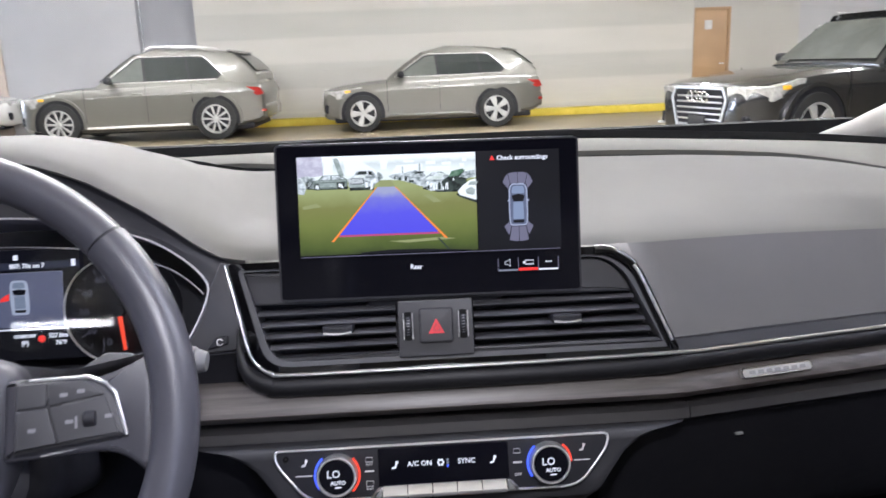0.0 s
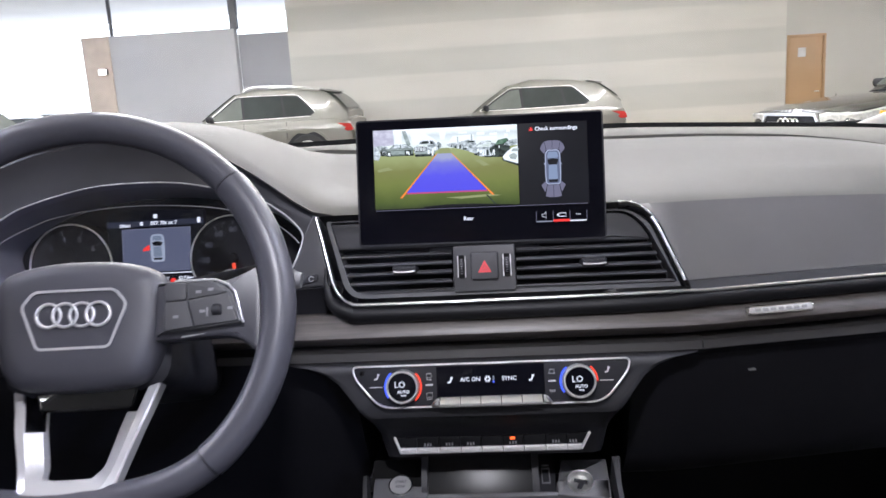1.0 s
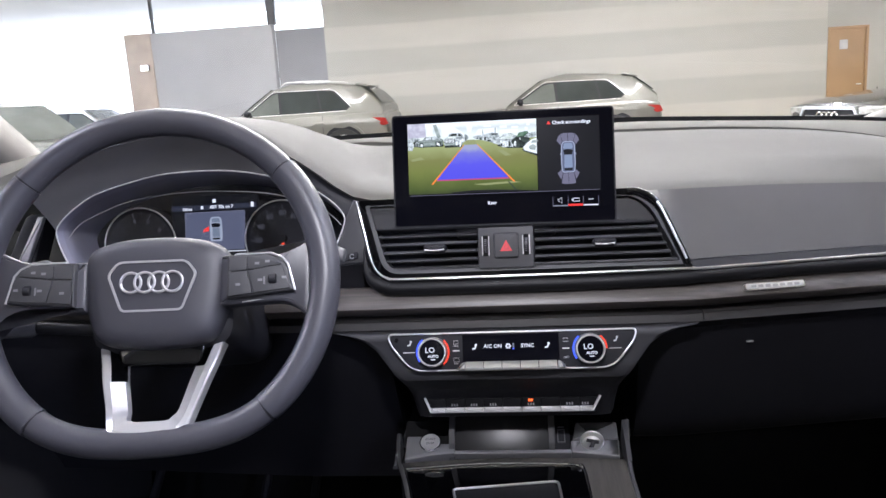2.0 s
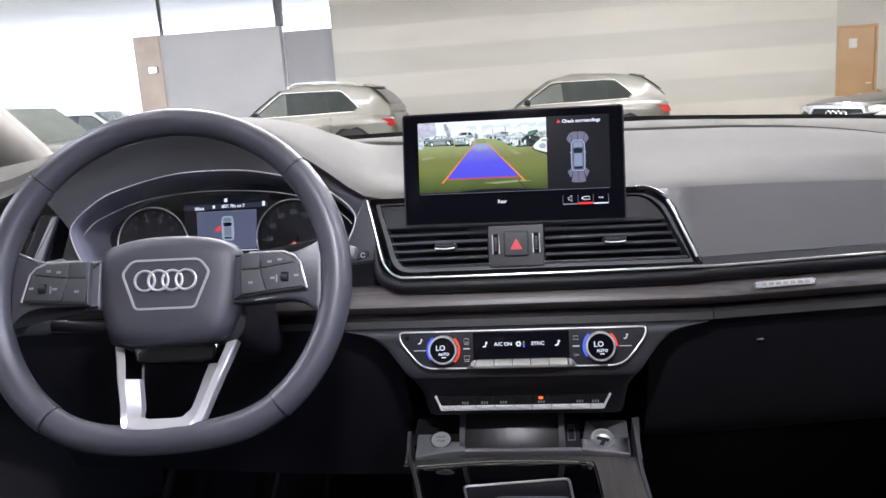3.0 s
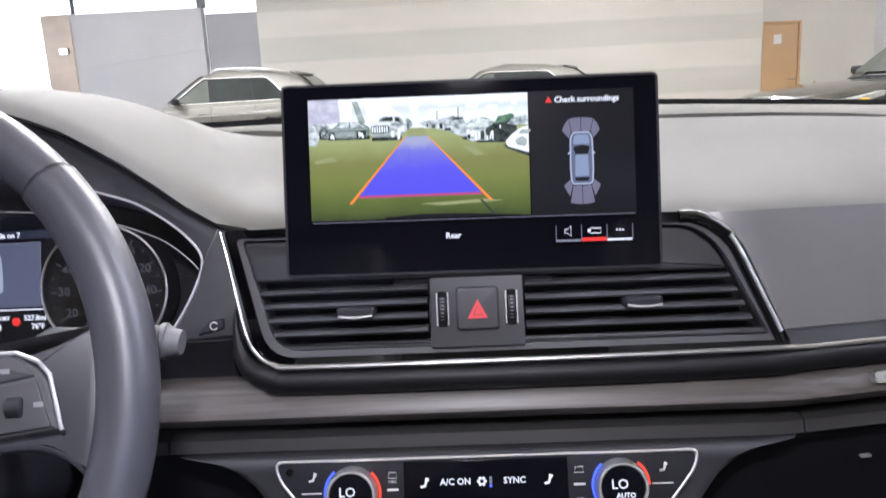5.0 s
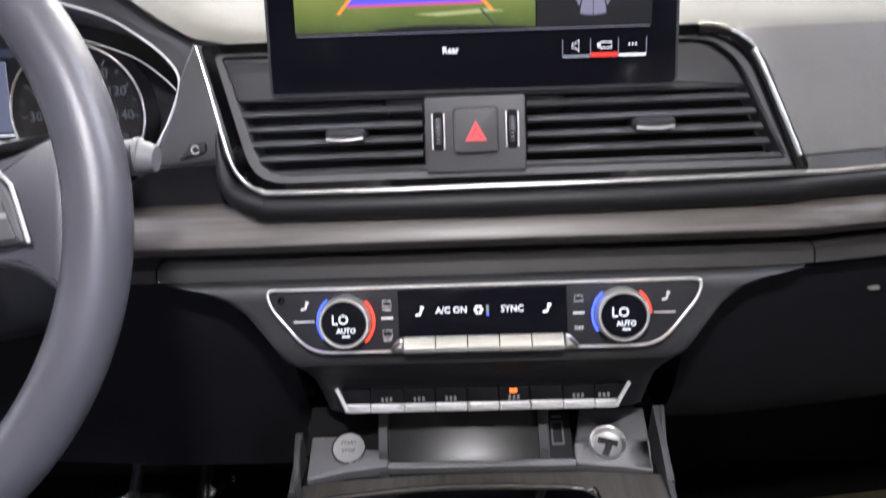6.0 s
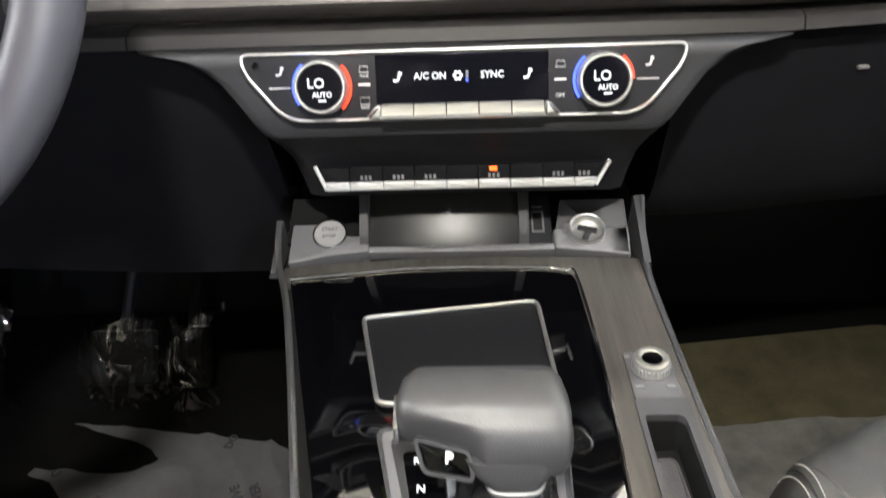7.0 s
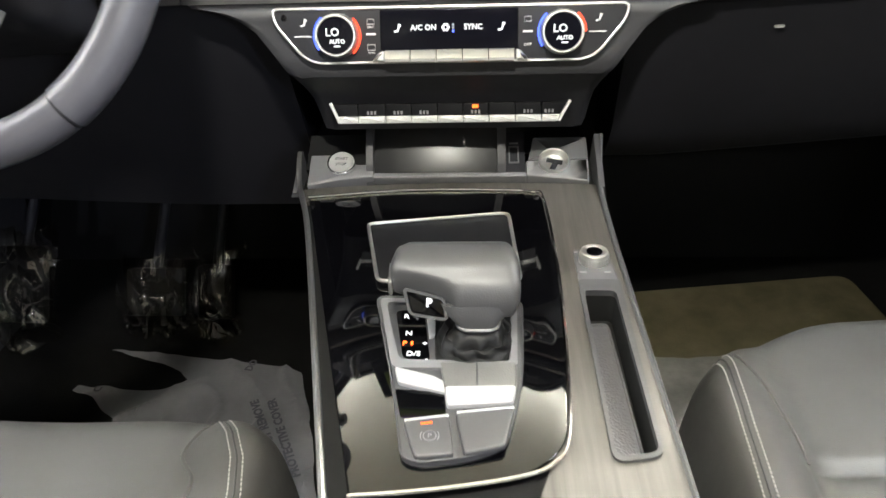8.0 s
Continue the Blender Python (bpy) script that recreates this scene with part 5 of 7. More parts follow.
shot("picture_window", 6, G_PSILVER, [(0.123, 0.235), (0.145, 0.197), (0.185, 0.195), (0.185, 0.235)], [(0.192, 0.235), (0.192, 0.195), (0.232, 0.197), (0.262, 0.232)])
shot("picture_panel", 6, G_PSTONE, quad(0.118, 0.268, 0.212, 0.306), quad(0.10, 0.244, 0.272, 0.253))
shot("picture_wheel", 6, G_PDARK, [(0.094, 0.275), (0.094, 0.335), (0.124, 0.338), (0.124, 0.275)], [(0.220, 0.262), (0.220, 0.330), (0.262, 0.333), (0.262, 0.262)])
shot("picture_wheel", 7, G_PWHITE, quad(0.098, 0.285, 0.107, 0.322, 0.004), quad(0.110, 0.290, 0.119, 0.328, -0.004), quad(0.228, 0.272, 0.238, 0.312), quad(0.243, 0.280, 0.255, 0.322, -0.008))
shot("picture_shadow", 4, G_PDARK, quad(0.29, 0.31, 0.425, 0.352))
shot("picture_car", 5, G_PSILVER, [(0.282, 0.235), (0.285, 0.315), (0.42, 0.322), (0.445, 0.275), (0.442, 0.205), (0.415, 0.155), (0.335, 0.152), (0.315, 0.20)])
shot("picture_window", 6, G_PDARK, [(0.332, 0.195), (0.345, 0.160), (0.385, 0.158), (0.388, 0.190)], [(0.395, 0.160), (0.398, 0.195), (0.425, 0.205), (0.412, 0.165)])
shot("picture_bonnet", 6, G_PHAZE, [(0.300, 0.225), (0.325, 0.198), (0.385, 0.195), (0.375, 0.225)])
bars_ = [quad(0.290 + i * 0.011, 0.234, 0.2965 + i * 0.011, 0.284) for i in range(7)]
shot("picture_grille", 6, G_PDARK, quad(0.287, 0.230, 0.368, 0.288))
shot("picture_grille", 7, G_PWHITE, *bars_)
shot("picture_bumper", 6, G_PSTONE, quad(0.290, 0.295, 0.375, 0.322))
shot("picture_wheel", 7, G_PWHITE, quad(0.405, 0.255, 0.417, 0.345, 0.004), quad(0.378, 0.270, 0.392, 0.325), quad(0.425, 0.235, 0.438, 0.268))
# right row: a silver car, a dark green one and a white nose close by
shot("picture_shadow", 4, G_PDARK, [(0.70, 0.30), (0.70, 0.36), (0.78, 0.395), (0.92, 0.40), (0.92, 0.30)])
shot("picture_car", 5, G_PSILVER, [(0.655, 0.23), (0.665, 0.315), (0.70, 0.335), (0.72, 0.24), (0.705, 0.19)], [(0.700, 0.265), (0.702, 0.345), (0.745, 0.382), (0.84, 0.375), (0.85, 0.23), (0.805, 0.19), (0.755, 0.19), (0.725, 0.23)])
shot("picture_bonnet", 6, G_PHAZE, [(0.712, 0.262), (0.735, 0.232), (0.820, 0.222), (0.800, 0.270)], [(0.775, 0.215), (0.79, 0.196), (0.835, 0.215), (0.838, 0.226)])
shot("picture_light", 7, G_PWHITE, quad(0.738, 0.300, 0.752, 0.345, 0.005), quad(0.757, 0.320, 0.768, 0.378), quad(0.773, 0.310, 0.782, 0.370), quad(0.720, 0.285, 0.734, 0.310))
shot("picture_grille", 7, G_PDARK, quad(0.725, 0.325, 0.736, 0.360), quad(0.785, 0.300, 0.800, 0.370), quad(0.70, 0.345, 0.722, 0.362))
shot("picture_car", 8, G_PDARK, [(0.805, 0.29), (0.815, 0.385), (0.90, 0.39), (0.945, 0.36), (0.95, 0.20), (0.90, 0.18), (0.86, 0.22)])
shot("picture_car", 9, G_PLEAF, [(0.845, 0.245), (0.865, 0.185), (0.925, 0.165), (0.94, 0.185), (0.90, 0.235)])
shot("picture_window", 10, G_PSILVER, [(0.905, 0.25), (0.925, 0.205), (0.965, 0.185), (1.0, 0.18), (1.0, 0.25), (0.955, 0.265)])
shot("picture_wheel", 10, G_PWHITE, quad(0.822, 0.305, 0.830, 0.370, 0.008), quad(0.836, 0.300, 0.842, 0.375), quad(0.812, 0.340, 0.818, 0.380), quad(0.870, 0.255, 0.876, 0.285))
shot("picture_shadow", 10, G_PDARK, [(0.885, 0.42), (0.90, 0.45), (1.0, 0.52), (1.0, 0.46), (0.93, 0.41)])
shot("picture_car", 11, G_PWHITE, [(0.895, 0.395), (0.905, 0.435), (1.0, 0.49), (1.0, 0.27), (0.965, 0.285), (0.925, 0.335)])
shot("picture_light", 12, G_PSTONE, [(0.938, 0.385), (0.948, 0.425), (0.985, 0.438), (0.995, 0.385), (0.972, 0.352)], quad(0.955, 0.30, 1.0, 0.335, 0.012))
shot("picture_floor_line", 2, G_PSTONE, [(0.545, 0.34), (0.575, 0.40), (0.583, 0.40), (0.552, 0.34)])
shot("picture_floor_line", 2, glow("picture_floor_sheen", (0.32, 0.35, 0.14), 0.85), [(0.02, 0.50), (0.03, 0.53), (0.13, 0.505), (0.10, 0.47)], [(0.46, 0.255), (0.45, 0.33), (0.545, 0.33), (0.525, 0.255)], [(0.70, 0.42), (0.76, 0.50), (0.80, 0.49), (0.74, 0.415)], [(0.50, 0.88), (0.60, 0.90), (0.88, 0.875), (0.80, 0.855)])
poly([R(0.445, 0.325), R(0.224, 0.80), R(0.778, 0.80), R(0.540, 0.325)], 0.0005, G_BLUE, "guide_area")
for a, b, w in (((0.440, 0.325), (0.184, 0.865), 0.008), ((0.545, 0.325), (0.822, 0.865), 0.008)):
    part("guide_line", prism([R(a[0] - w * 0.3, a[1]), R(b[0] - w, b[1]), R(b[0] + w, b[1]), R(a[0] + w * 0.3, a[1])], 0.0006, 0.0007, S0), G_ORANGE, scn, "orange guide line", 0)
poly([R(0.224, 0.802), R(0.220, 0.820), R(0.785, 0.820), R(0.780, 0.802)], 0.0007, glow("guide_magenta", (0.52, 0.06, 0.20), 0.9), "guide_stop_line")
poly([R(0.34, 0.985), R(0.5, 0.965), R(0.7, 0.97), R(0.96, 0.995), R(0.96, 1), R(0.34, 1)], 0.0005, G_DARK, "picture_bumper")
poly([R(0.77, 0.86), R(0.83, 0.985), R(0.842, 0.985), R(0.782, 0.86)], 0.0005, G_PCAR2, "picture_crack")
part("side_panel", prism([U(0.66, 0.078), U(0.66, 0.722), U(0.935, 0.722), U(0.935, 0.078)], 0, 0.0001, S0), G_DARK, scn)
a = U(0.712, 0.124)
part("warning_triangle", prism([(a[0] - 0.0022, a[1] - 0.0018), (a[0] + 0.0022, a[1] - 0.0018), (a[0], a[1] + 0.0022)], 0.0003, 0.0005, S0), G_RED, scn)
a = U(0.727, 0.126)
part("screen_text", lettering("Check surroundings", 0.0053, S0 @ Matrix.Translation((a[0], a[1], 0.0004)), align="LEFT", bold=0.00012), G_WHITE, scn)
a = U(0.450, 0.806)
part("screen_text", lettering("Rear", 0.0054, S0 @ Matrix.Translation((a[0], a[1], 0.0004)), bold=0.00014), G_WHITE, scn)
a = U(0.795, 0.430)
IM = S0 @ Matrix.Translation((a[0], a[1], 0.0003)) @ Matrix.Scale(0.000353, 4)
# parking aid symbol: a silver car seen from above between its sensor fields
ICAR = rounded([(-21, -50), (21, -50), (23, -20), (22, 40), (16, 51), (-16, 51), (-22, 40), (-23, -20)], [9, 9, 8, 8, 8, 8, 8, 8], 4)
G_ICON = glow("display_silver", (0.40, 0.44, 0.54), 0.9)
G_ICON2 = glow("display_slate_blue", (0.12, 0.14, 0.20), 0.9)
G_ICON3 = glow("display_pale_bonnet", (0.24, 0.30, 0.40), 0.9)
part("car_symbol", prism(ICAR, 0, 0.2, IM), G_ICON, scn, "silver car symbol", 0)
part("car_symbol_body", prism(shrink(ICAR, 3), 0.2, 0.4, IM), G_ICON2, scn, "", 0)
part("car_symbol_bonnet", prism(rounded([(-16, 27), (16, 27), (13, 45), (-13, 45)], 5), 0.4, 0.6, IM), G_ICON3, scn, "", 0)
part("car_symbol_screen", prism(rounded([(-16, 22), (0, 26), (16, 22), (12, 8), (-12, 8)], 2), 0.4, 0.6, IM), G_DARK, scn, "", 0)
part("car_symbol_roof", prism(rounded([(-12, 7), (12, 7), (13, -34), (-13, -34)], 3), 0.4, 0.6, IM), G_ICON3, scn, "", 0)
part("car_symbol_rear", prism(rounded([(-14, -36), (14, -36), (12, -43), (-12, -43)], 2), 0.4, 0.6, IM), G_DARK, scn, "", 0)
for s in (1, -1):
    part("car_symbol_mirror", prism([(s * 22, 14), (s * 26, 11), (s * 26, 8), (s * 22, 9)], 0, 0.2, IM), G_ICON, scn, "", 0)
    for o in ([(s * 0.6, 78), (s * 13, 77.5), (s * 23, 75), (s * 17, 50), (s * 0.6, 52)], [(s * 24, 74.5), (s * 31, 66), (s * 36, 54), (s * 23, 38), (s * 21, 47), (s * 18.5, 51)], [(s * 0.6, -87), (s * 12, -86.5), (s * 23, -84), (s * 17, -51), (s * 0.6, -52)], [(s * 24, -72), (s * 29, -63), (s * 35, -51), (s * 23, -40), (s * 21, -47), (s * 18, -50)]):
        part("sensor_field", prism(o, -0.4, -0.2, IM), G_DIM, scn, smooth=0)
bars([(*U(0.075, 0.722), *U(0.930, 0.718))], lift(S0, 0.0002), G_DIM, "divider_line", scn)
for i, mat in enumerate((G_GREY, G_RED, G_WHITE)):
    bars([(*U(0.722 + i * 0.0672, 0.856), *U(0.787 + i * 0.0672, 0.838 if i == 1 else 0.846))], lift(S0, 0.0002), mat, "key_underline", scn)
bars([(*U(x, 0.850), *U(x + 0.0020, 0.772)) for x in (0.721, 0.788, 0.855, 0.922)], lift(S0, 0.0002), G_DIM, "key_divider", scn)
a = U(0.745, 0.803)
part("speaker_mark", tube([S0 @ Vector((a[0] + x, a[1] + y, 0.0005)) for x, y in ((0.0, 0.0013), (0.0018, 0.0013), (0.004, 0.0035), (0.004, -0.0035), (0.0018, -0.0013), (0.0, -0.0013))], 0.0003, True, 5), G_WHITE, scn)
a = U(0.824, 0.803)
part("camera_mark", tube([S0 @ Vector((a[0] + x, a[1] + y, 0.0005)) for x, y in ((-0.003, 0.0017), (0.004, 0.0017), (0.004, -0.0017), (-0.003, -0.0017))], 0.0004, True, 5), G_WHITE, scn)
bars([(a[0] - 0.0048, a[1] - 0.001, a[0] - 0.0032, a[1] + 0.001)], lift(S0, 0.0003), G_WHITE, "camera_mark_lens", scn)
a = U(0.888, 0.803)
bars([(a[0] + d, a[1] - 0.0005, a[0] + d + 0.001, a[1] + 0.0007) for d in (-0.002, 0, 0.002)], lift(S0, 0.0003), G_WHITE, "menu_dots", scn)

# ---- climate panel ----
clim = thing("climate_panel", "black climate control panel with two lit temperature dials", "climate control")
CM = lift(face(0.0005, 0.6005, 0.9995, 0.33), 0.001)


def C(x, z):
    return (x, (z - 0.9995) * 1.053)


co = rounded([C(-0.141, 1.0195), C(-0.138, 1.008), C(-0.1135, 0.9795), C(0.1135, 0.9795), C(0.138, 1.008), C(0.141, 1.0195)], [0.008, 0.006, 0.014, 0.014, 0.006, 0.008], 5)
part("plate", prism(co, -0.012, 0.0015, CM, 0.001), M_BLACK, clim)
part("chrome_frame", tube([CM @ Vector((p[0], p[1], 0.0018)) for p in co], 0.0011, True, 8), M_SATIN, clim)
lo = rounded([C(-0.0545, 1.0175), C(-0.0545, 0.9885), C(0.0545, 0.9885), C(0.0545, 1.0175)], 0.0012, 3)
part("display_glass", prism(lo, 0.001, 0.003, CM, 0.0005), M_SCREEN, clim)
CL = lift(CM, 0.0031)
part("display_text", lettering("A/C ON", 0.0058, CL @ Matrix.Translation((-0.0200, 0.0050, 0)), bold=0.00010), G_WHITE, clim)
part("display_text", lettering("SYNC", 0.0058, CL @ Matrix.Translation((0.0192, 0.0050, 0)), bold=0.00010), G_WHITE, clim)


def seat_mark(x, y, s, mat, parent, m, waves=False):
    bm = tube([m @ Vector((x + a * s, y + b * s, 0.0003)) for a, b in ((0.35, 1.0), (0.22, 0.1), (0.05, -0.45), (-0.75, -0.6))], 0.0009 * s / 0.004, sides=6)
    tube([m @ Vector((x + a * s, y + b * s, 0.0003)) for a, b in ((0.3, 0.6), (0.6, 0.4), (0.7, 0.9))], 0.0005 * s / 0.004, sides=6, bm=bm)
    if waves:
        for d in (-0.75, -0.35):
            tube([m @ Vector((x + (d + 0.1 * (i % 2)) * s, y + (-0.3 + i * 0.3) * s, 0.0003)) for i in range(4)], 0.0003, sides=5, bm=bm)
    return part("seat_symbol", bm, mat, parent)


for x in (-0.0405, 0.0415):
    seat_mark(x, 0.0046, 0.0036, G_WHITE, clim, CL)
bm = bmesh.new()
for i in range(6):
    a = radians(60 * i)
    prism(circle(-0.0025 + 0.0022 * math.cos(a), 0.0050 + 0.0022 * math.sin(a), 0.0011, 8), 0, 0.0003, CL, bm=bm)
part("fan_symbol", bm, G_WHITE, clim)
bars([(0.0025, 0.0012 + i * 0.0024, 0.0042, 0.0030 + i * 0.0024) for i in range(3)], CL, G_GREY, "fan_level", clim)
bars([(0.0025, 0.0012, 0.0042, 0.0028)], lift(CL, 0.0002), G_LEDBLUE, "fan_level_lit", clim)
for i in range(5):
    w = 0.0205
    x = -0.0515 + i * 0.0207
    part("toggle_key", loft([[CM @ Vector((q, y, dd)) for y, dd in ((-0.0222, 0.0), (-0.0222, 0.0055), (-0.0208, 0.0082), (-0.0185, 0.0086), (-0.0120, 0.0030), (-0.0112, 0.0015), (-0.0112, 0.0))] for q in (x + 0.0003, x + w - 0.0003)]), M_SATIN, clim, "satin metal toggle key")
for s in (-1, 1):
    x0 = s * 0.0515 if s < 0 else 0.0525
    part("toggle_end", prism(rounded([(x0, -0.0212), (x0 + s * 0.010, -0.0205), (x0 + s * 0.004, -0.013), (x0, -0.0118)], 0.002), 0.0, 0.006, CM, 0.002), M_SATIN, clim)
    cx = s * 0.0885
    d = part("temperature_dial", turned([(0.0170, 0.0), (0.0168, 0.010), (0.0165, 0.0128), (0.0157, 0.0139), (0.0146, 0.0139), (0.0140, 0.0128), (0.0, 0.0128)], CM @ Matrix.Translation((cx, 0.0, 0)), 48), M_SATIN, clim, "knurled aluminium temperature dial")
    part("dial_glass", turned([(0.0141, 0.0126), (0.0138, 0.0134), (0.0, 0.0136)], CM @ Matrix.Translation((cx, 0.0, 0)), 36), M_SCREEN, d)
    DMX = CM @ Matrix.Translation((cx, 0.0, 0.0138))
    part("dial_text", lettering("LO", 0.0086, DMX @ Matrix.Translation((-0.0022, 0.0022, 0)), bold=0.00005), G_WHITE, d)
    part("dial_text", lettering("AUTO", 0.0044, DMX @ Matrix.Translation((0.0014, -0.0048, 0)), bold=0.0001), G_WHITE, d)
    bars([(-0.0012, -0.0088, 0.0038, -0.0078)], DMX, G_WHITE, "dial_bar", d)
    for a0, a1, mat in ((130, 215, G_LEDBLUE), (-48, 45, G_LEDRED) if s < 0 else (0, 50, G_LEDRED)):
        part("light_arc", tube(at2(CM, circle(cx, 0.0, 0.0184, 14, a0, a1), 0.0050), 0.0009, sides=6), mat, clim)
    seat_mark(s * 0.1165 + 0.001, 0.010, 0.0034, M_MARK, clim, lift(CM, 0.0016))
    bars([(s * 0.1165 - 0.0068, -0.0005, s * 0.1165 + 0.0068, 0.0003)], lift(CM, 0.0015), M_MARK, "key_line", clim)
    bars([(s * 0.062 - 0.0038, 0.0002, s * 0.062 + 0.0038, 0.0016)], lift(CM, 0.0015), M_MARK, "key_line", clim)
    bm = tube(at2(lift(CM, 0.0017), [(s * 0.062 - 0.003, 0.0085), (s * 0.062 + 0.003, 0.0085), (s * 0.062 + 0.0024, 0.0122), (s * 0.062 - 0.0024, 0.0122)]), 0.0003, True, 5)
    if s < 0:
        tube(at2(lift(CM, 0.0017), [(s * 0.062 - 0.003, -0.0115), (s * 0.062 + 0.003, -0.0115), (s * 0.062 + 0.003, -0.0072), (s * 0.062 - 0.003, -0.0072)]), 0.0003, True, 5, bm=bm)
        part("key_text", lettering("MAX", 0.0026, lift(CM, 0.0017) @ Matrix.Translation((s * 0.062, 0.0062, 0))), M_MARK, clim)
        part("key_text", lettering("REAR", 0.0024, lift(CM, 0.0017) @ Matrix.Translation((s * 0.062, -0.0135, 0))), M_MARK, clim)
    else:
        part("key_text", lettering("OFF", 0.0036, lift(CM, 0.0017) @ Matrix.Translation((s * 0.062, -0.0092, 0))), M_MARK, clim)
    part("key_symbol", bm, M_MARK, clim)
part("sensor", turned([(0.0024, 0), (0.0022, 0.002), (0, 0.0024)], CM @ Matrix.Translation((-0.131, 0.0145, 0.0012)), 14), M_GLOSS, clim)

# ---- row of switches under the climate panel ----
row = thing("switch_row", "row of dark switches with a bright metal lower edge", "switch panel")
RM = face(0, 0.617, 0.930, 0.30)
rx = [-0.0965, -0.080, -0.0565, -0.0342, -0.0118, 0.0102, 0.0322, 0.0548, 0.0768, 0.0905]
for i, (x0, x1) in enumerate(zip(rx, rx[1:])):
    ql = -0.005 if i == 0 else 0
    qr = 0.008 if i == 8 else 0
    o = [(x0 + 0.0002, -0.0095), (x1 - 0.0002, -0.0095), (x1 - 0.0002 + qr, 0.0052), (x0 + 0.0002 + ql, 0.0052)]
    k = part("switch", prism(rounded(o, 0.0012, 3), -0.01, 0.004, RM, 0.0006), M_LID, row)
    e = [(x0 + 0.0002, -0.0112), (x1 - 0.0002, -0.0112), (x1 - 0.0002 + qr * 0.25, -0.0050), (x0 + 0.0002 + ql * 0.25, -0.0050)]
    part("metal_edge", prism(rounded(e, 0.0008, 3), -0.006, 0.0062, RM, 0.0015), M_EDGE, k, "bright metal switch edge")
    if i in (1, 2, 3, 5, 7, 8):
        bars([((x0 + x1) / 2 - 0.0042 + j * 0.003, -0.0038, (x0 + x1) / 2 - 0.0042 + j * 0.003 + 0.0018, -0.0008) for j in range(3)], lift(RM, 0.0041), M_MARKDIM, "switch_mark", k)
for p in ([(-0.1040, 0.0065), (-0.0965, -0.0105)], [(0.1010, 0.0065), (0.0915, -0.0105)]):
    part("end_trim", tube(at2(RM, [p[0], ((p[0][0] * 2 + p[1][0]) / 3, 0.001), p[1]], 0.004), 0.0015, sides=8), M_EDGE, row)
part("warning_light", prism([(0.0180, 0.0010), (0.0232, 0.0010), (0.0232, 0.0038), (0.0180, 0.0038)], 0.004, 0.0046, RM), G_LED, row, "lit orange switch light")

# ---- centre console ----
con = thing("centre_console", "centre console with wood trim and gloss black panel", "console")
CZ = 0.857
BODY = [(-0.149, 0.677), (-0.147, 0.66), (-0.136, 0.594), (-0.116, 0.517), (-0.060, 0.263), (-0.046, 0.20), (-0.046, -0.25), (0.137, -0.25), (0.137, 0.2), (0.135, 0.267), (0.131, 0.446), (0.129, 0.575), (0.134, 0.66), (0.136, 0.677)]
con_body = part("body", prism(BODY, 0.42, CZ - 0.006, FLAT, 0.003), M_WELL, con)
part("front_body", block(0.27, 0.10, 0.40, pose(-0.01, 0.725, 0.66)), M_BLACK, con)
# wood surround: an L along the front and the passenger side
W_OUT = smooth_line([(-0.1365, 0.598, 0), (-0.136, 0.612, 0), (-0.08, 0.619, 0), (-0.02, 0.6225, 0), (0.06, 0.622, 0), (0.122, 0.6185, 0), (0.129, 0.612, 0), (0.129, 0.575, 0), (0.131, 0.446, 0), (0.1335, 0.32, 0), (0.135, 0.2, 0)], 5)
W_IN = smooth_line([(-0.130, 0.588, 0), (-0.128, 0.590, 0), (-0.08, 0.5975, 0), (-0.02, 0.602, 0), (0.05, 0.601, 0), (0.070, 0.596, 0), (0.0785, 0.586, 0), (0.0800, 0.555, 0), (0.0790, 0.446, 0), (0.0720, 0.32, 0), (0.030, 0.2, 0)], 5)
con_wood = part("wood_surround", loft([[Vector((p.x, p.y, CZ - 0.008)), Vector((p.x, p.y, CZ - 0.0024)), Vector((p.x * 0.97 + q.x * 0.03, p.y * 0.97 + q.y * 0.03, CZ - 0.0012)), Vector((q.x, q.y, CZ - 0.0012)), Vector((q.x, q.y, CZ - 0.008))] for p, q in zip(W_OUT, W_IN)]), M_WOODY, con, "brushed grey-brown wood trim", 30)
PB = rounded([(-0.1285, 0.592), (-0.04, 0.6035), (0.078, 0.6005), (0.083, 0.48), (0.0795, 0.372), (0.073, 0.300), (0.050, 0.279), (0.0, 0.269), (-0.0445, 0.264)], [0.003, 0.05, 0.016, 0.04, 0.04, 0.022, 0.03, 0.02, 0.002], 5)
part("gloss_panel", prism(PB, CZ - 0.006, CZ + 0.0008, FLAT, 0.001), M_GLOSS, con, "gloss black console panel")
EDGE = smooth_line([(-0.1285, 0.5925, 0), (-0.04, 0.6045, 0), (0.04, 0.604, 0), (0.070, 0.5995, 0), (0.0795, 0.588, 0), (0.083, 0.48, 0), (0.0800, 0.372, 0), (0.0745, 0.306, 0), (0.064, 0.287, 0), (0.045, 0.2775, 0), (0.0, 0.2685, 0), (-0.045, 0.2635, 0)], 6)
part("chrome_edge", tube([Vector((p.x, p.y, CZ + 0.0012)) for p in EDGE], 0.0012, sides=6), M_CHROME, con)
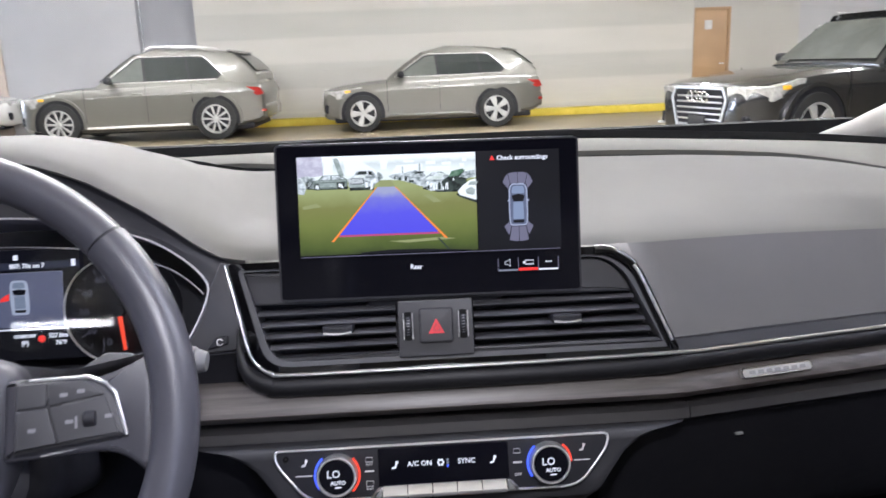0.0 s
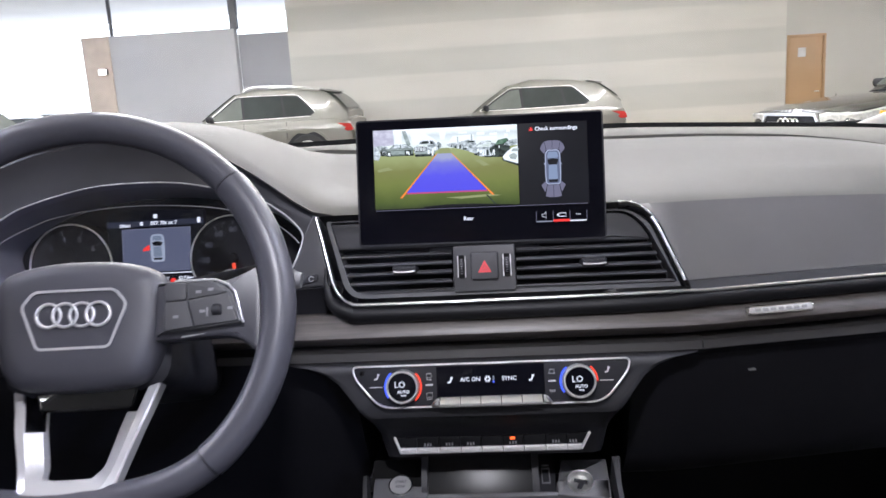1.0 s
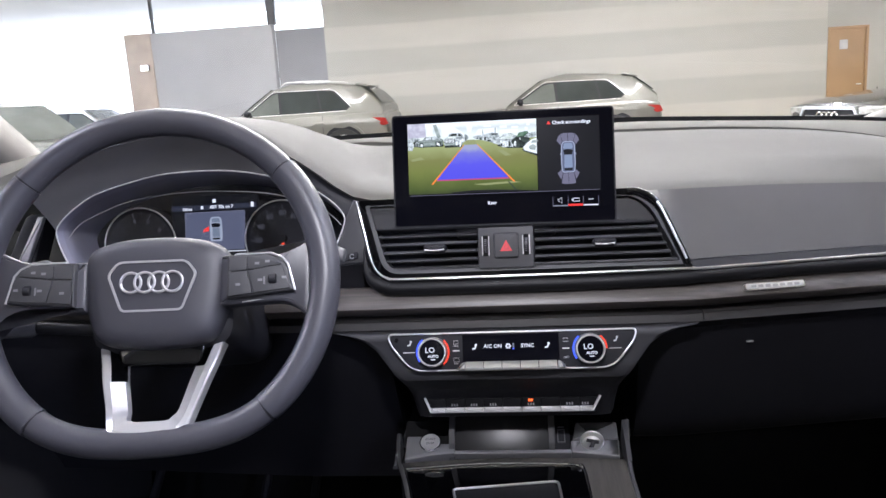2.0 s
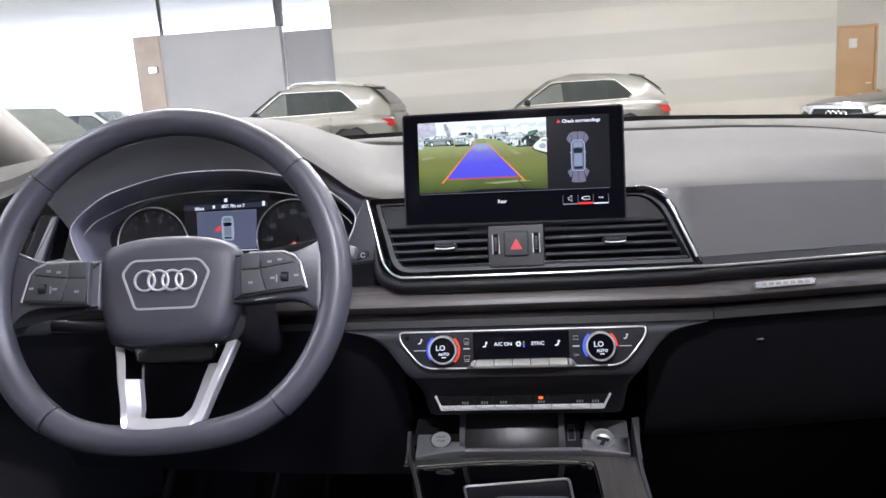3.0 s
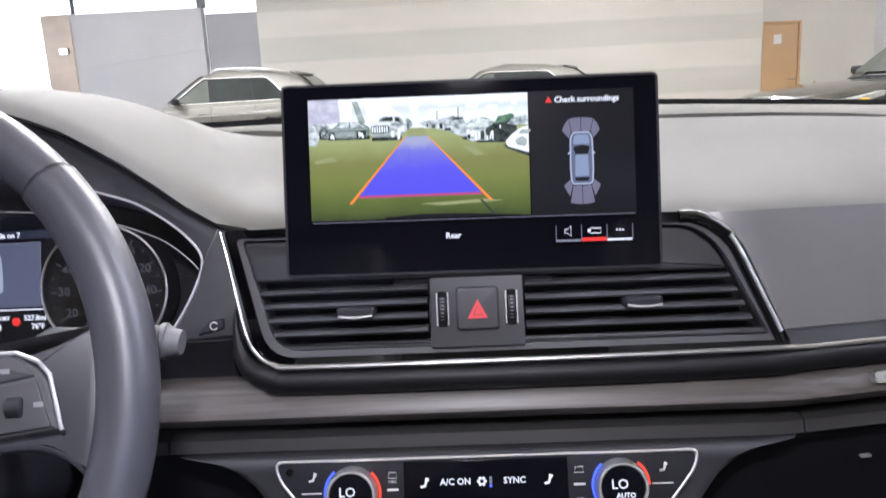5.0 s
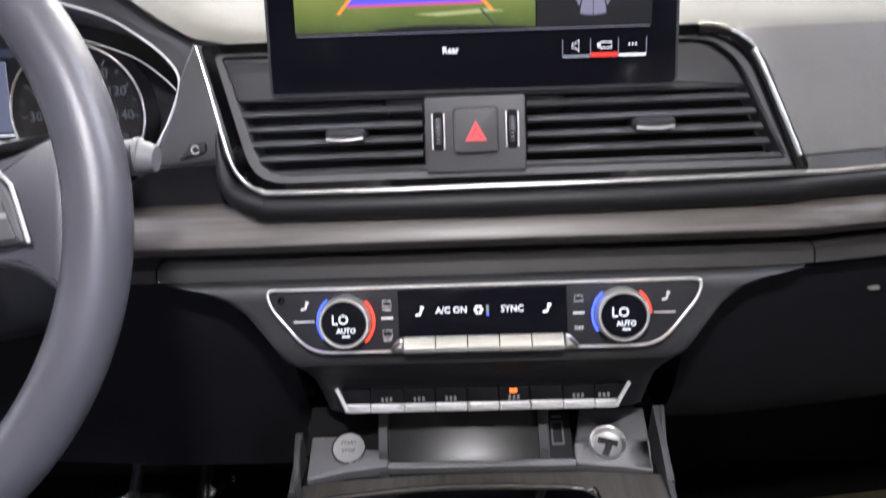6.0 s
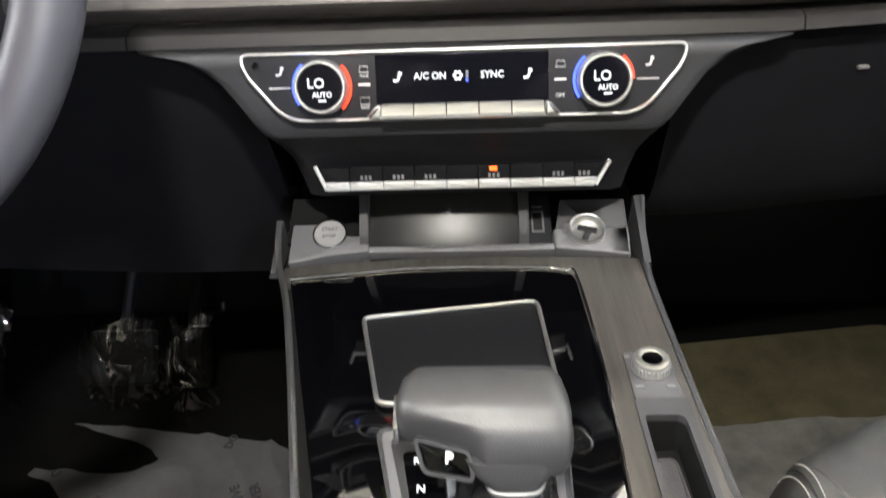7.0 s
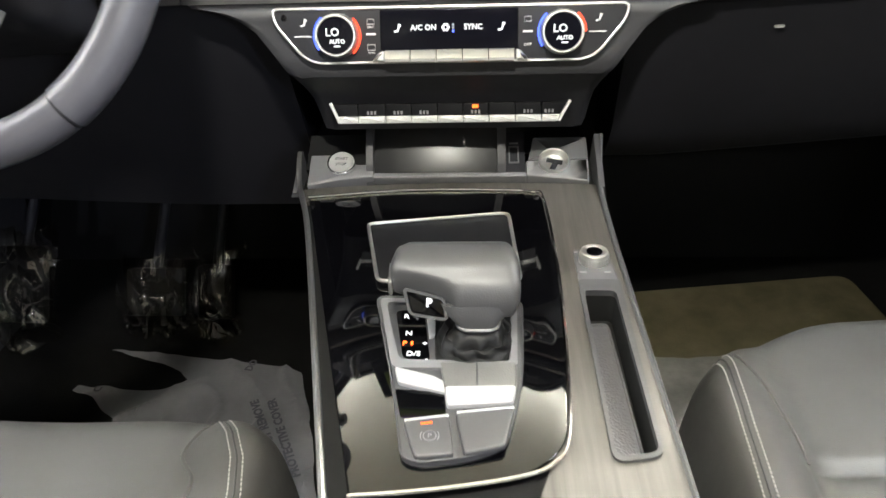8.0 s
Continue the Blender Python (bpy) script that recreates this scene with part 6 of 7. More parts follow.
for pts, mat, nm in (([(-0.1445, 0.646, 0.8765), (-0.1430, 0.628, 0.8685), (-0.1400, 0.61, 0.859), (-0.134, 0.592, CZ), (-0.114, 0.517, CZ), (-0.058, 0.263, CZ - 0.002), (-0.044, 0.2, CZ - 0.002)], M_SATIND, "side_rail"), ([(0.1365, 0.661, 0.885), (0.134, 0.640, 0.874), (0.1315, 0.61, 0.858), (0.132, 0.5, CZ - 0.003), (0.137, 0.2, CZ - 0.004)], M_DARK, "side_rail")):
    part(nm, tube(smooth_line(pts, 4), 0.0024, sides=8), mat, con, "slim grey side rail")
# cheeks take the dark plastic in place of the shade on them
for s, x0, x1 in ((-1, -0.1470, -0.1392), (1, 0.128, 0.137)):
    part("front_cheek", loft([[Vector((x0, y, z0)), Vector((x1, y, z0)), Vector((x1 - 0.002, y, z1)), Vector((x0 + 0.002, y, z1))] for y, z0, z1 in (((0.605, 0.84, 0.8595), (0.635, 0.85, 0.8745), (0.661, 0.86, 0.8860)) if s > 0 else ((0.602, 0.853, 0.8575), (0.625, 0.853, 0.8675), (0.646, 0.853, 0.8780)))]), M_DARK, con)
# sloped switch strip with start button, cubby and socket
TM = Matrix.Translation((0, 0.618, 0.8615)) @ Matrix.Rotation(radians(25), 4, "X")
# the plate's top outline follows the edge of the shadow falling on it
part("start_plate", prism(rounded([(-0.1340, -0.006), (-0.105, 0.001), (-0.0735, 0.0045), (-0.0735, 0.0182), (-0.0915, 0.0190), (-0.0945, 0.0305), (-0.1340, 0.0305)], 0.0018, 3), -0.03, 0.0, TM, 0.0015), M_GREY, con, "grey plastic switch plate")
socket_a = part("socket_plate", prism(rounded([(0.0665, 0.0045), (0.100, 0.0005), (0.1225, -0.003), (0.1235, 0.0230), (0.0665, 0.0215)], 0.0018, 3), -0.03, 0.0, TM, 0.0015), M_GREY, con, "grey plastic switch plate")
# upper half in darker grey: the dashboard's shadow on the plate, set by colour
socket_b = part("socket_plate_shade", prism(rounded([(0.0685, 0.0222), (0.1235, 0.0236), (0.1235, 0.0500), (0.0740, 0.0500)], 0.0015, 3), -0.03, -0.0006, TM, 0.001), M_GREYBAND, con, "upper half of the socket plate, shaded by colour")
# near-black piece standing for the shaded area above the start plate
part("strip_shade", prism([(-0.1385, 0.018), (-0.0775, 0.018), (-0.0775, 0.060), (-0.1385, 0.060)], -0.03, -0.006, TM), M_WELL, con)
part("lip", prism(rounded([(-0.0735, 0.0028), (0.0665, 0.0028), (0.0665, 0.0082), (-0.0735, 0.0082)], 0.001), -0.01, 0.0004, TM, 0.001), M_GREY, con)
sb = part("start_button", turned([(0.0122, -0.004), (0.0122, 0.003), (0.0116, 0.0040), (0.0108, 0.0038), (0.0, 0.0034)], TM @ Matrix.Translation((-0.1040, 0.0190, 0)), 36), M_BUTTON, con, "satin silver start button")
part("button_ring", tube([TM @ Vector((-0.1040 + x, 0.0190 + y, 0.0026)) for x, y in circle(0, 0, 0.0124, 36)], 0.0009, True, 8), M_CHROME, sb, "bright ring")
part("button_text", lettering("START", 0.0042, TM @ Matrix.Translation((-0.1040, 0.0225, 0.0041))), M_INK, sb)
part("button_text", lettering("STOP", 0.0042, TM @ Matrix.Translation((-0.1040, 0.0160, 0.0041))), M_INK, sb)
SO = TM @ Matrix.Translation((0.0920, 0.0200, 0))
so_ = part("socket", turned([(0.0140, -0.004), (0.0140, 0.002), (0.0132, 0.0034), (0.0120, 0.0030), (0.0112, 0.0), (0.0108, -0.016), (0.0, -0.016)], SO, 36), M_SATIN, con, "chrome power socket")
bm = block(0.005, 0.013, 0.003, SO @ Matrix.Translation((0, -0.003, -0.004)) @ Matrix.Rotation(radians(-25), 4, "Z"), 0.0005)
block(0.015, 0.0045, 0.003, SO @ Matrix.Translation((0.001, 0.003, -0.004)) @ Matrix.Rotation(radians(-15), 4, "Z"), 0.0005, bm)
part("socket_contacts", bm, M_BLACK, so_)
for ob in (socket_a, socket_b):
    hollow(ob, turned([(0.0130, -0.035), (0.0130, 0.01)], SO, 28))
# cubby
part("cubby_floor", loft([[Vector((x, y + 1.7 * (x + 0.0165) ** 2, z)) for x in np.linspace(-0.0755, 0.0425, 15)] + [Vector((x, y + 0.004 + 1.7 * (x + 0.0165) ** 2, z - 0.003)) for x in np.linspace(0.0425, -0.0755, 15)] for y, z in ((0.6225, 0.8610), (0.6255, 0.8636), (0.6300, 0.8680), (0.6345, 0.8730), (0.6390, 0.8785), (0.6430, 0.8838), (0.6470, 0.8895), (0.6505, 0.8950), (0.6600, 0.9105), (0.672, 0.930))]), M_CUBBY, con, "sloped rubber-lined phone tray", 25)
YZ = Matrix(((0, 0, 1, 0), (1, 0, 0, 0), (0, 1, 0, 0), (0, 0, 0, 1)))
for x0, x1 in ((-0.0805, -0.0735), (0.0405, 0.0480)):
    part("cubby_side", prism(rounded([(0.6235, 0.850), (0.71, 0.850), (0.71, 0.935), (0.672, 0.932), (0.6290, 0.8720)], 0.002, 3), x0, x1, YZ, 0.001), M_DARK, con)
part("usb_plate", prism(rounded([(0.0480, 0.006), (0.0660, 0.006), (0.0660, 0.060), (0.0480, 0.060)], 0.001), -0.03, -0.005, TM), M_BLACK, con)
part("usb_port", band([(0.0510, 0.022), (0.0605, 0.022), (0.0605, 0.042), (0.0510, 0.042)], [(0.0522, 0.0232), (0.0593, 0.0232), (0.0593, 0.0408), (0.0522, 0.0408)], -0.005, -0.0035, TM), M_GREY, con)
part("usb_marks", prism(rounded([(0.0520, 0.0455), (0.0600, 0.0455), (0.0600, 0.0470), (0.0520, 0.0470)], 0.0004, 2), -0.005, -0.0044, TM), M_MARKDIM, con)
# cup holder lid with metal edge
LID = rounded([(-0.0680, 0.5385), (0.0480, 0.5555), (0.0540, 0.4560), (-0.0505, 0.4555)], [0.005, 0.007, 0.006, 0.006], 4)
part("cup_holder_lid", prism(LID, CZ, CZ + 0.004, FLAT, 0.001), M_LID, con, "dark cup holder lid")
part("lid_edge", tube([Vector((p[0], p[1], CZ + 0.0048)) for p in LID], 0.0015, True, 8), M_SATIN, con, "satin metal lid edge")
# rotary volume knob and side tray
part("volume_plate", prism(rounded([(0.0965, 0.504), (0.1235, 0.507), (0.1255, 0.462), (0.0965, 0.462)], 0.002), CZ - 0.002, CZ + 0.0006, FLAT, 0.0006), M_GREYBAND, con)
vk = part("volume_knob", turned([(0.0108, 0), (0.0108, 0.0080), (0.0102, 0.0094), (0.0088, 0.0100), (0.0070, 0.0098), (0.0060, 0.0090), (0, 0.0088)], pose(0.1105, 0.4880, CZ), 40), M_SATIN, con, "knurled chrome volume knob")
bm = bmesh.new()
for i in range(30):
    a = 2 * math.pi * i / 30
    block(0.0010, 0.0010, 0.0050, pose(0.1105 + 0.0108 * math.cos(a), 0.4880 + 0.0108 * math.sin(a), CZ + 0.0040, 0, 0, math.degrees(a)), bm=bm)
part("knurling", bm, M_SATIN, vk)
part("knob_cap", turned([(0.0062, 0.0088), (0.0060, 0.0094), (0.0046, 0.0091), (0, 0.0090)], pose(0.1105, 0.4880, CZ), 28), M_GLOSS, vk)
for q in ((0.0985, 0.4715, 0.1035, 0.4735), (0.1165, 0.4715, 0.1215, 0.4735), (0.0968, 0.4985, 0.1000, 0.501)):
    bars([q], pose(0, 0, CZ + 0.0006), M_MARKDIM, "plate_mark", con)
TO = rounded([(0.0960, 0.463), (0.1265, 0.463), (0.1250, 0.2935), (0.0965, 0.2885)], [0.004, 0.004, 0.008, 0.009], 5)
TI = rounded([(0.0990, 0.4490), (0.1215, 0.4490), (0.1228, 0.2970), (0.0985, 0.2925)], [0.003, 0.006, 0.006, 0.007], 5)
TB = shrink(TI, 0.0012)
part("tray_rim", band(TO, TI, CZ - 0.004, CZ + 0.0008), M_DARK, con)
part("tray_well", loft([[Vector((p[0], p[1], z)) for p in o] for o, z in ((shrink(TI, -0.0006), CZ + 0.0002), (TB, CZ - 0.026))] + [[Vector((p[0] * 0.2 + 0.088, p[1] * 0.2 + 0.297, CZ - 0.026)) for p in TB]], caps=False), M_WELL, con, "deep black side tray")
TMAT = rounded([(0.1000, 0.4330), (0.1150, 0.4350), (0.1185, 0.2995), (0.1000, 0.2950)], [0.002, 0.005, 0.002, 0.004], 4)
part("tray_mat", prism(TMAT, CZ - 0.026, CZ - 0.019, FLAT, 0.0006), plain("ribbed_mat", (0.055, 0.055, 0.061), 0.6, grain=0.4, grain_scale=700), con, "ribbed grey tray mat")
part("mat_rim", tube([Vector((p[0], p[1], CZ - 0.0188)) for p in TMAT], 0.0009, True, 6), M_GREYBAND, con)
for ob, lo in ((con_wood, CZ - 0.02), (con_body, CZ - 0.032)):
    hollow(ob, prism(shrink(TO, 0.0012), lo, CZ + 0.01))
part("armrest", prism(rounded([(-0.05, 0.205), (0.135, 0.205), (0.135, -0.24), (-0.05, -0.24)], 0.02), CZ - 0.01, CZ + 0.02, FLAT, 0.008), M_LEATHER, con, "grey leather armrest")

# ---- gear selector ----
gear = thing("gear_selector", "dark grey gear lever on a grey plate", "gear lever")
PL = rounded([(-0.0490, 0.436), (0.0535, 0.431), (0.0500, 0.345), (0.0395, 0.297), (0.020, 0.288), (-0.008, 0.2835), (-0.0185, 0.2870), (-0.0285, 0.345)], [0.008, 0.008, 0.03, 0.012, 0.01, 0.004, 0.006, 0.03], 4)
GZ = CZ + 0.0008
part("plate", prism(PL, GZ, GZ + 0.004, FLAT, 0.0012), M_SELECT, gear)
part("plate_rim", tube([Vector((p[0], p[1], GZ + 0.0042)) for p in PL], 0.0008, True, 8), M_DARK, gear, "dark plate rim")
GT = GZ + 0.004
part("position_display", prism(rounded([(-0.0335, 0.418), (-0.014, 0.420), (-0.0072, 0.3655), (-0.0245, 0.3690)], 0.004), GT, GT + 0.0008), M_GLOSS, gear)
for w, x, y, mat, s in (("R", -0.0255, 0.4115, G_WHITE, 0.0062), ("N", -0.0225, 0.3931, G_WHITE, 0.0062), ("P", -0.0245, 0.3830, G_LED, 0.0060), ("D/S", -0.0180, 0.3725, G_WHITE, 0.0062), ("+", -0.0113, 0.3826, G_WHITE, 0.0062), ("-", -0.0095, 0.3676, G_WHITE, 0.0062)):
    part("position_letter", lettering(w, s, pose(x, y, GT + 0.001), bold=0.00004), mat, gear)
bars([(-0.0205, 0.3810, -0.0190, 0.3845)], pose(0, 0, GT + 0.001), G_LED, "position_dot", gear)
part("inner_frame", band(rounded([(-0.046, 0.432), (0.050, 0.428), (0.0475, 0.358), (-0.0305, 0.358)], 0.006), rounded([(-0.041, 0.427), (0.046, 0.424), (0.0435, 0.364), (-0.0265, 0.366)], 0.005), GT, GT + 0.0022), M_GREY, gear)
part("gate_strip", prism(rounded([(-0.0128, 0.4200), (-0.0062, 0.4200), (-0.0048, 0.3900), (-0.0088, 0.3880)], 0.001), GT, GT + 0.0024, FLAT, 0.0006), M_BUTTON, gear, "pale strip beside the position display")
part("boot_plate", prism(rounded([(-0.0085, 0.425), (0.0455, 0.424), (0.0425, 0.365), (-0.0035, 0.365)], 0.004), GT, GT + 0.002, FLAT, 0.001), M_BOOT, gear)
part("chrome_step", prism(rounded([(0.0030, 0.3400), (0.0462, 0.3412), (0.0435, 0.3268), (0.0050, 0.3238)], 0.003), GT - 0.001, GT + 0.0040, FLAT, 0.0015), M_STEP, gear, "satin silver step behind the boot", 15)
part("left_step", prism(rounded([(-0.0285, 0.3585), (-0.0040, 0.3500), (0.0023, 0.3455), (0.0040, 0.3350), (-0.0250, 0.3440)], 0.002), GT, GT + 0.003, FLAT, 0.0008), M_STEP, gear, "satin ledge beside the boot", 15)
part("boot_ledge", prism(rounded([(-0.0010, 0.3640), (0.0470, 0.3640), (0.0465, 0.3418), (0.0030, 0.3406)], 0.002), GT, GT + 0.0025, FLAT, 0.0015), M_LEATHER, gear, "grey leather apron before the boot")
boot = []
for k in np.linspace(0, 1, 12):
    cx, cy = 0.0235 + (0.0205 - 0.0235) * k, 0.3850 + (0.3925 - 0.3850) * k
    wx, wy = 0.0122 + 0.0128 * k ** 0.8, 0.0118 + 0.0192 * k ** 0.8
    z = GT + 0.0010 + 0.0150 * (1 - k) ** 1.25 + 0.0016 * math.sin(k * 15) * math.sin(k * math.pi)
    ring = []
    for i in range(56):
        a = 2 * math.pi * i / 56
        ca, sa = math.cos(a), math.sin(a)
        q = (abs(ca) ** 3 + abs(sa) ** 3) ** (-1 / 3)
        f = 1 + 0.075 * math.sin(k * math.pi) * math.sin(a * 9 + 2.2 * math.sin(k * 5)) + 0.03 * math.sin(k * 20 + a * 2)  * math.sin(k * math.pi)
        ring.append(Vector((cx + wx * ca * q * f, cy + wy * sa * q * f, z)))
    boot.append(ring)
part("boot", loft(boot), M_BOOT, gear, "pleated black leather boot", 60)
part("apron_seam", tube([(0.022, 0.3632, GT + 0.0022), (0.0225, 0.3520, GT + 0.0028), (0.0230, 0.3420, GT + 0.0024)], 0.0005, sides=6), M_DARK, gear)


def neck_ring(x0, x1, y0, y1, z):
    return [Vector((x, y, z)) for x, y in rounded([(x0, y0), (x1, y0), (x1, y1), (x0, y1)], min(x1 - x0, y1 - y0) * 0.36, 6)]


part("lever_neck", loft([neck_ring(-0.002, 0.0455, 0.3775, 0.410, 0.8955), neck_ring(0.001, 0.0430, 0.3752, 0.406, 0.8895), neck_ring(0.0070, 0.0385, 0.3740, 0.400, 0.8845), neck_ring(0.0105, 0.0358, 0.3738, 0.397, 0.8805), neck_ring(0.0115, 0.0352, 0.3740, 0.396, 0.8765)]), M_KNOB, gear, "tapering lever neck", 60)
part("neck_band", tube(neck_ring(0.0098, 0.0365, 0.3732, 0.3976, 0.8808), 0.0011, True, 8), M_SATIND, gear, "satin band round the neck")


def knob_ring(y, w0, w1, z0, z1, cx):
    o = rounded([(cx - w0, z0), (cx + w1, z0), (cx + w1 + 0.001, z1), (cx - w0 - 0.001, z1)], [0.006, 0.010, 0.012, 0.012], 5)
    return [Vector((x, y, z)) for x, z in o]


KNOB = ((0.4275, 0.028, 0.030, 0.900, 0.910), (0.4245, 0.035, 0.036, 0.897, 0.9145), (0.417, 0.0395, 0.0385, 0.895, 0.9175), (0.407, 0.0410, 0.0400, 0.894, 0.9185), (0.399, 0.0410, 0.0405, 0.893, 0.9180), (0.3945, 0.0400, 0.0405, 0.894, 0.9165), (0.3915, 0.036, 0.040, 0.895, 0.9145),
        (0.3895, 0.026, 0.0405, 0.894, 0.913), (0.3865, 0.012, 0.0405, 0.891, 0.9115), (0.383, 0.004, 0.0400, 0.889, 0.9085), (0.3797, 0.001, 0.0385, 0.888, 0.903), (0.3778, -0.001, 0.0365, 0.888, 0.897), (0.3772, -0.003, 0.0340, 0.889, 0.893))
kn = [knob_ring(*k, 0.009) for k in KNOB]
part("knob", loft(kn), M_KNOB, gear, "dark grey leather lever knob", 70)
part("knob_flank", block(0.0024, 0.024, 0.010, pose(-0.0332, 0.4055, 0.898, 0, 0, 3), 0.001), M_SATIND, gear)
PM = face(-0.0085, 0.3835, 0.8945, 0.5, -6)
po = rounded([(-0.0110, -0.0080), (0.0140, -0.0105), (0.0115, 0.0045), (-0.0160, 0.0095)], 0.004, 4)
part("button_frame", band(po, shrink(po, 0.0018), -0.006, 0.0022, PM), M_KNOB, gear, "dark frame of the park button")
pbt = part("park_button", prism(shrink(po, 0.0018), -0.010, 0.0012, PM, 0.001), M_GLOSS, gear, "gloss black park button")
part("park_letter", lettering("P", 0.0075, PM @ Matrix.Translation((0.0015, 0.0005, 0.0024)), bold=0.0003), G_WHITE, pbt)
pk = part("parking_brake_switch", prism(rounded([(-0.0195, 0.3115), (0.0068, 0.3160), (0.0105, 0.2870), (-0.0110, 0.2845)], 0.003), GT, GT + 0.0035, FLAT, 0.0015), M_SELECT, gear, "grey parking brake switch")
part("switch_recess", prism(rounded([(-0.0265, 0.3400), (0.0030, 0.3375), (0.0050, 0.3160), (-0.0215, 0.3165)], 0.002), GT, GT + 0.0008), M_GLOSS, gear)
part("switch_light", prism([(-0.0090, 0.3095), (-0.0025, 0.3105), (-0.0025, 0.3092), (-0.0090, 0.3083)], GT + 0.003, GT + 0.0038), G_LED, pk)
part("brake_mark", tube([Vector((x, y, GT + 0.0038)) for x, y in circle(-0.0035, 0.2995, 0.0036, 20)], 0.0003, True, 5), M_MARKDIM, pk)
part("brake_letter", lettering("P", 0.0050, pose(-0.0035, 0.2995, GT + 0.0038)), M_MARKDIM, pk)
for s in (-1, 1):
    part("brake_arc", tube([Vector((x, y, GT + 0.0038)) for x, y in circle(-0.0035, 0.2995, 0.0052, 9, 90 - s * 55, 90 - s * 125)], 0.0003, sides=5), M_MARKDIM, pk)
for a, b in (((-0.0185, 0.3118), (0.0065, 0.3160)), ((0.0112, 0.3182), (0.0440, 0.3230))):
    part("switch_edge", tube([(*a, GT + 0.0030), (*b, GT + 0.0030)], 0.0009, sides=6), M_SATIN, gear, "bright switch edge")
part("hold_switch", prism(rounded([(0.0100, 0.3180), (0.0447, 0.3230), (0.0385, 0.2935), (0.0155, 0.2872)], 0.003), GT, GT + 0.0035, FLAT, 0.0015), M_SELECT, gear, "plain grey hold switch")

# ---- seats ----


def smooth_step(x, a, b):
    t = max(0.0, min(1.0, (x - a) / (b - a)))
    return t * t * (3 - 2 * t)


def seat(name, xc, label, front, seam, low=0.0, back=0.2):
    """A front seat. front: how far the cushion reaches at each half width; seam: half width of the twin stitching at each depth."""
    s = thing(name, label, "car seat")

    def reach(u):
        return soft_interp(abs(u), front, 0.01)

    def top(u, y):
        a = abs(u)
        z = 0.708 - low + 0.027 * smooth_step(a, 0.125, 0.188) - 0.004 * smooth_step(0.10 - a, 0.0, 0.10)
        d = reach(u) - y
        z += 0.006 * smooth_step(d, 0.02, 0.10) - 0.03 * smooth_step(d, 0.14, 0.5)
        if a > 0.2:
            z -= 0.16 * ((a - 0.2) / 0.036) ** 2.2
        # the middle panel sits in a groove
        ry = reach(0) - back - 0.010 * (a / 0.15) ** 2
        q = max(a - 0.148, y - ry)
        z += -0.007 * math.exp(-(q / 0.006) ** 2) + 0.004 * smooth_step(-q, 0.0, 0.02)
        return z

    def skin(u, y):
        """Height of the cover with the rolled front edge."""
        d = reach(u) - y
        z = top(u, y)
        r = 0.055
        if d < r:
            z -= 0.075 * (1 - math.sqrt(max(0.0, 1 - (1 - max(d, 0.0) / r) ** 2)))
        return z

    us = [-0.236, -0.235, -0.233, -0.23, -0.226, -0.221, -0.215, -0.209, -0.203, -0.197] + [round(v, 4) for v in np.linspace(-0.19, 0.19, 77)]
    us += [-v for v in reversed(us[:10])]
    drop = [0.0, 0.0005, 0.0015, 0.003, 0.005, 0.008, 0.012, 0.017, 0.023, 0.030, 0.038, 0.047, 0.057]
    drop += [round(0.068 + 0.0055 * i, 4) for i in range(34)] + [0.28, 0.32, 0.38, 0.45]
    bm = bmesh.new()
    rows = []
    for u in us:
        yf = reach(u)
        line = [bm.verts.new((xc + u, yf + 0.004, 0.50)), bm.verts.new((xc + u, yf + 0.003, min(0.58, skin(u, yf) - 0.04)))]
        line += [bm.verts.new((xc + u, yf - d, max(0.502, skin(u, yf - d)))) for d in drop]
        rows.append(line)
    for p, q in zip(rows, rows[1:]):
        for k in range(len(p) - 1):
            bm.faces.new((p[k], p[k + 1], q[k + 1], q[k]))
    cu = part("cushion", bm, M_LEATHER, s, "grey leather seat cushion with raised side bolsters", 80)

    def along(table, n, off=0.0, up=0.0):
        out = []
        for i in range(n + 1):
            y = table[0][1] + (table[-1][1] - table[0][1]) * i / n
            u = interp(-y, [(-b, a) for a, b in table]) + off
            out.append((u, y, skin(u, y) + up))
        return out

    for q in (-1, 1):
        part("seam", tube([(xc + q * u, y, z) for u, y, z in along(seam, 40, 0.0, 0.0)], 0.0007, sides=6), M_DARK, cu, "dark seam between the stitches")
        for off in (-0.0048, 0.0048):
            bm = bmesh.new()
            path = along(seam, 76, off, 0.0008)
            for (ua, ya, za), (ub, yb, zb) in zip(path[::1], path[1::1]):
                a, b = Vector((xc + q * ua, ya, za)), Vector((xc + q * ub, yb, zb))
                tube([a.lerp(b, 0.10), a.lerp(b, 0.68)], 0.0006, sides=5, bm=bm)
            part("stitching", bm, M_THREAD, cu, "pale twin stitching", 0)
        curve = smooth_line([(seam[1][0] - 0.009, seam[1][1] - 0.003, 0), (seam[1][0] - 0.022, seam[1][1] - 0.040, 0), (0.157, seam[1][1] - 0.080, 0), (0.154, seam[1][1] - 0.118, 0)], 8)
        part("piping", tube([(xc + q * p.x, p.y, skin(p.x, p.y) + 0.0004) for p in curve], 0.0018, sides=8), M_LEATHER, cu)
        side = [(xc + q * 0.2275, y, skin(0.2275, y) - 0.001) for y in np.linspace(reach(0.2275) - 0.012, reach(0.2275) - 0.30, 24)]
        part("side_piping", tube(side, 0.0022, sides=6), M_LEATHER, cu)
        part("side_seam", tube([Vector(p) + Vector((q * 0.0022, 0, -0.003)) for p in side], 0.0012, sides=5), M_BLACK, cu)
    yb = reach(0) - 0.50
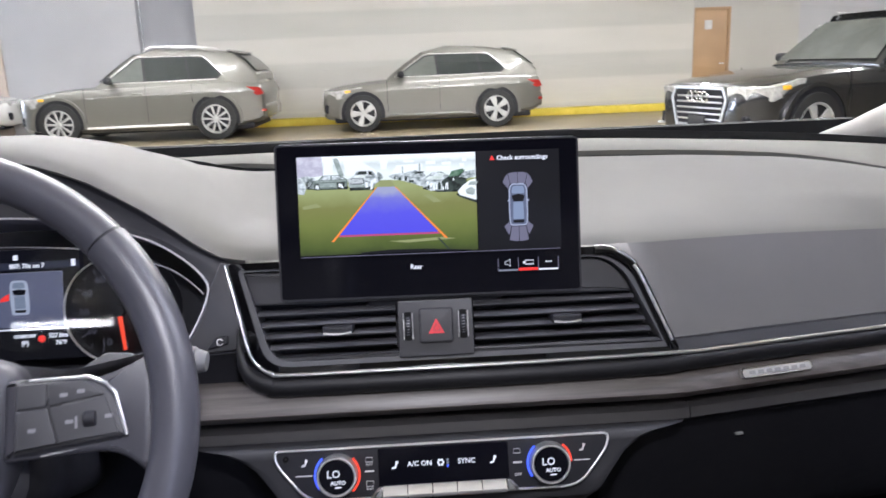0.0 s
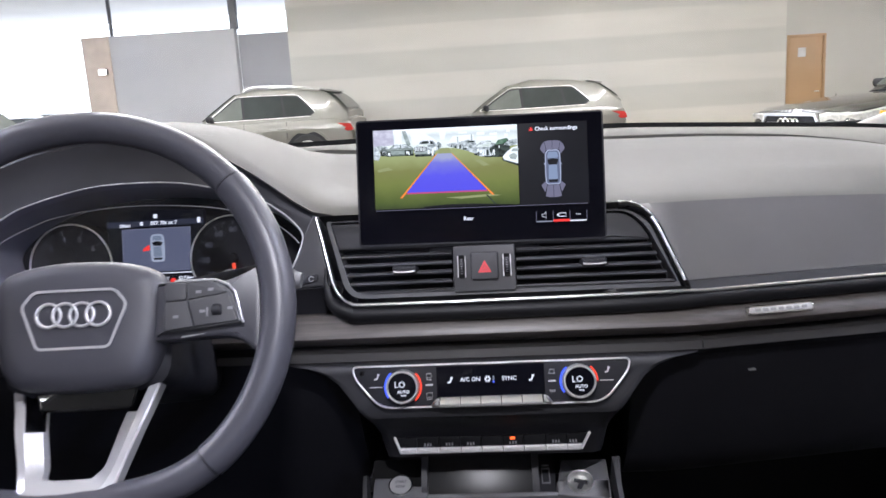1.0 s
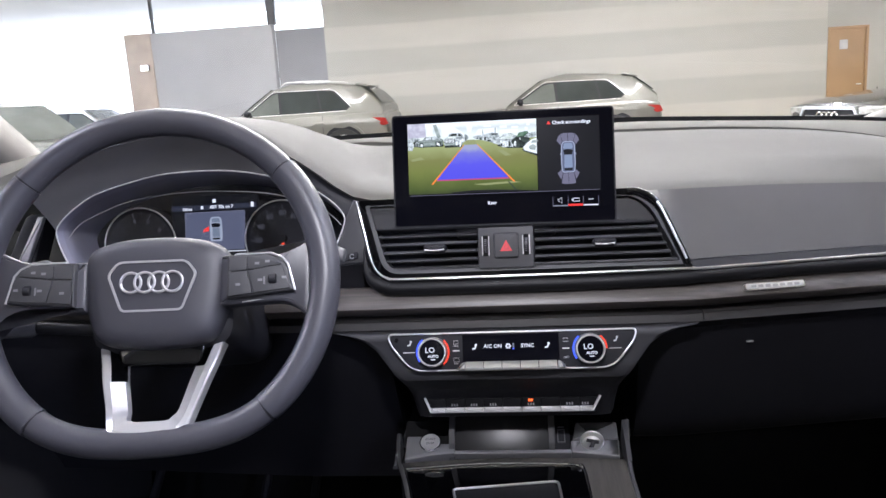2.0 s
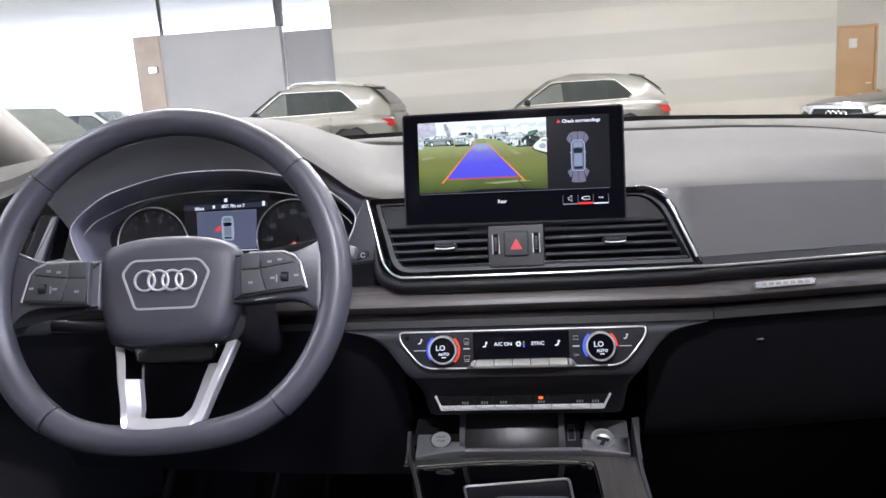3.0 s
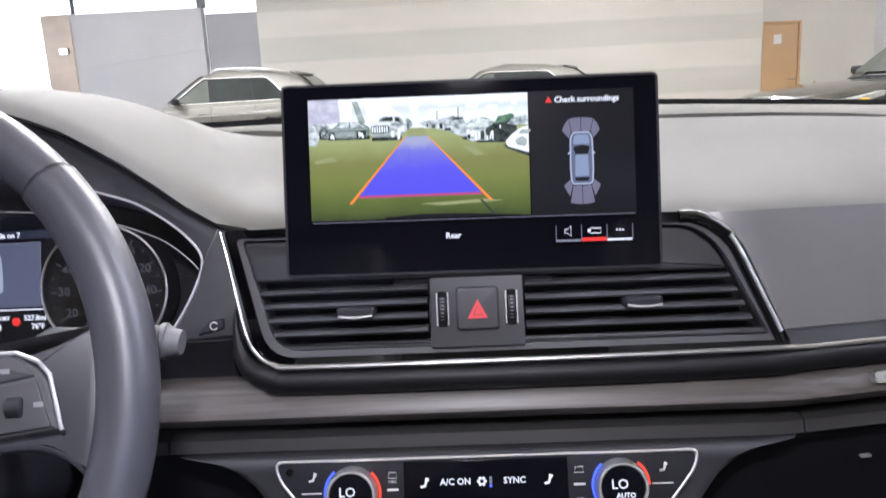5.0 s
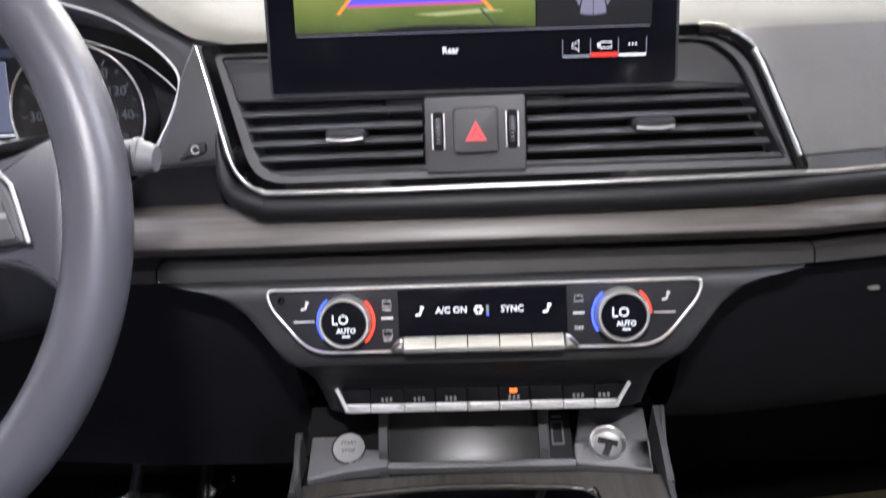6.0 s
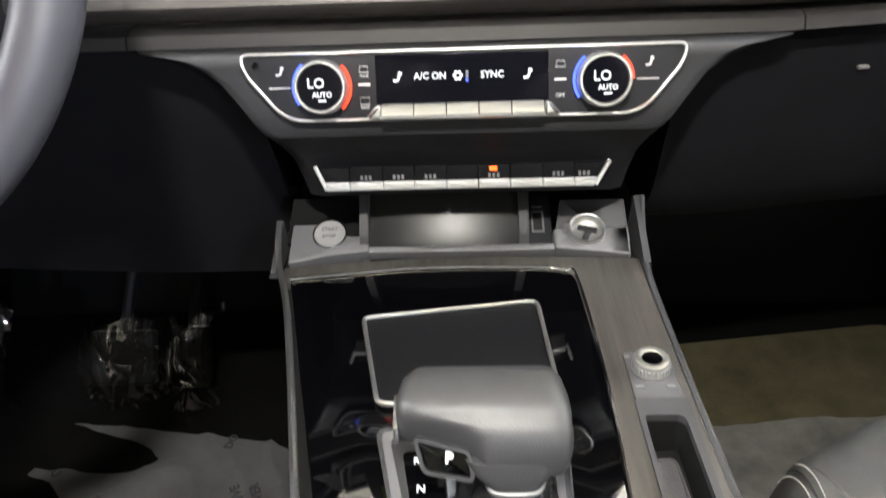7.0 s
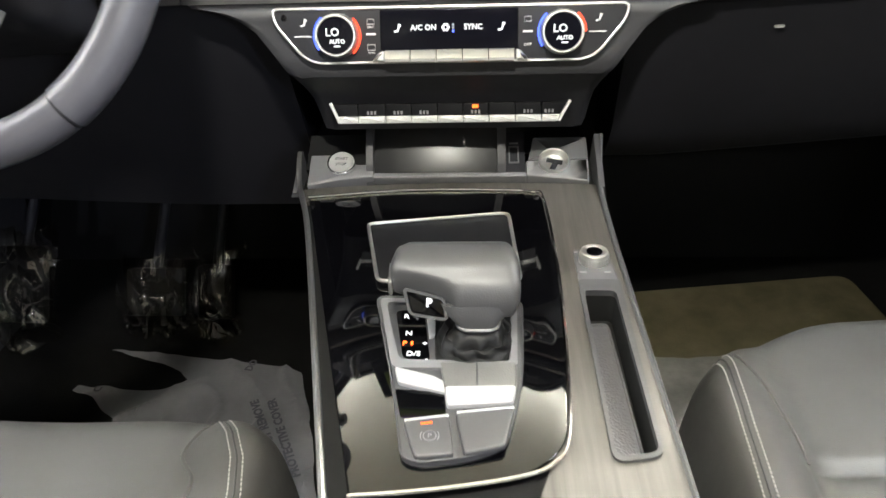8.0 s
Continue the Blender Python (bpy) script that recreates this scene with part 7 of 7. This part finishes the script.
    part("backrest", block(0.46, 0.12, 0.62, pose(xc, yb - 0.06, 1.0, 14), 0.05, seg=4), M_LEATHER, s)
    part("headrest", block(0.26, 0.09, 0.18, pose(xc, yb - 0.18, 1.42, 10), 0.04, seg=4), M_LEATHER, s)
    part("base", block(0.40, 0.40, 0.16, pose(xc, reach(0) - 0.27, 0.50), 0.02), M_BLACK, s)
    return s


seat("passenger_chair", 0.424, "grey leather passenger seat with pale stitched seams", [(0, 0.650), (0.05, 0.643), (0.08, 0.633), (0.118, 0.613), (0.15, 0.590), (0.17, 0.571), (0.194, 0.543), (0.222, 0.510), (0.24, 0.486)], [(0.184, 0.545), (0.1865, 0.525), (0.191, 0.48), (0.195, 0.43), (0.199, 0.36), (0.203, 0.24)], -0.004, 0.232)
seat("driver_chair", -0.352, "grey leather driver seat with pale stitched seams", [(0, 0.506), (0.12, 0.504), (0.15, 0.496), (0.18, 0.478), (0.20, 0.462), (0.222, 0.438), (0.24, 0.41)], [(0.146, 0.490), (0.156, 0.465), (0.176, 0.432), (0.190, 0.400), (0.198, 0.365), (0.203, 0.30), (0.204, 0.15)], 0.002)

# ---- floor, pedals and covers ----
mat1 = part("floor_mat", prism(rounded([(0.19, 0.62), (0.19, 1.036), (0.645, 1.097), (0.70, 0.62)], 0.03), 0.4205, 0.432, FLAT, 0.004), M_CARPET)
tagged(mat1, "olive-grey carpet mat in the passenger footwell", "floor mat")


def crumpled(name, corners, z, n, amp, mat, label, seed, category):
    """A thin sheet with soft creases, laid over the floor."""
    rows, bm = [], bmesh.new()
    a, b, c, d = [Vector((*p, 0)) for p in corners]
    for i in range(n + 1):
        r_ = []
        for j in range(n + 1):
            u, v = i / n, j / n
            p = a.lerp(b, u).lerp(d.lerp(c, u), v)
            h = noise.noise(Vector((p.x * 9 + seed, p.y * 9, 0.3))) * amp + abs(noise.noise(Vector((p.x * 25, p.y * 25 + seed, 1)))) * amp * 0.5
            e = 0.008 * noise.noise(Vector((p.x * 12, p.y * 12, seed)))
            r_.append(bm.verts.new((p.x + e, p.y + e, z + max(0.0005, h + amp * 0.6))))
        rows.append(r_)
    for p, q in zip(rows, rows[1:]):
        for j in range(n):
            bm.faces.new((p[j], p[j + 1], q[j + 1], q[j]))
    g = bmesh.ops.extrude_face_region(bm, geom=bm.faces[:])
    bmesh.ops.translate(bm, vec=(0, 0, -0.0006), verts=[v for v in g["geom"] if isinstance(v, bmesh.types.BMVert)])
    ob = part(name, bm, mat, None, "", 60)
    return tagged(ob, label, category)


crumpled("floor_cover", [(0.20, 0.52), (0.66, 0.52), (0.66, 0.895), (0.20, 0.862)], 0.4335, 36, 0.008, blotched("grey_cover_film", (0.10, 0.10, 0.095), (0.24, 0.235, 0.22), 16, 0.45, 0.4, 40), "grey blotchy protective film over the passenger carpet", 3, "floor cover")
cover = thing("protective_sheet", "white printed protective sheet on the driver floor", "floor cover")
SHEET = [(-0.552, 0.895), (-0.43, 0.886), (-0.34, 0.872), (-0.261, 0.860), (-0.244, 0.849), (-0.220, 0.778), (-0.196, 0.694), (-0.172, 0.60), (-0.165, 0.47), (-0.33, 0.46), (-0.455, 0.62), (-0.488, 0.747), (-0.535, 0.790), (-0.575, 0.806), (-0.572, 0.817),
         (-0.50, 0.812), (-0.445, 0.810), (-0.418, 0.822), (-0.412, 0.836), (-0.428, 0.852), (-0.47, 0.866), (-0.51, 0.880)]
bm = bmesh.new()
bm.faces.new([bm.verts.new((x, y, 0)) for x, y in SHEET])
bmesh.ops.triangulate(bm, faces=bm.faces[:])
for cuts in (3, 2, 2):
    bmesh.ops.subdivide_edges(bm, edges=[e for e in bm.edges if e.calc_length() > 0.012], cuts=cuts, use_grid_fill=True)
    bmesh.ops.triangulate(bm, faces=bm.faces[:])
for v in bm.verts:
    x, y = v.co.x, v.co.y
    fold = abs(noise.noise(Vector((x * 16 + 4, y * 11, 0.7))))
    v.co.z = 0.4225 + 0.006 * (0.5 + 0.5 * noise.noise(Vector((x * 9, y * 9, 0.3)))) + 0.006 * (1 - min(1.0, fold * 5))
    v.co.x += 0.004 * noise.noise(Vector((x * 30, y * 30, 2)))
    v.co.y += 0.004 * noise.noise(Vector((x * 30, y * 30, 7)))
part("sheet", bm, M_PAPER, cover, "white creased plastic sheet", 70)
for w, x, y, sz, a in (("MUST REMOVE", -0.270, 0.730, 0.0165, 117), ("PROTECTIVE COVER", -0.239, 0.712, 0.0165, 115), ("DO", -0.318, 0.853, 0.016, 80), ("C", -0.530, 0.800, 0.016, 80)):
    part("print", lettering(w, sz, pose(x, y, 0.4355, 0, 0, a), bold=0.0006), M_INK, cover)
for nm, x, w, h, z, lab in (("brake_pedal", -0.480, 0.090, 0.075, 0.505, "wide black brake pedal wrapped in clear film"), ("accelerator_pedal", -0.385, 0.055, 0.085, 0.505, "black accelerator pedal wrapped in clear film"), ("foot_rest", -0.690, 0.080, 0.12, 0.52, "black foot rest wrapped in clear film")):
    pd = thing(nm, lab, "pedal")
    part("pad", block(w, 0.018, h, pose(x, 0.945, z, -32), 0.005), M_WELL, pd)
    part("arm", tube([(x, 0.957, z + 0.02), (x, 1.05, z + 0.10), (x, 1.12, z + 0.25)], 0.008), M_BLACK, pd)
    bm = bmesh.new()
    base = []
    for i in range(45):
        line = []
        for j in range(35):
            u, v = (j / 34 - 0.5) * w * 1.35, (i / 44 - 0.5) * h * 1.35
            q = Vector((u * 44 + v * 22 + x * 50, v * 6 - u * 7, x * 9))
            fold = 1 - 2 * abs(noise.noise(q)) + 0.4 * (1 - 2 * abs(noise.noise(q * 2.1 + Vector((5, 1, 2)))))
            ragged = 0.020 * noise.noise(Vector((u * 26, v * 26, x * 7)))
            bulge = 0.020 * (2 * u / (w * 1.35)) ** 2 + 0.012 * (2 * v / (h * 1.35)) ** 2
            line.append(bm.verts.new((x + u + ragged, 0.926 - 0.013 * fold + 0.55 * v + bulge, z + v + ragged * 0.7)))
        base.append(line)
    for p, q in zip(base, base[1:]):
        for j in range(34):
            bm.faces.new((p[j], p[j + 1], q[j + 1], q[j]))
    part("film_wrap", bm, M_FILM, pd, "crumpled clear film", 50)

# ---- parked cars ----


def wheel_parts(car, x, y, r, side, spokes):
    m = Matrix.Translation((x, y, r)) @ Matrix.Rotation(radians(-90 * side), 4, "X")
    w = part("wheel", turned([(r * 0.66, -0.11), (r * 0.97, -0.10), (r, -0.06), (r, 0.07), (r * 0.97, 0.10), (r * 0.70, 0.112), (r * 0.68, 0.10), (r * 0.66, -0.11)], m, 40, caps=False), M_RUBBER, car, "black tyre with alloy rim")
    rim = turned([(r * 0.69, 0.108), (r * 0.66, 0.112), (r * 0.62, 0.09), (r * 0.60, 0.0)], m, 40, caps=False)
    for i in range(spokes):
        a = 2 * math.pi * i / spokes
        mm = m @ Matrix.Rotation(a, 4, "Z")
        if spokes > 6:
            prism([(0.03, -0.012), (r * 0.63, -0.035), (r * 0.63, 0.012), (0.03, 0.016)], 0.05, 0.098, mm, 0.006, rim)
        else:
            prism([(0.03, -0.03), (r * 0.64, -0.065), (r * 0.64, 0.065), (0.03, 0.03)], 0.05, 0.10, mm, 0.01, rim)
    turned([(0.05, 0.06), (0.05, 0.095), (0.035, 0.105), (0, 0.106)], m, 16, rim)
    part("rim", rim, M_ALLOY, w, "silver alloy rim")
    part("brake_disc", turned([(r * 0.64, -0.02), (r * 0.64, 0.0), (0, 0.0)], m, 24), M_BLACK, w)


def parked_car(name, label, paint, m, L=4.66, W=1.89, H=1.64, wb=2.82, spokes=10, cab=0.0, sedan=False):
    """A car about its middle on the ground, its nose along local +x."""
    car = thing(name, label, "car", m, "cars parked in the garage")
    h, fx, rx_ = L / 2, wb / 2 + 0.06, -wb / 2 + 0.06
    belt, hood, hw = H * 0.625, H * 0.60, W / 2
    stations = [(-h, 0.48, H * 0.50, 0.80), (-h + 0.04, 0.36, H * 0.585, 0.90), (-h + 0.14, 0.30, belt * 1.0, 0.955), (-h + 0.5, 0.24, belt * 1.005, 0.985), (rx_, 0.22, belt, 1.0), (-0.6, 0.20, belt * 0.985, 0.985), (0.3, 0.20, belt * 0.965, 0.98), (0.95, 0.20, belt * 0.955, 0.985),
                (fx - 0.1, 0.21, hood * 0.97, 0.99), (fx + 0.25, 0.22, hood * 0.93, 0.98), (h - 0.28, 0.23, hood * 0.89, 0.94), (h - 0.10, 0.25, hood * 0.85, 0.86), (h - 0.02, 0.28, hood * 0.77, 0.76), (h, 0.34, hood * 0.66, 0.70)]
    secs = []
    for x, zl, zs, k in stations:
        w = hw * k
        half = [(0.0, zl), (w * 0.86, zl), (w * 0.965, zl + 0.07), (w * 0.985, zl + (zs - zl) * 0.30), (w * 0.972, zl + (zs - zl) * 0.50), (w * 1.0, zl + (zs - zl) * 0.74), (w * 0.985, zl + (zs - zl) * 0.86), (w * 0.94, zl + (zs - zl) * 0.965), (w * 0.87, zs), (w * 0.55, zs + 0.02), (0.0, zs + 0.03)]
        secs.append([Vector((x, y, z)) for y, z in half] + [Vector((x, -y, z)) for y, z in reversed(half[1:-1])])
    part("body", loft(secs), paint, car, "", 32)
    # greenhouse: its sides lie in one leaning plane
    yb, yr = hw * 0.90, hw * 0.70
    zr0 = H - 0.05

    def y_at(z):
        return yb + (yr - yb) * (z - belt) / (zr0 - belt)

    g0, g1, g2, g3 = 1.0 + cab, 0.14 + cab, -h * 0.50, -h + 0.10
    if sedan:
        g2, g3 = -h * 0.42, -h * 0.80
    roofline = [(g0, belt + 0.005), (0.66 + cab, belt + (H - belt) * 0.42), (g1 + 0.14, H - 0.10), (g1 - 0.15, H - 0.035), (-0.3, H), (g2, H - 0.042), (-h + 0.55 if not sedan else g2 - 0.25, H - 0.125 if not sedan else H - 0.2), (-h + 0.32 if not sedan else g3 + 0.16, H - 0.285 if not sedan else belt + 0.10), (-h + 0.10 if not sedan else g3 - 0.02, belt + 0.12)]
    secs = []
    for x, zr in roofline:
        zs = max(belt - 0.03, zr - 0.07)
        ys, y0 = y_at(zs), y_at(belt - 0.06)
        half = [(0, belt - 0.08), (y0, belt - 0.06), (ys, zs), (ys - 0.05, zr - 0.018), (ys * 0.6, zr), (0, zr + 0.006)]
        secs.append([Vector((x, y, z)) for y, z in half] + [Vector((x, -y, z)) for y, z in reversed(half[1:-1])])
    part("roof", loft(secs), paint, car, "", 30)

    def side_plane(s):
        def f(x, z, d):
            return Vector((x, s * (y_at(z) + d), z))
        return f

    for s in (1, -1):
        f = side_plane(s)
        zt = H - 0.185
        outs = [[(0.78 + cab, belt + 0.05), (0.26 + cab, zt - 0.025), (-0.06, zt + 0.004), (-0.10, belt + 0.045)], [(-0.15, belt + 0.045), (-0.11, zt + 0.006), (-0.86, zt - 0.004), (-0.94, belt + 0.06)]]
        q = h - 0.26
        if not sedan:
            outs.append([(-0.985, belt + 0.062), (-0.90, zt - 0.006), (-q * 0.58, zt - 0.03), (-q * 0.735, belt + 0.12), (-q * 0.70, belt + 0.08)])
        full = [(0.84 + cab, belt + 0.035), (0.27 + cab, zt + 0.002), (-0.10, zt + 0.024), (-0.88, zt + 0.014), (outs[-1][2][0] - 0.03, outs[-1][2][1] + 0.02), (outs[-1][3][0] - 0.05, outs[-1][3][1] + 0.005), (outs[-1][-1][0] - 0.02, belt + 0.045)]
        part("window_surround", loft([[f(x, z, d) for x, z in rounded(full, 0.02, 3)] for d in (-0.01, 0.004)]), M_BLACK, car, "black window surround")
        for i, o in enumerate(outs):
            o2 = rounded(o, 0.03, 3)
            bm = loft([[f(x, z, d) for x, z in o2] for d in (-0.01, 0.006)])
            part("side_glass", bm, M_CARGLASSL if i == 0 else M_CARGLASS, car, "tinted side window")
        al = full[:6]
        part("window_line", tube([f(p[0], p[1] + 0.004, 0.003) for p in smooth_line([(*p, 0) for p in al], 3)], 0.005, sides=6), M_CARLINE, car)
        part("belt_line", tube([f(0.84 + cab, belt + 0.03, 0.004), f(-0.5, belt + 0.036, 0.004), f(outs[-1][-1][0] - 0.02, belt + 0.048, 0.004)], 0.005, sides=6), M_CARLINE, car)
        if not sedan and H > 1.7:
            part("roof_bar", tube(smooth_line([(g1 - 0.02, s * (yr - 0.05), H - 0.06), (g1 - 0.15, s * (yr - 0.05), H + 0.012), (-0.4, s * (yr - 0.05), H + 0.022), (g2 + 0.1, s * (yr - 0.05), H + 0.005), (g2 - 0.04, s * (yr - 0.05), H - 0.05)], 4), 0.009, sides=8), M_CARLINE, car, "slim roof bar")
        mi = part("door_mirror", block(0.12, 0.2, 0.12, pose(0.72 + cab, s * (hw + 0.02), belt + 0.085), 0.045, seg=3), M_BLACK, car, "black door mirror")
        part("mirror_foot", block(0.06, 0.16, 0.03, pose(0.70 + cab, s * (hw - 0.07), belt + 0.03), 0.01), M_BLACK, mi)
        r = 0.372 * (H / 1.64)
        for x in (fx, rx_):
            ar = [(x + (r + 0.065) * math.cos(a), r + (r + 0.065) * math.sin(a)) for a in np.linspace(-0.25, math.pi + 0.25, 24)]
            bm = loft([[Vector((px, s * (hw * k), pz)) for px, pz in ar] for k in (0.8, 0.991)])
            part("wheel_arch", bm, M_BLACK, car)
            ao = [(x + (r + 0.11) * math.cos(a), r + (r + 0.11) * math.sin(a)) for a in np.linspace(-0.2, math.pi + 0.2, 24)]
            ai = [(x + (r + 0.062) * math.cos(a), r + (r + 0.062) * math.sin(a)) for a in np.linspace(math.pi + 0.2, -0.2, 24)]
            o = ao + ai
            part("arch_trim", loft([[Vector((px, s * hw * k, pz)) for px, pz in o] for k in (0.95, 1.012)]), paint, car)
            wheel_parts(car, x, s * (hw - 0.092), r, s, spokes)
        part("sill", tube([(fx - r - 0.12, s * hw * 0.985, 0.30), (rx_ + r + 0.12, s * hw * 0.985, 0.31)], 0.03, sides=8, flat=0.8), M_CARLINE if spokes > 6 else paint, car, "bright sill strip")
        for x in (-0.14, fx - r - 0.12, -1.0):
            part("door_gap", tube([(x, s * (hw * 0.986), 0.38), (x, s * hw * 0.995, belt * 0.72), (x, s * hw * 0.955, belt * 0.97)], 0.005, sides=5), M_BLACK, car)
        for x in (0.02, -0.92):
            part("door_handle", block(0.2, 0.03, 0.03, pose(x, s * hw * 0.985, belt * 0.84), 0.01), paint, car)
        part("shoulder_crease", tube([(h - 0.5, s * hw * 0.955, hood * 0.80), (0.5, s * hw * 0.984, belt * 0.80), (-h + 0.4, s * hw * 0.985, belt * 0.82)], 0.008, sides=6), paint, car)
        tl = [(-h + 0.34, belt * 0.90), (-h + 0.05, belt * 0.88), (-h - 0.005, belt * 0.76), (-h + 0.12, belt * 0.74)]
        part("tail_light", loft([[Vector((x, s * y, z)) for x, z in rounded(tl, 0.03, 3)] for y in (hw * 0.62, hw * 0.955)]), M_TAIL, car, "red tail light")
        part("rear_reflector", block(0.10, 0.30, 0.05, pose(-h + 0.03, s * hw * 0.74, 0.52), 0.015), M_TAIL, car)
        hl = [(h - 0.05, hood * 0.83), (h - 0.56, hood * 0.915), (h - 0.52, hood * 0.80), (h - 0.08, hood * 0.67)]
        part("headlight", loft([[Vector((x - 0.10 * k, s * y, z)) for x, z in rounded(hl, 0.02, 3)] for y, k in ((hw * 0.52, -0.6), (hw * 0.80, -0.2), (hw * 0.955, 2.3))]), M_HEADLAMP, car, "clear headlight")
        part("marker", block(0.12, 0.03, 0.05, pose(h - 0.5, s * hw * 0.955, hood * 0.82), 0.01), M_AMBER, car, "amber side marker")
        part("intake_trim", block(0.03, 0.40, 0.028, pose(h - 0.065, s * hw * 0.66, 0.385, 0, 0, -s * 18), 0.008), M_SATIN, car, "bright trim under the intake")
        part("lower_intake", block(0.10, 0.36, 0.17, pose(h - 0.12, s * hw * 0.66, 0.46, 0, 0, -s * 18), 0.04, seg=3), M_BLACK, car)
    # windscreen and rear glass
    def across(x, z, k, d=0.0):
        return [Vector((x + d * 0.6, y, z + d)) for y in (-y_at(z) * k, -y_at(z) * k * 0.5, 0, y_at(z) * k * 0.5, y_at(z) * k)]
    part("windscreen", loft([across(0.96 + cab, belt + 0.045, 0.93, 0.012), across(0.66 + cab, belt + (H - belt) * 0.42, 0.93, 0.014), across(g1 + 0.15, H - 0.115, 0.92, 0.014)], False, False), M_CARGLASSL, car, "sloping windscreen", 60)
    if not sedan:
        part("rear_glass", loft([[p + Vector((-0.016, 0, 0.010)) for p in across(-h + 0.51, H - 0.148, 0.84)], [p + Vector((-0.016, 0, 0.010)) for p in across(-h + 0.32, H - 0.285, 0.86)], [p + Vector((-0.018, 0, 0.006)) for p in across(-h + 0.145, belt + 0.17, 0.86)]], False, False), M_CARGLASS, car, "rear window", 60)
        part("roof_spoiler", block(0.26, W * 0.60, 0.03, pose(-h + 0.56, 0, H - 0.112, 0, -13, 0), 0.012), paint, car)
    # grille and plates
    gr = rounded([(-0.46, hood * 0.84), (0.46, hood * 0.84), (0.54, hood * 0.70), (0.42, 0.36), (-0.42, 0.36), (-0.54, hood * 0.70)], 0.03, 3)
    GM = Matrix(((0, 0, 1, h - 0.05), (1, 0, 0, 0), (0, 1, 0, 0), (0, 0, 0, 1)))
    part("grille", prism(gr, 0, 0.055, GM), M_BLACK, car)
    part("grille_frame", band(gr, shrink(gr, 0.035), 0.02, 0.075, GM), M_SATIN, car, "silver grille frame")
    for i in range(6):
        z = 0.40 + i * (hood * 0.82 - 0.43) / 6
        part("grille_bar", block(0.02, 0.86, 0.022, pose(h + 0.008, 0, z), 0.006), M_SATIN, car)
    bm = bmesh.new()
    for i in range(4):
        tube([Vector((h + 0.03, y, z)) for y, z in circle(-0.135 + i * 0.09, hood * 0.72, 0.06, 20)], 0.010, True, 6, bm=bm)
    part("badge_rings", bm, M_CHROME, car)
    part("front_plate", block(0.02, 0.32, 0.15, pose(h + 0.03, 0, 0.44), 0.005), M_DARK, car)
    part("rear_bumper", block(0.12, W * 0.80, 0.26, pose(-h + 0.03, 0, 0.50), 0.05, seg=3), paint, car)
    part("underbody", block(L * 0.9, W * 0.86, 0.12, pose(0, 0, 0.24), 0.03), M_BLACK, car)
    return car


parked_car("grey_suv", "grey metallic mid-size suv parked along the wall", M_GREYPAINT, pose(-4.96, 15.75, 0, 0, 0, 180 - 1), 4.64, 1.93, 1.73, 2.93, 10, -0.2)
parked_car("compact_grey_suv", "grey metallic compact suv parked along the wall", M_GREYPAINT, pose(0.55, 15.95, 0, 0, 0, 180), 4.28, 1.85, 1.59, 2.60, 5, -0.12)
parked_car("black_suv", "black suv with a wide chrome grille parked nearby", M_BLACKPAINT, pose(6.09, 10.38, 0, 0, 0, 197), 4.95, 1.97, 1.74, 2.95, 5, -0.48)
parked_car("silver_sedan", "grey silver car parked near the bright gate", M_SILVERPAINT, pose(-7.0, 9.25, 0, 0, 0, -28), 4.8, 1.85, 1.60, 2.85, 10, sedan=True)
parked_car("dark_sedan", "dark car parked further off by the gate", M_BLACKPAINT, pose(-11.5, 14.2, 0, 0, 0, -10), 4.7, 1.83, 1.45, 2.8, 10, sedan=True)
parked_car("white_suv", "white suv standing behind the parked row", M_WHITEPAINT, pose(-10.9, 18.2, 0, 0, 0, 0), 4.6, 1.85, 1.6, 2.75, 5)
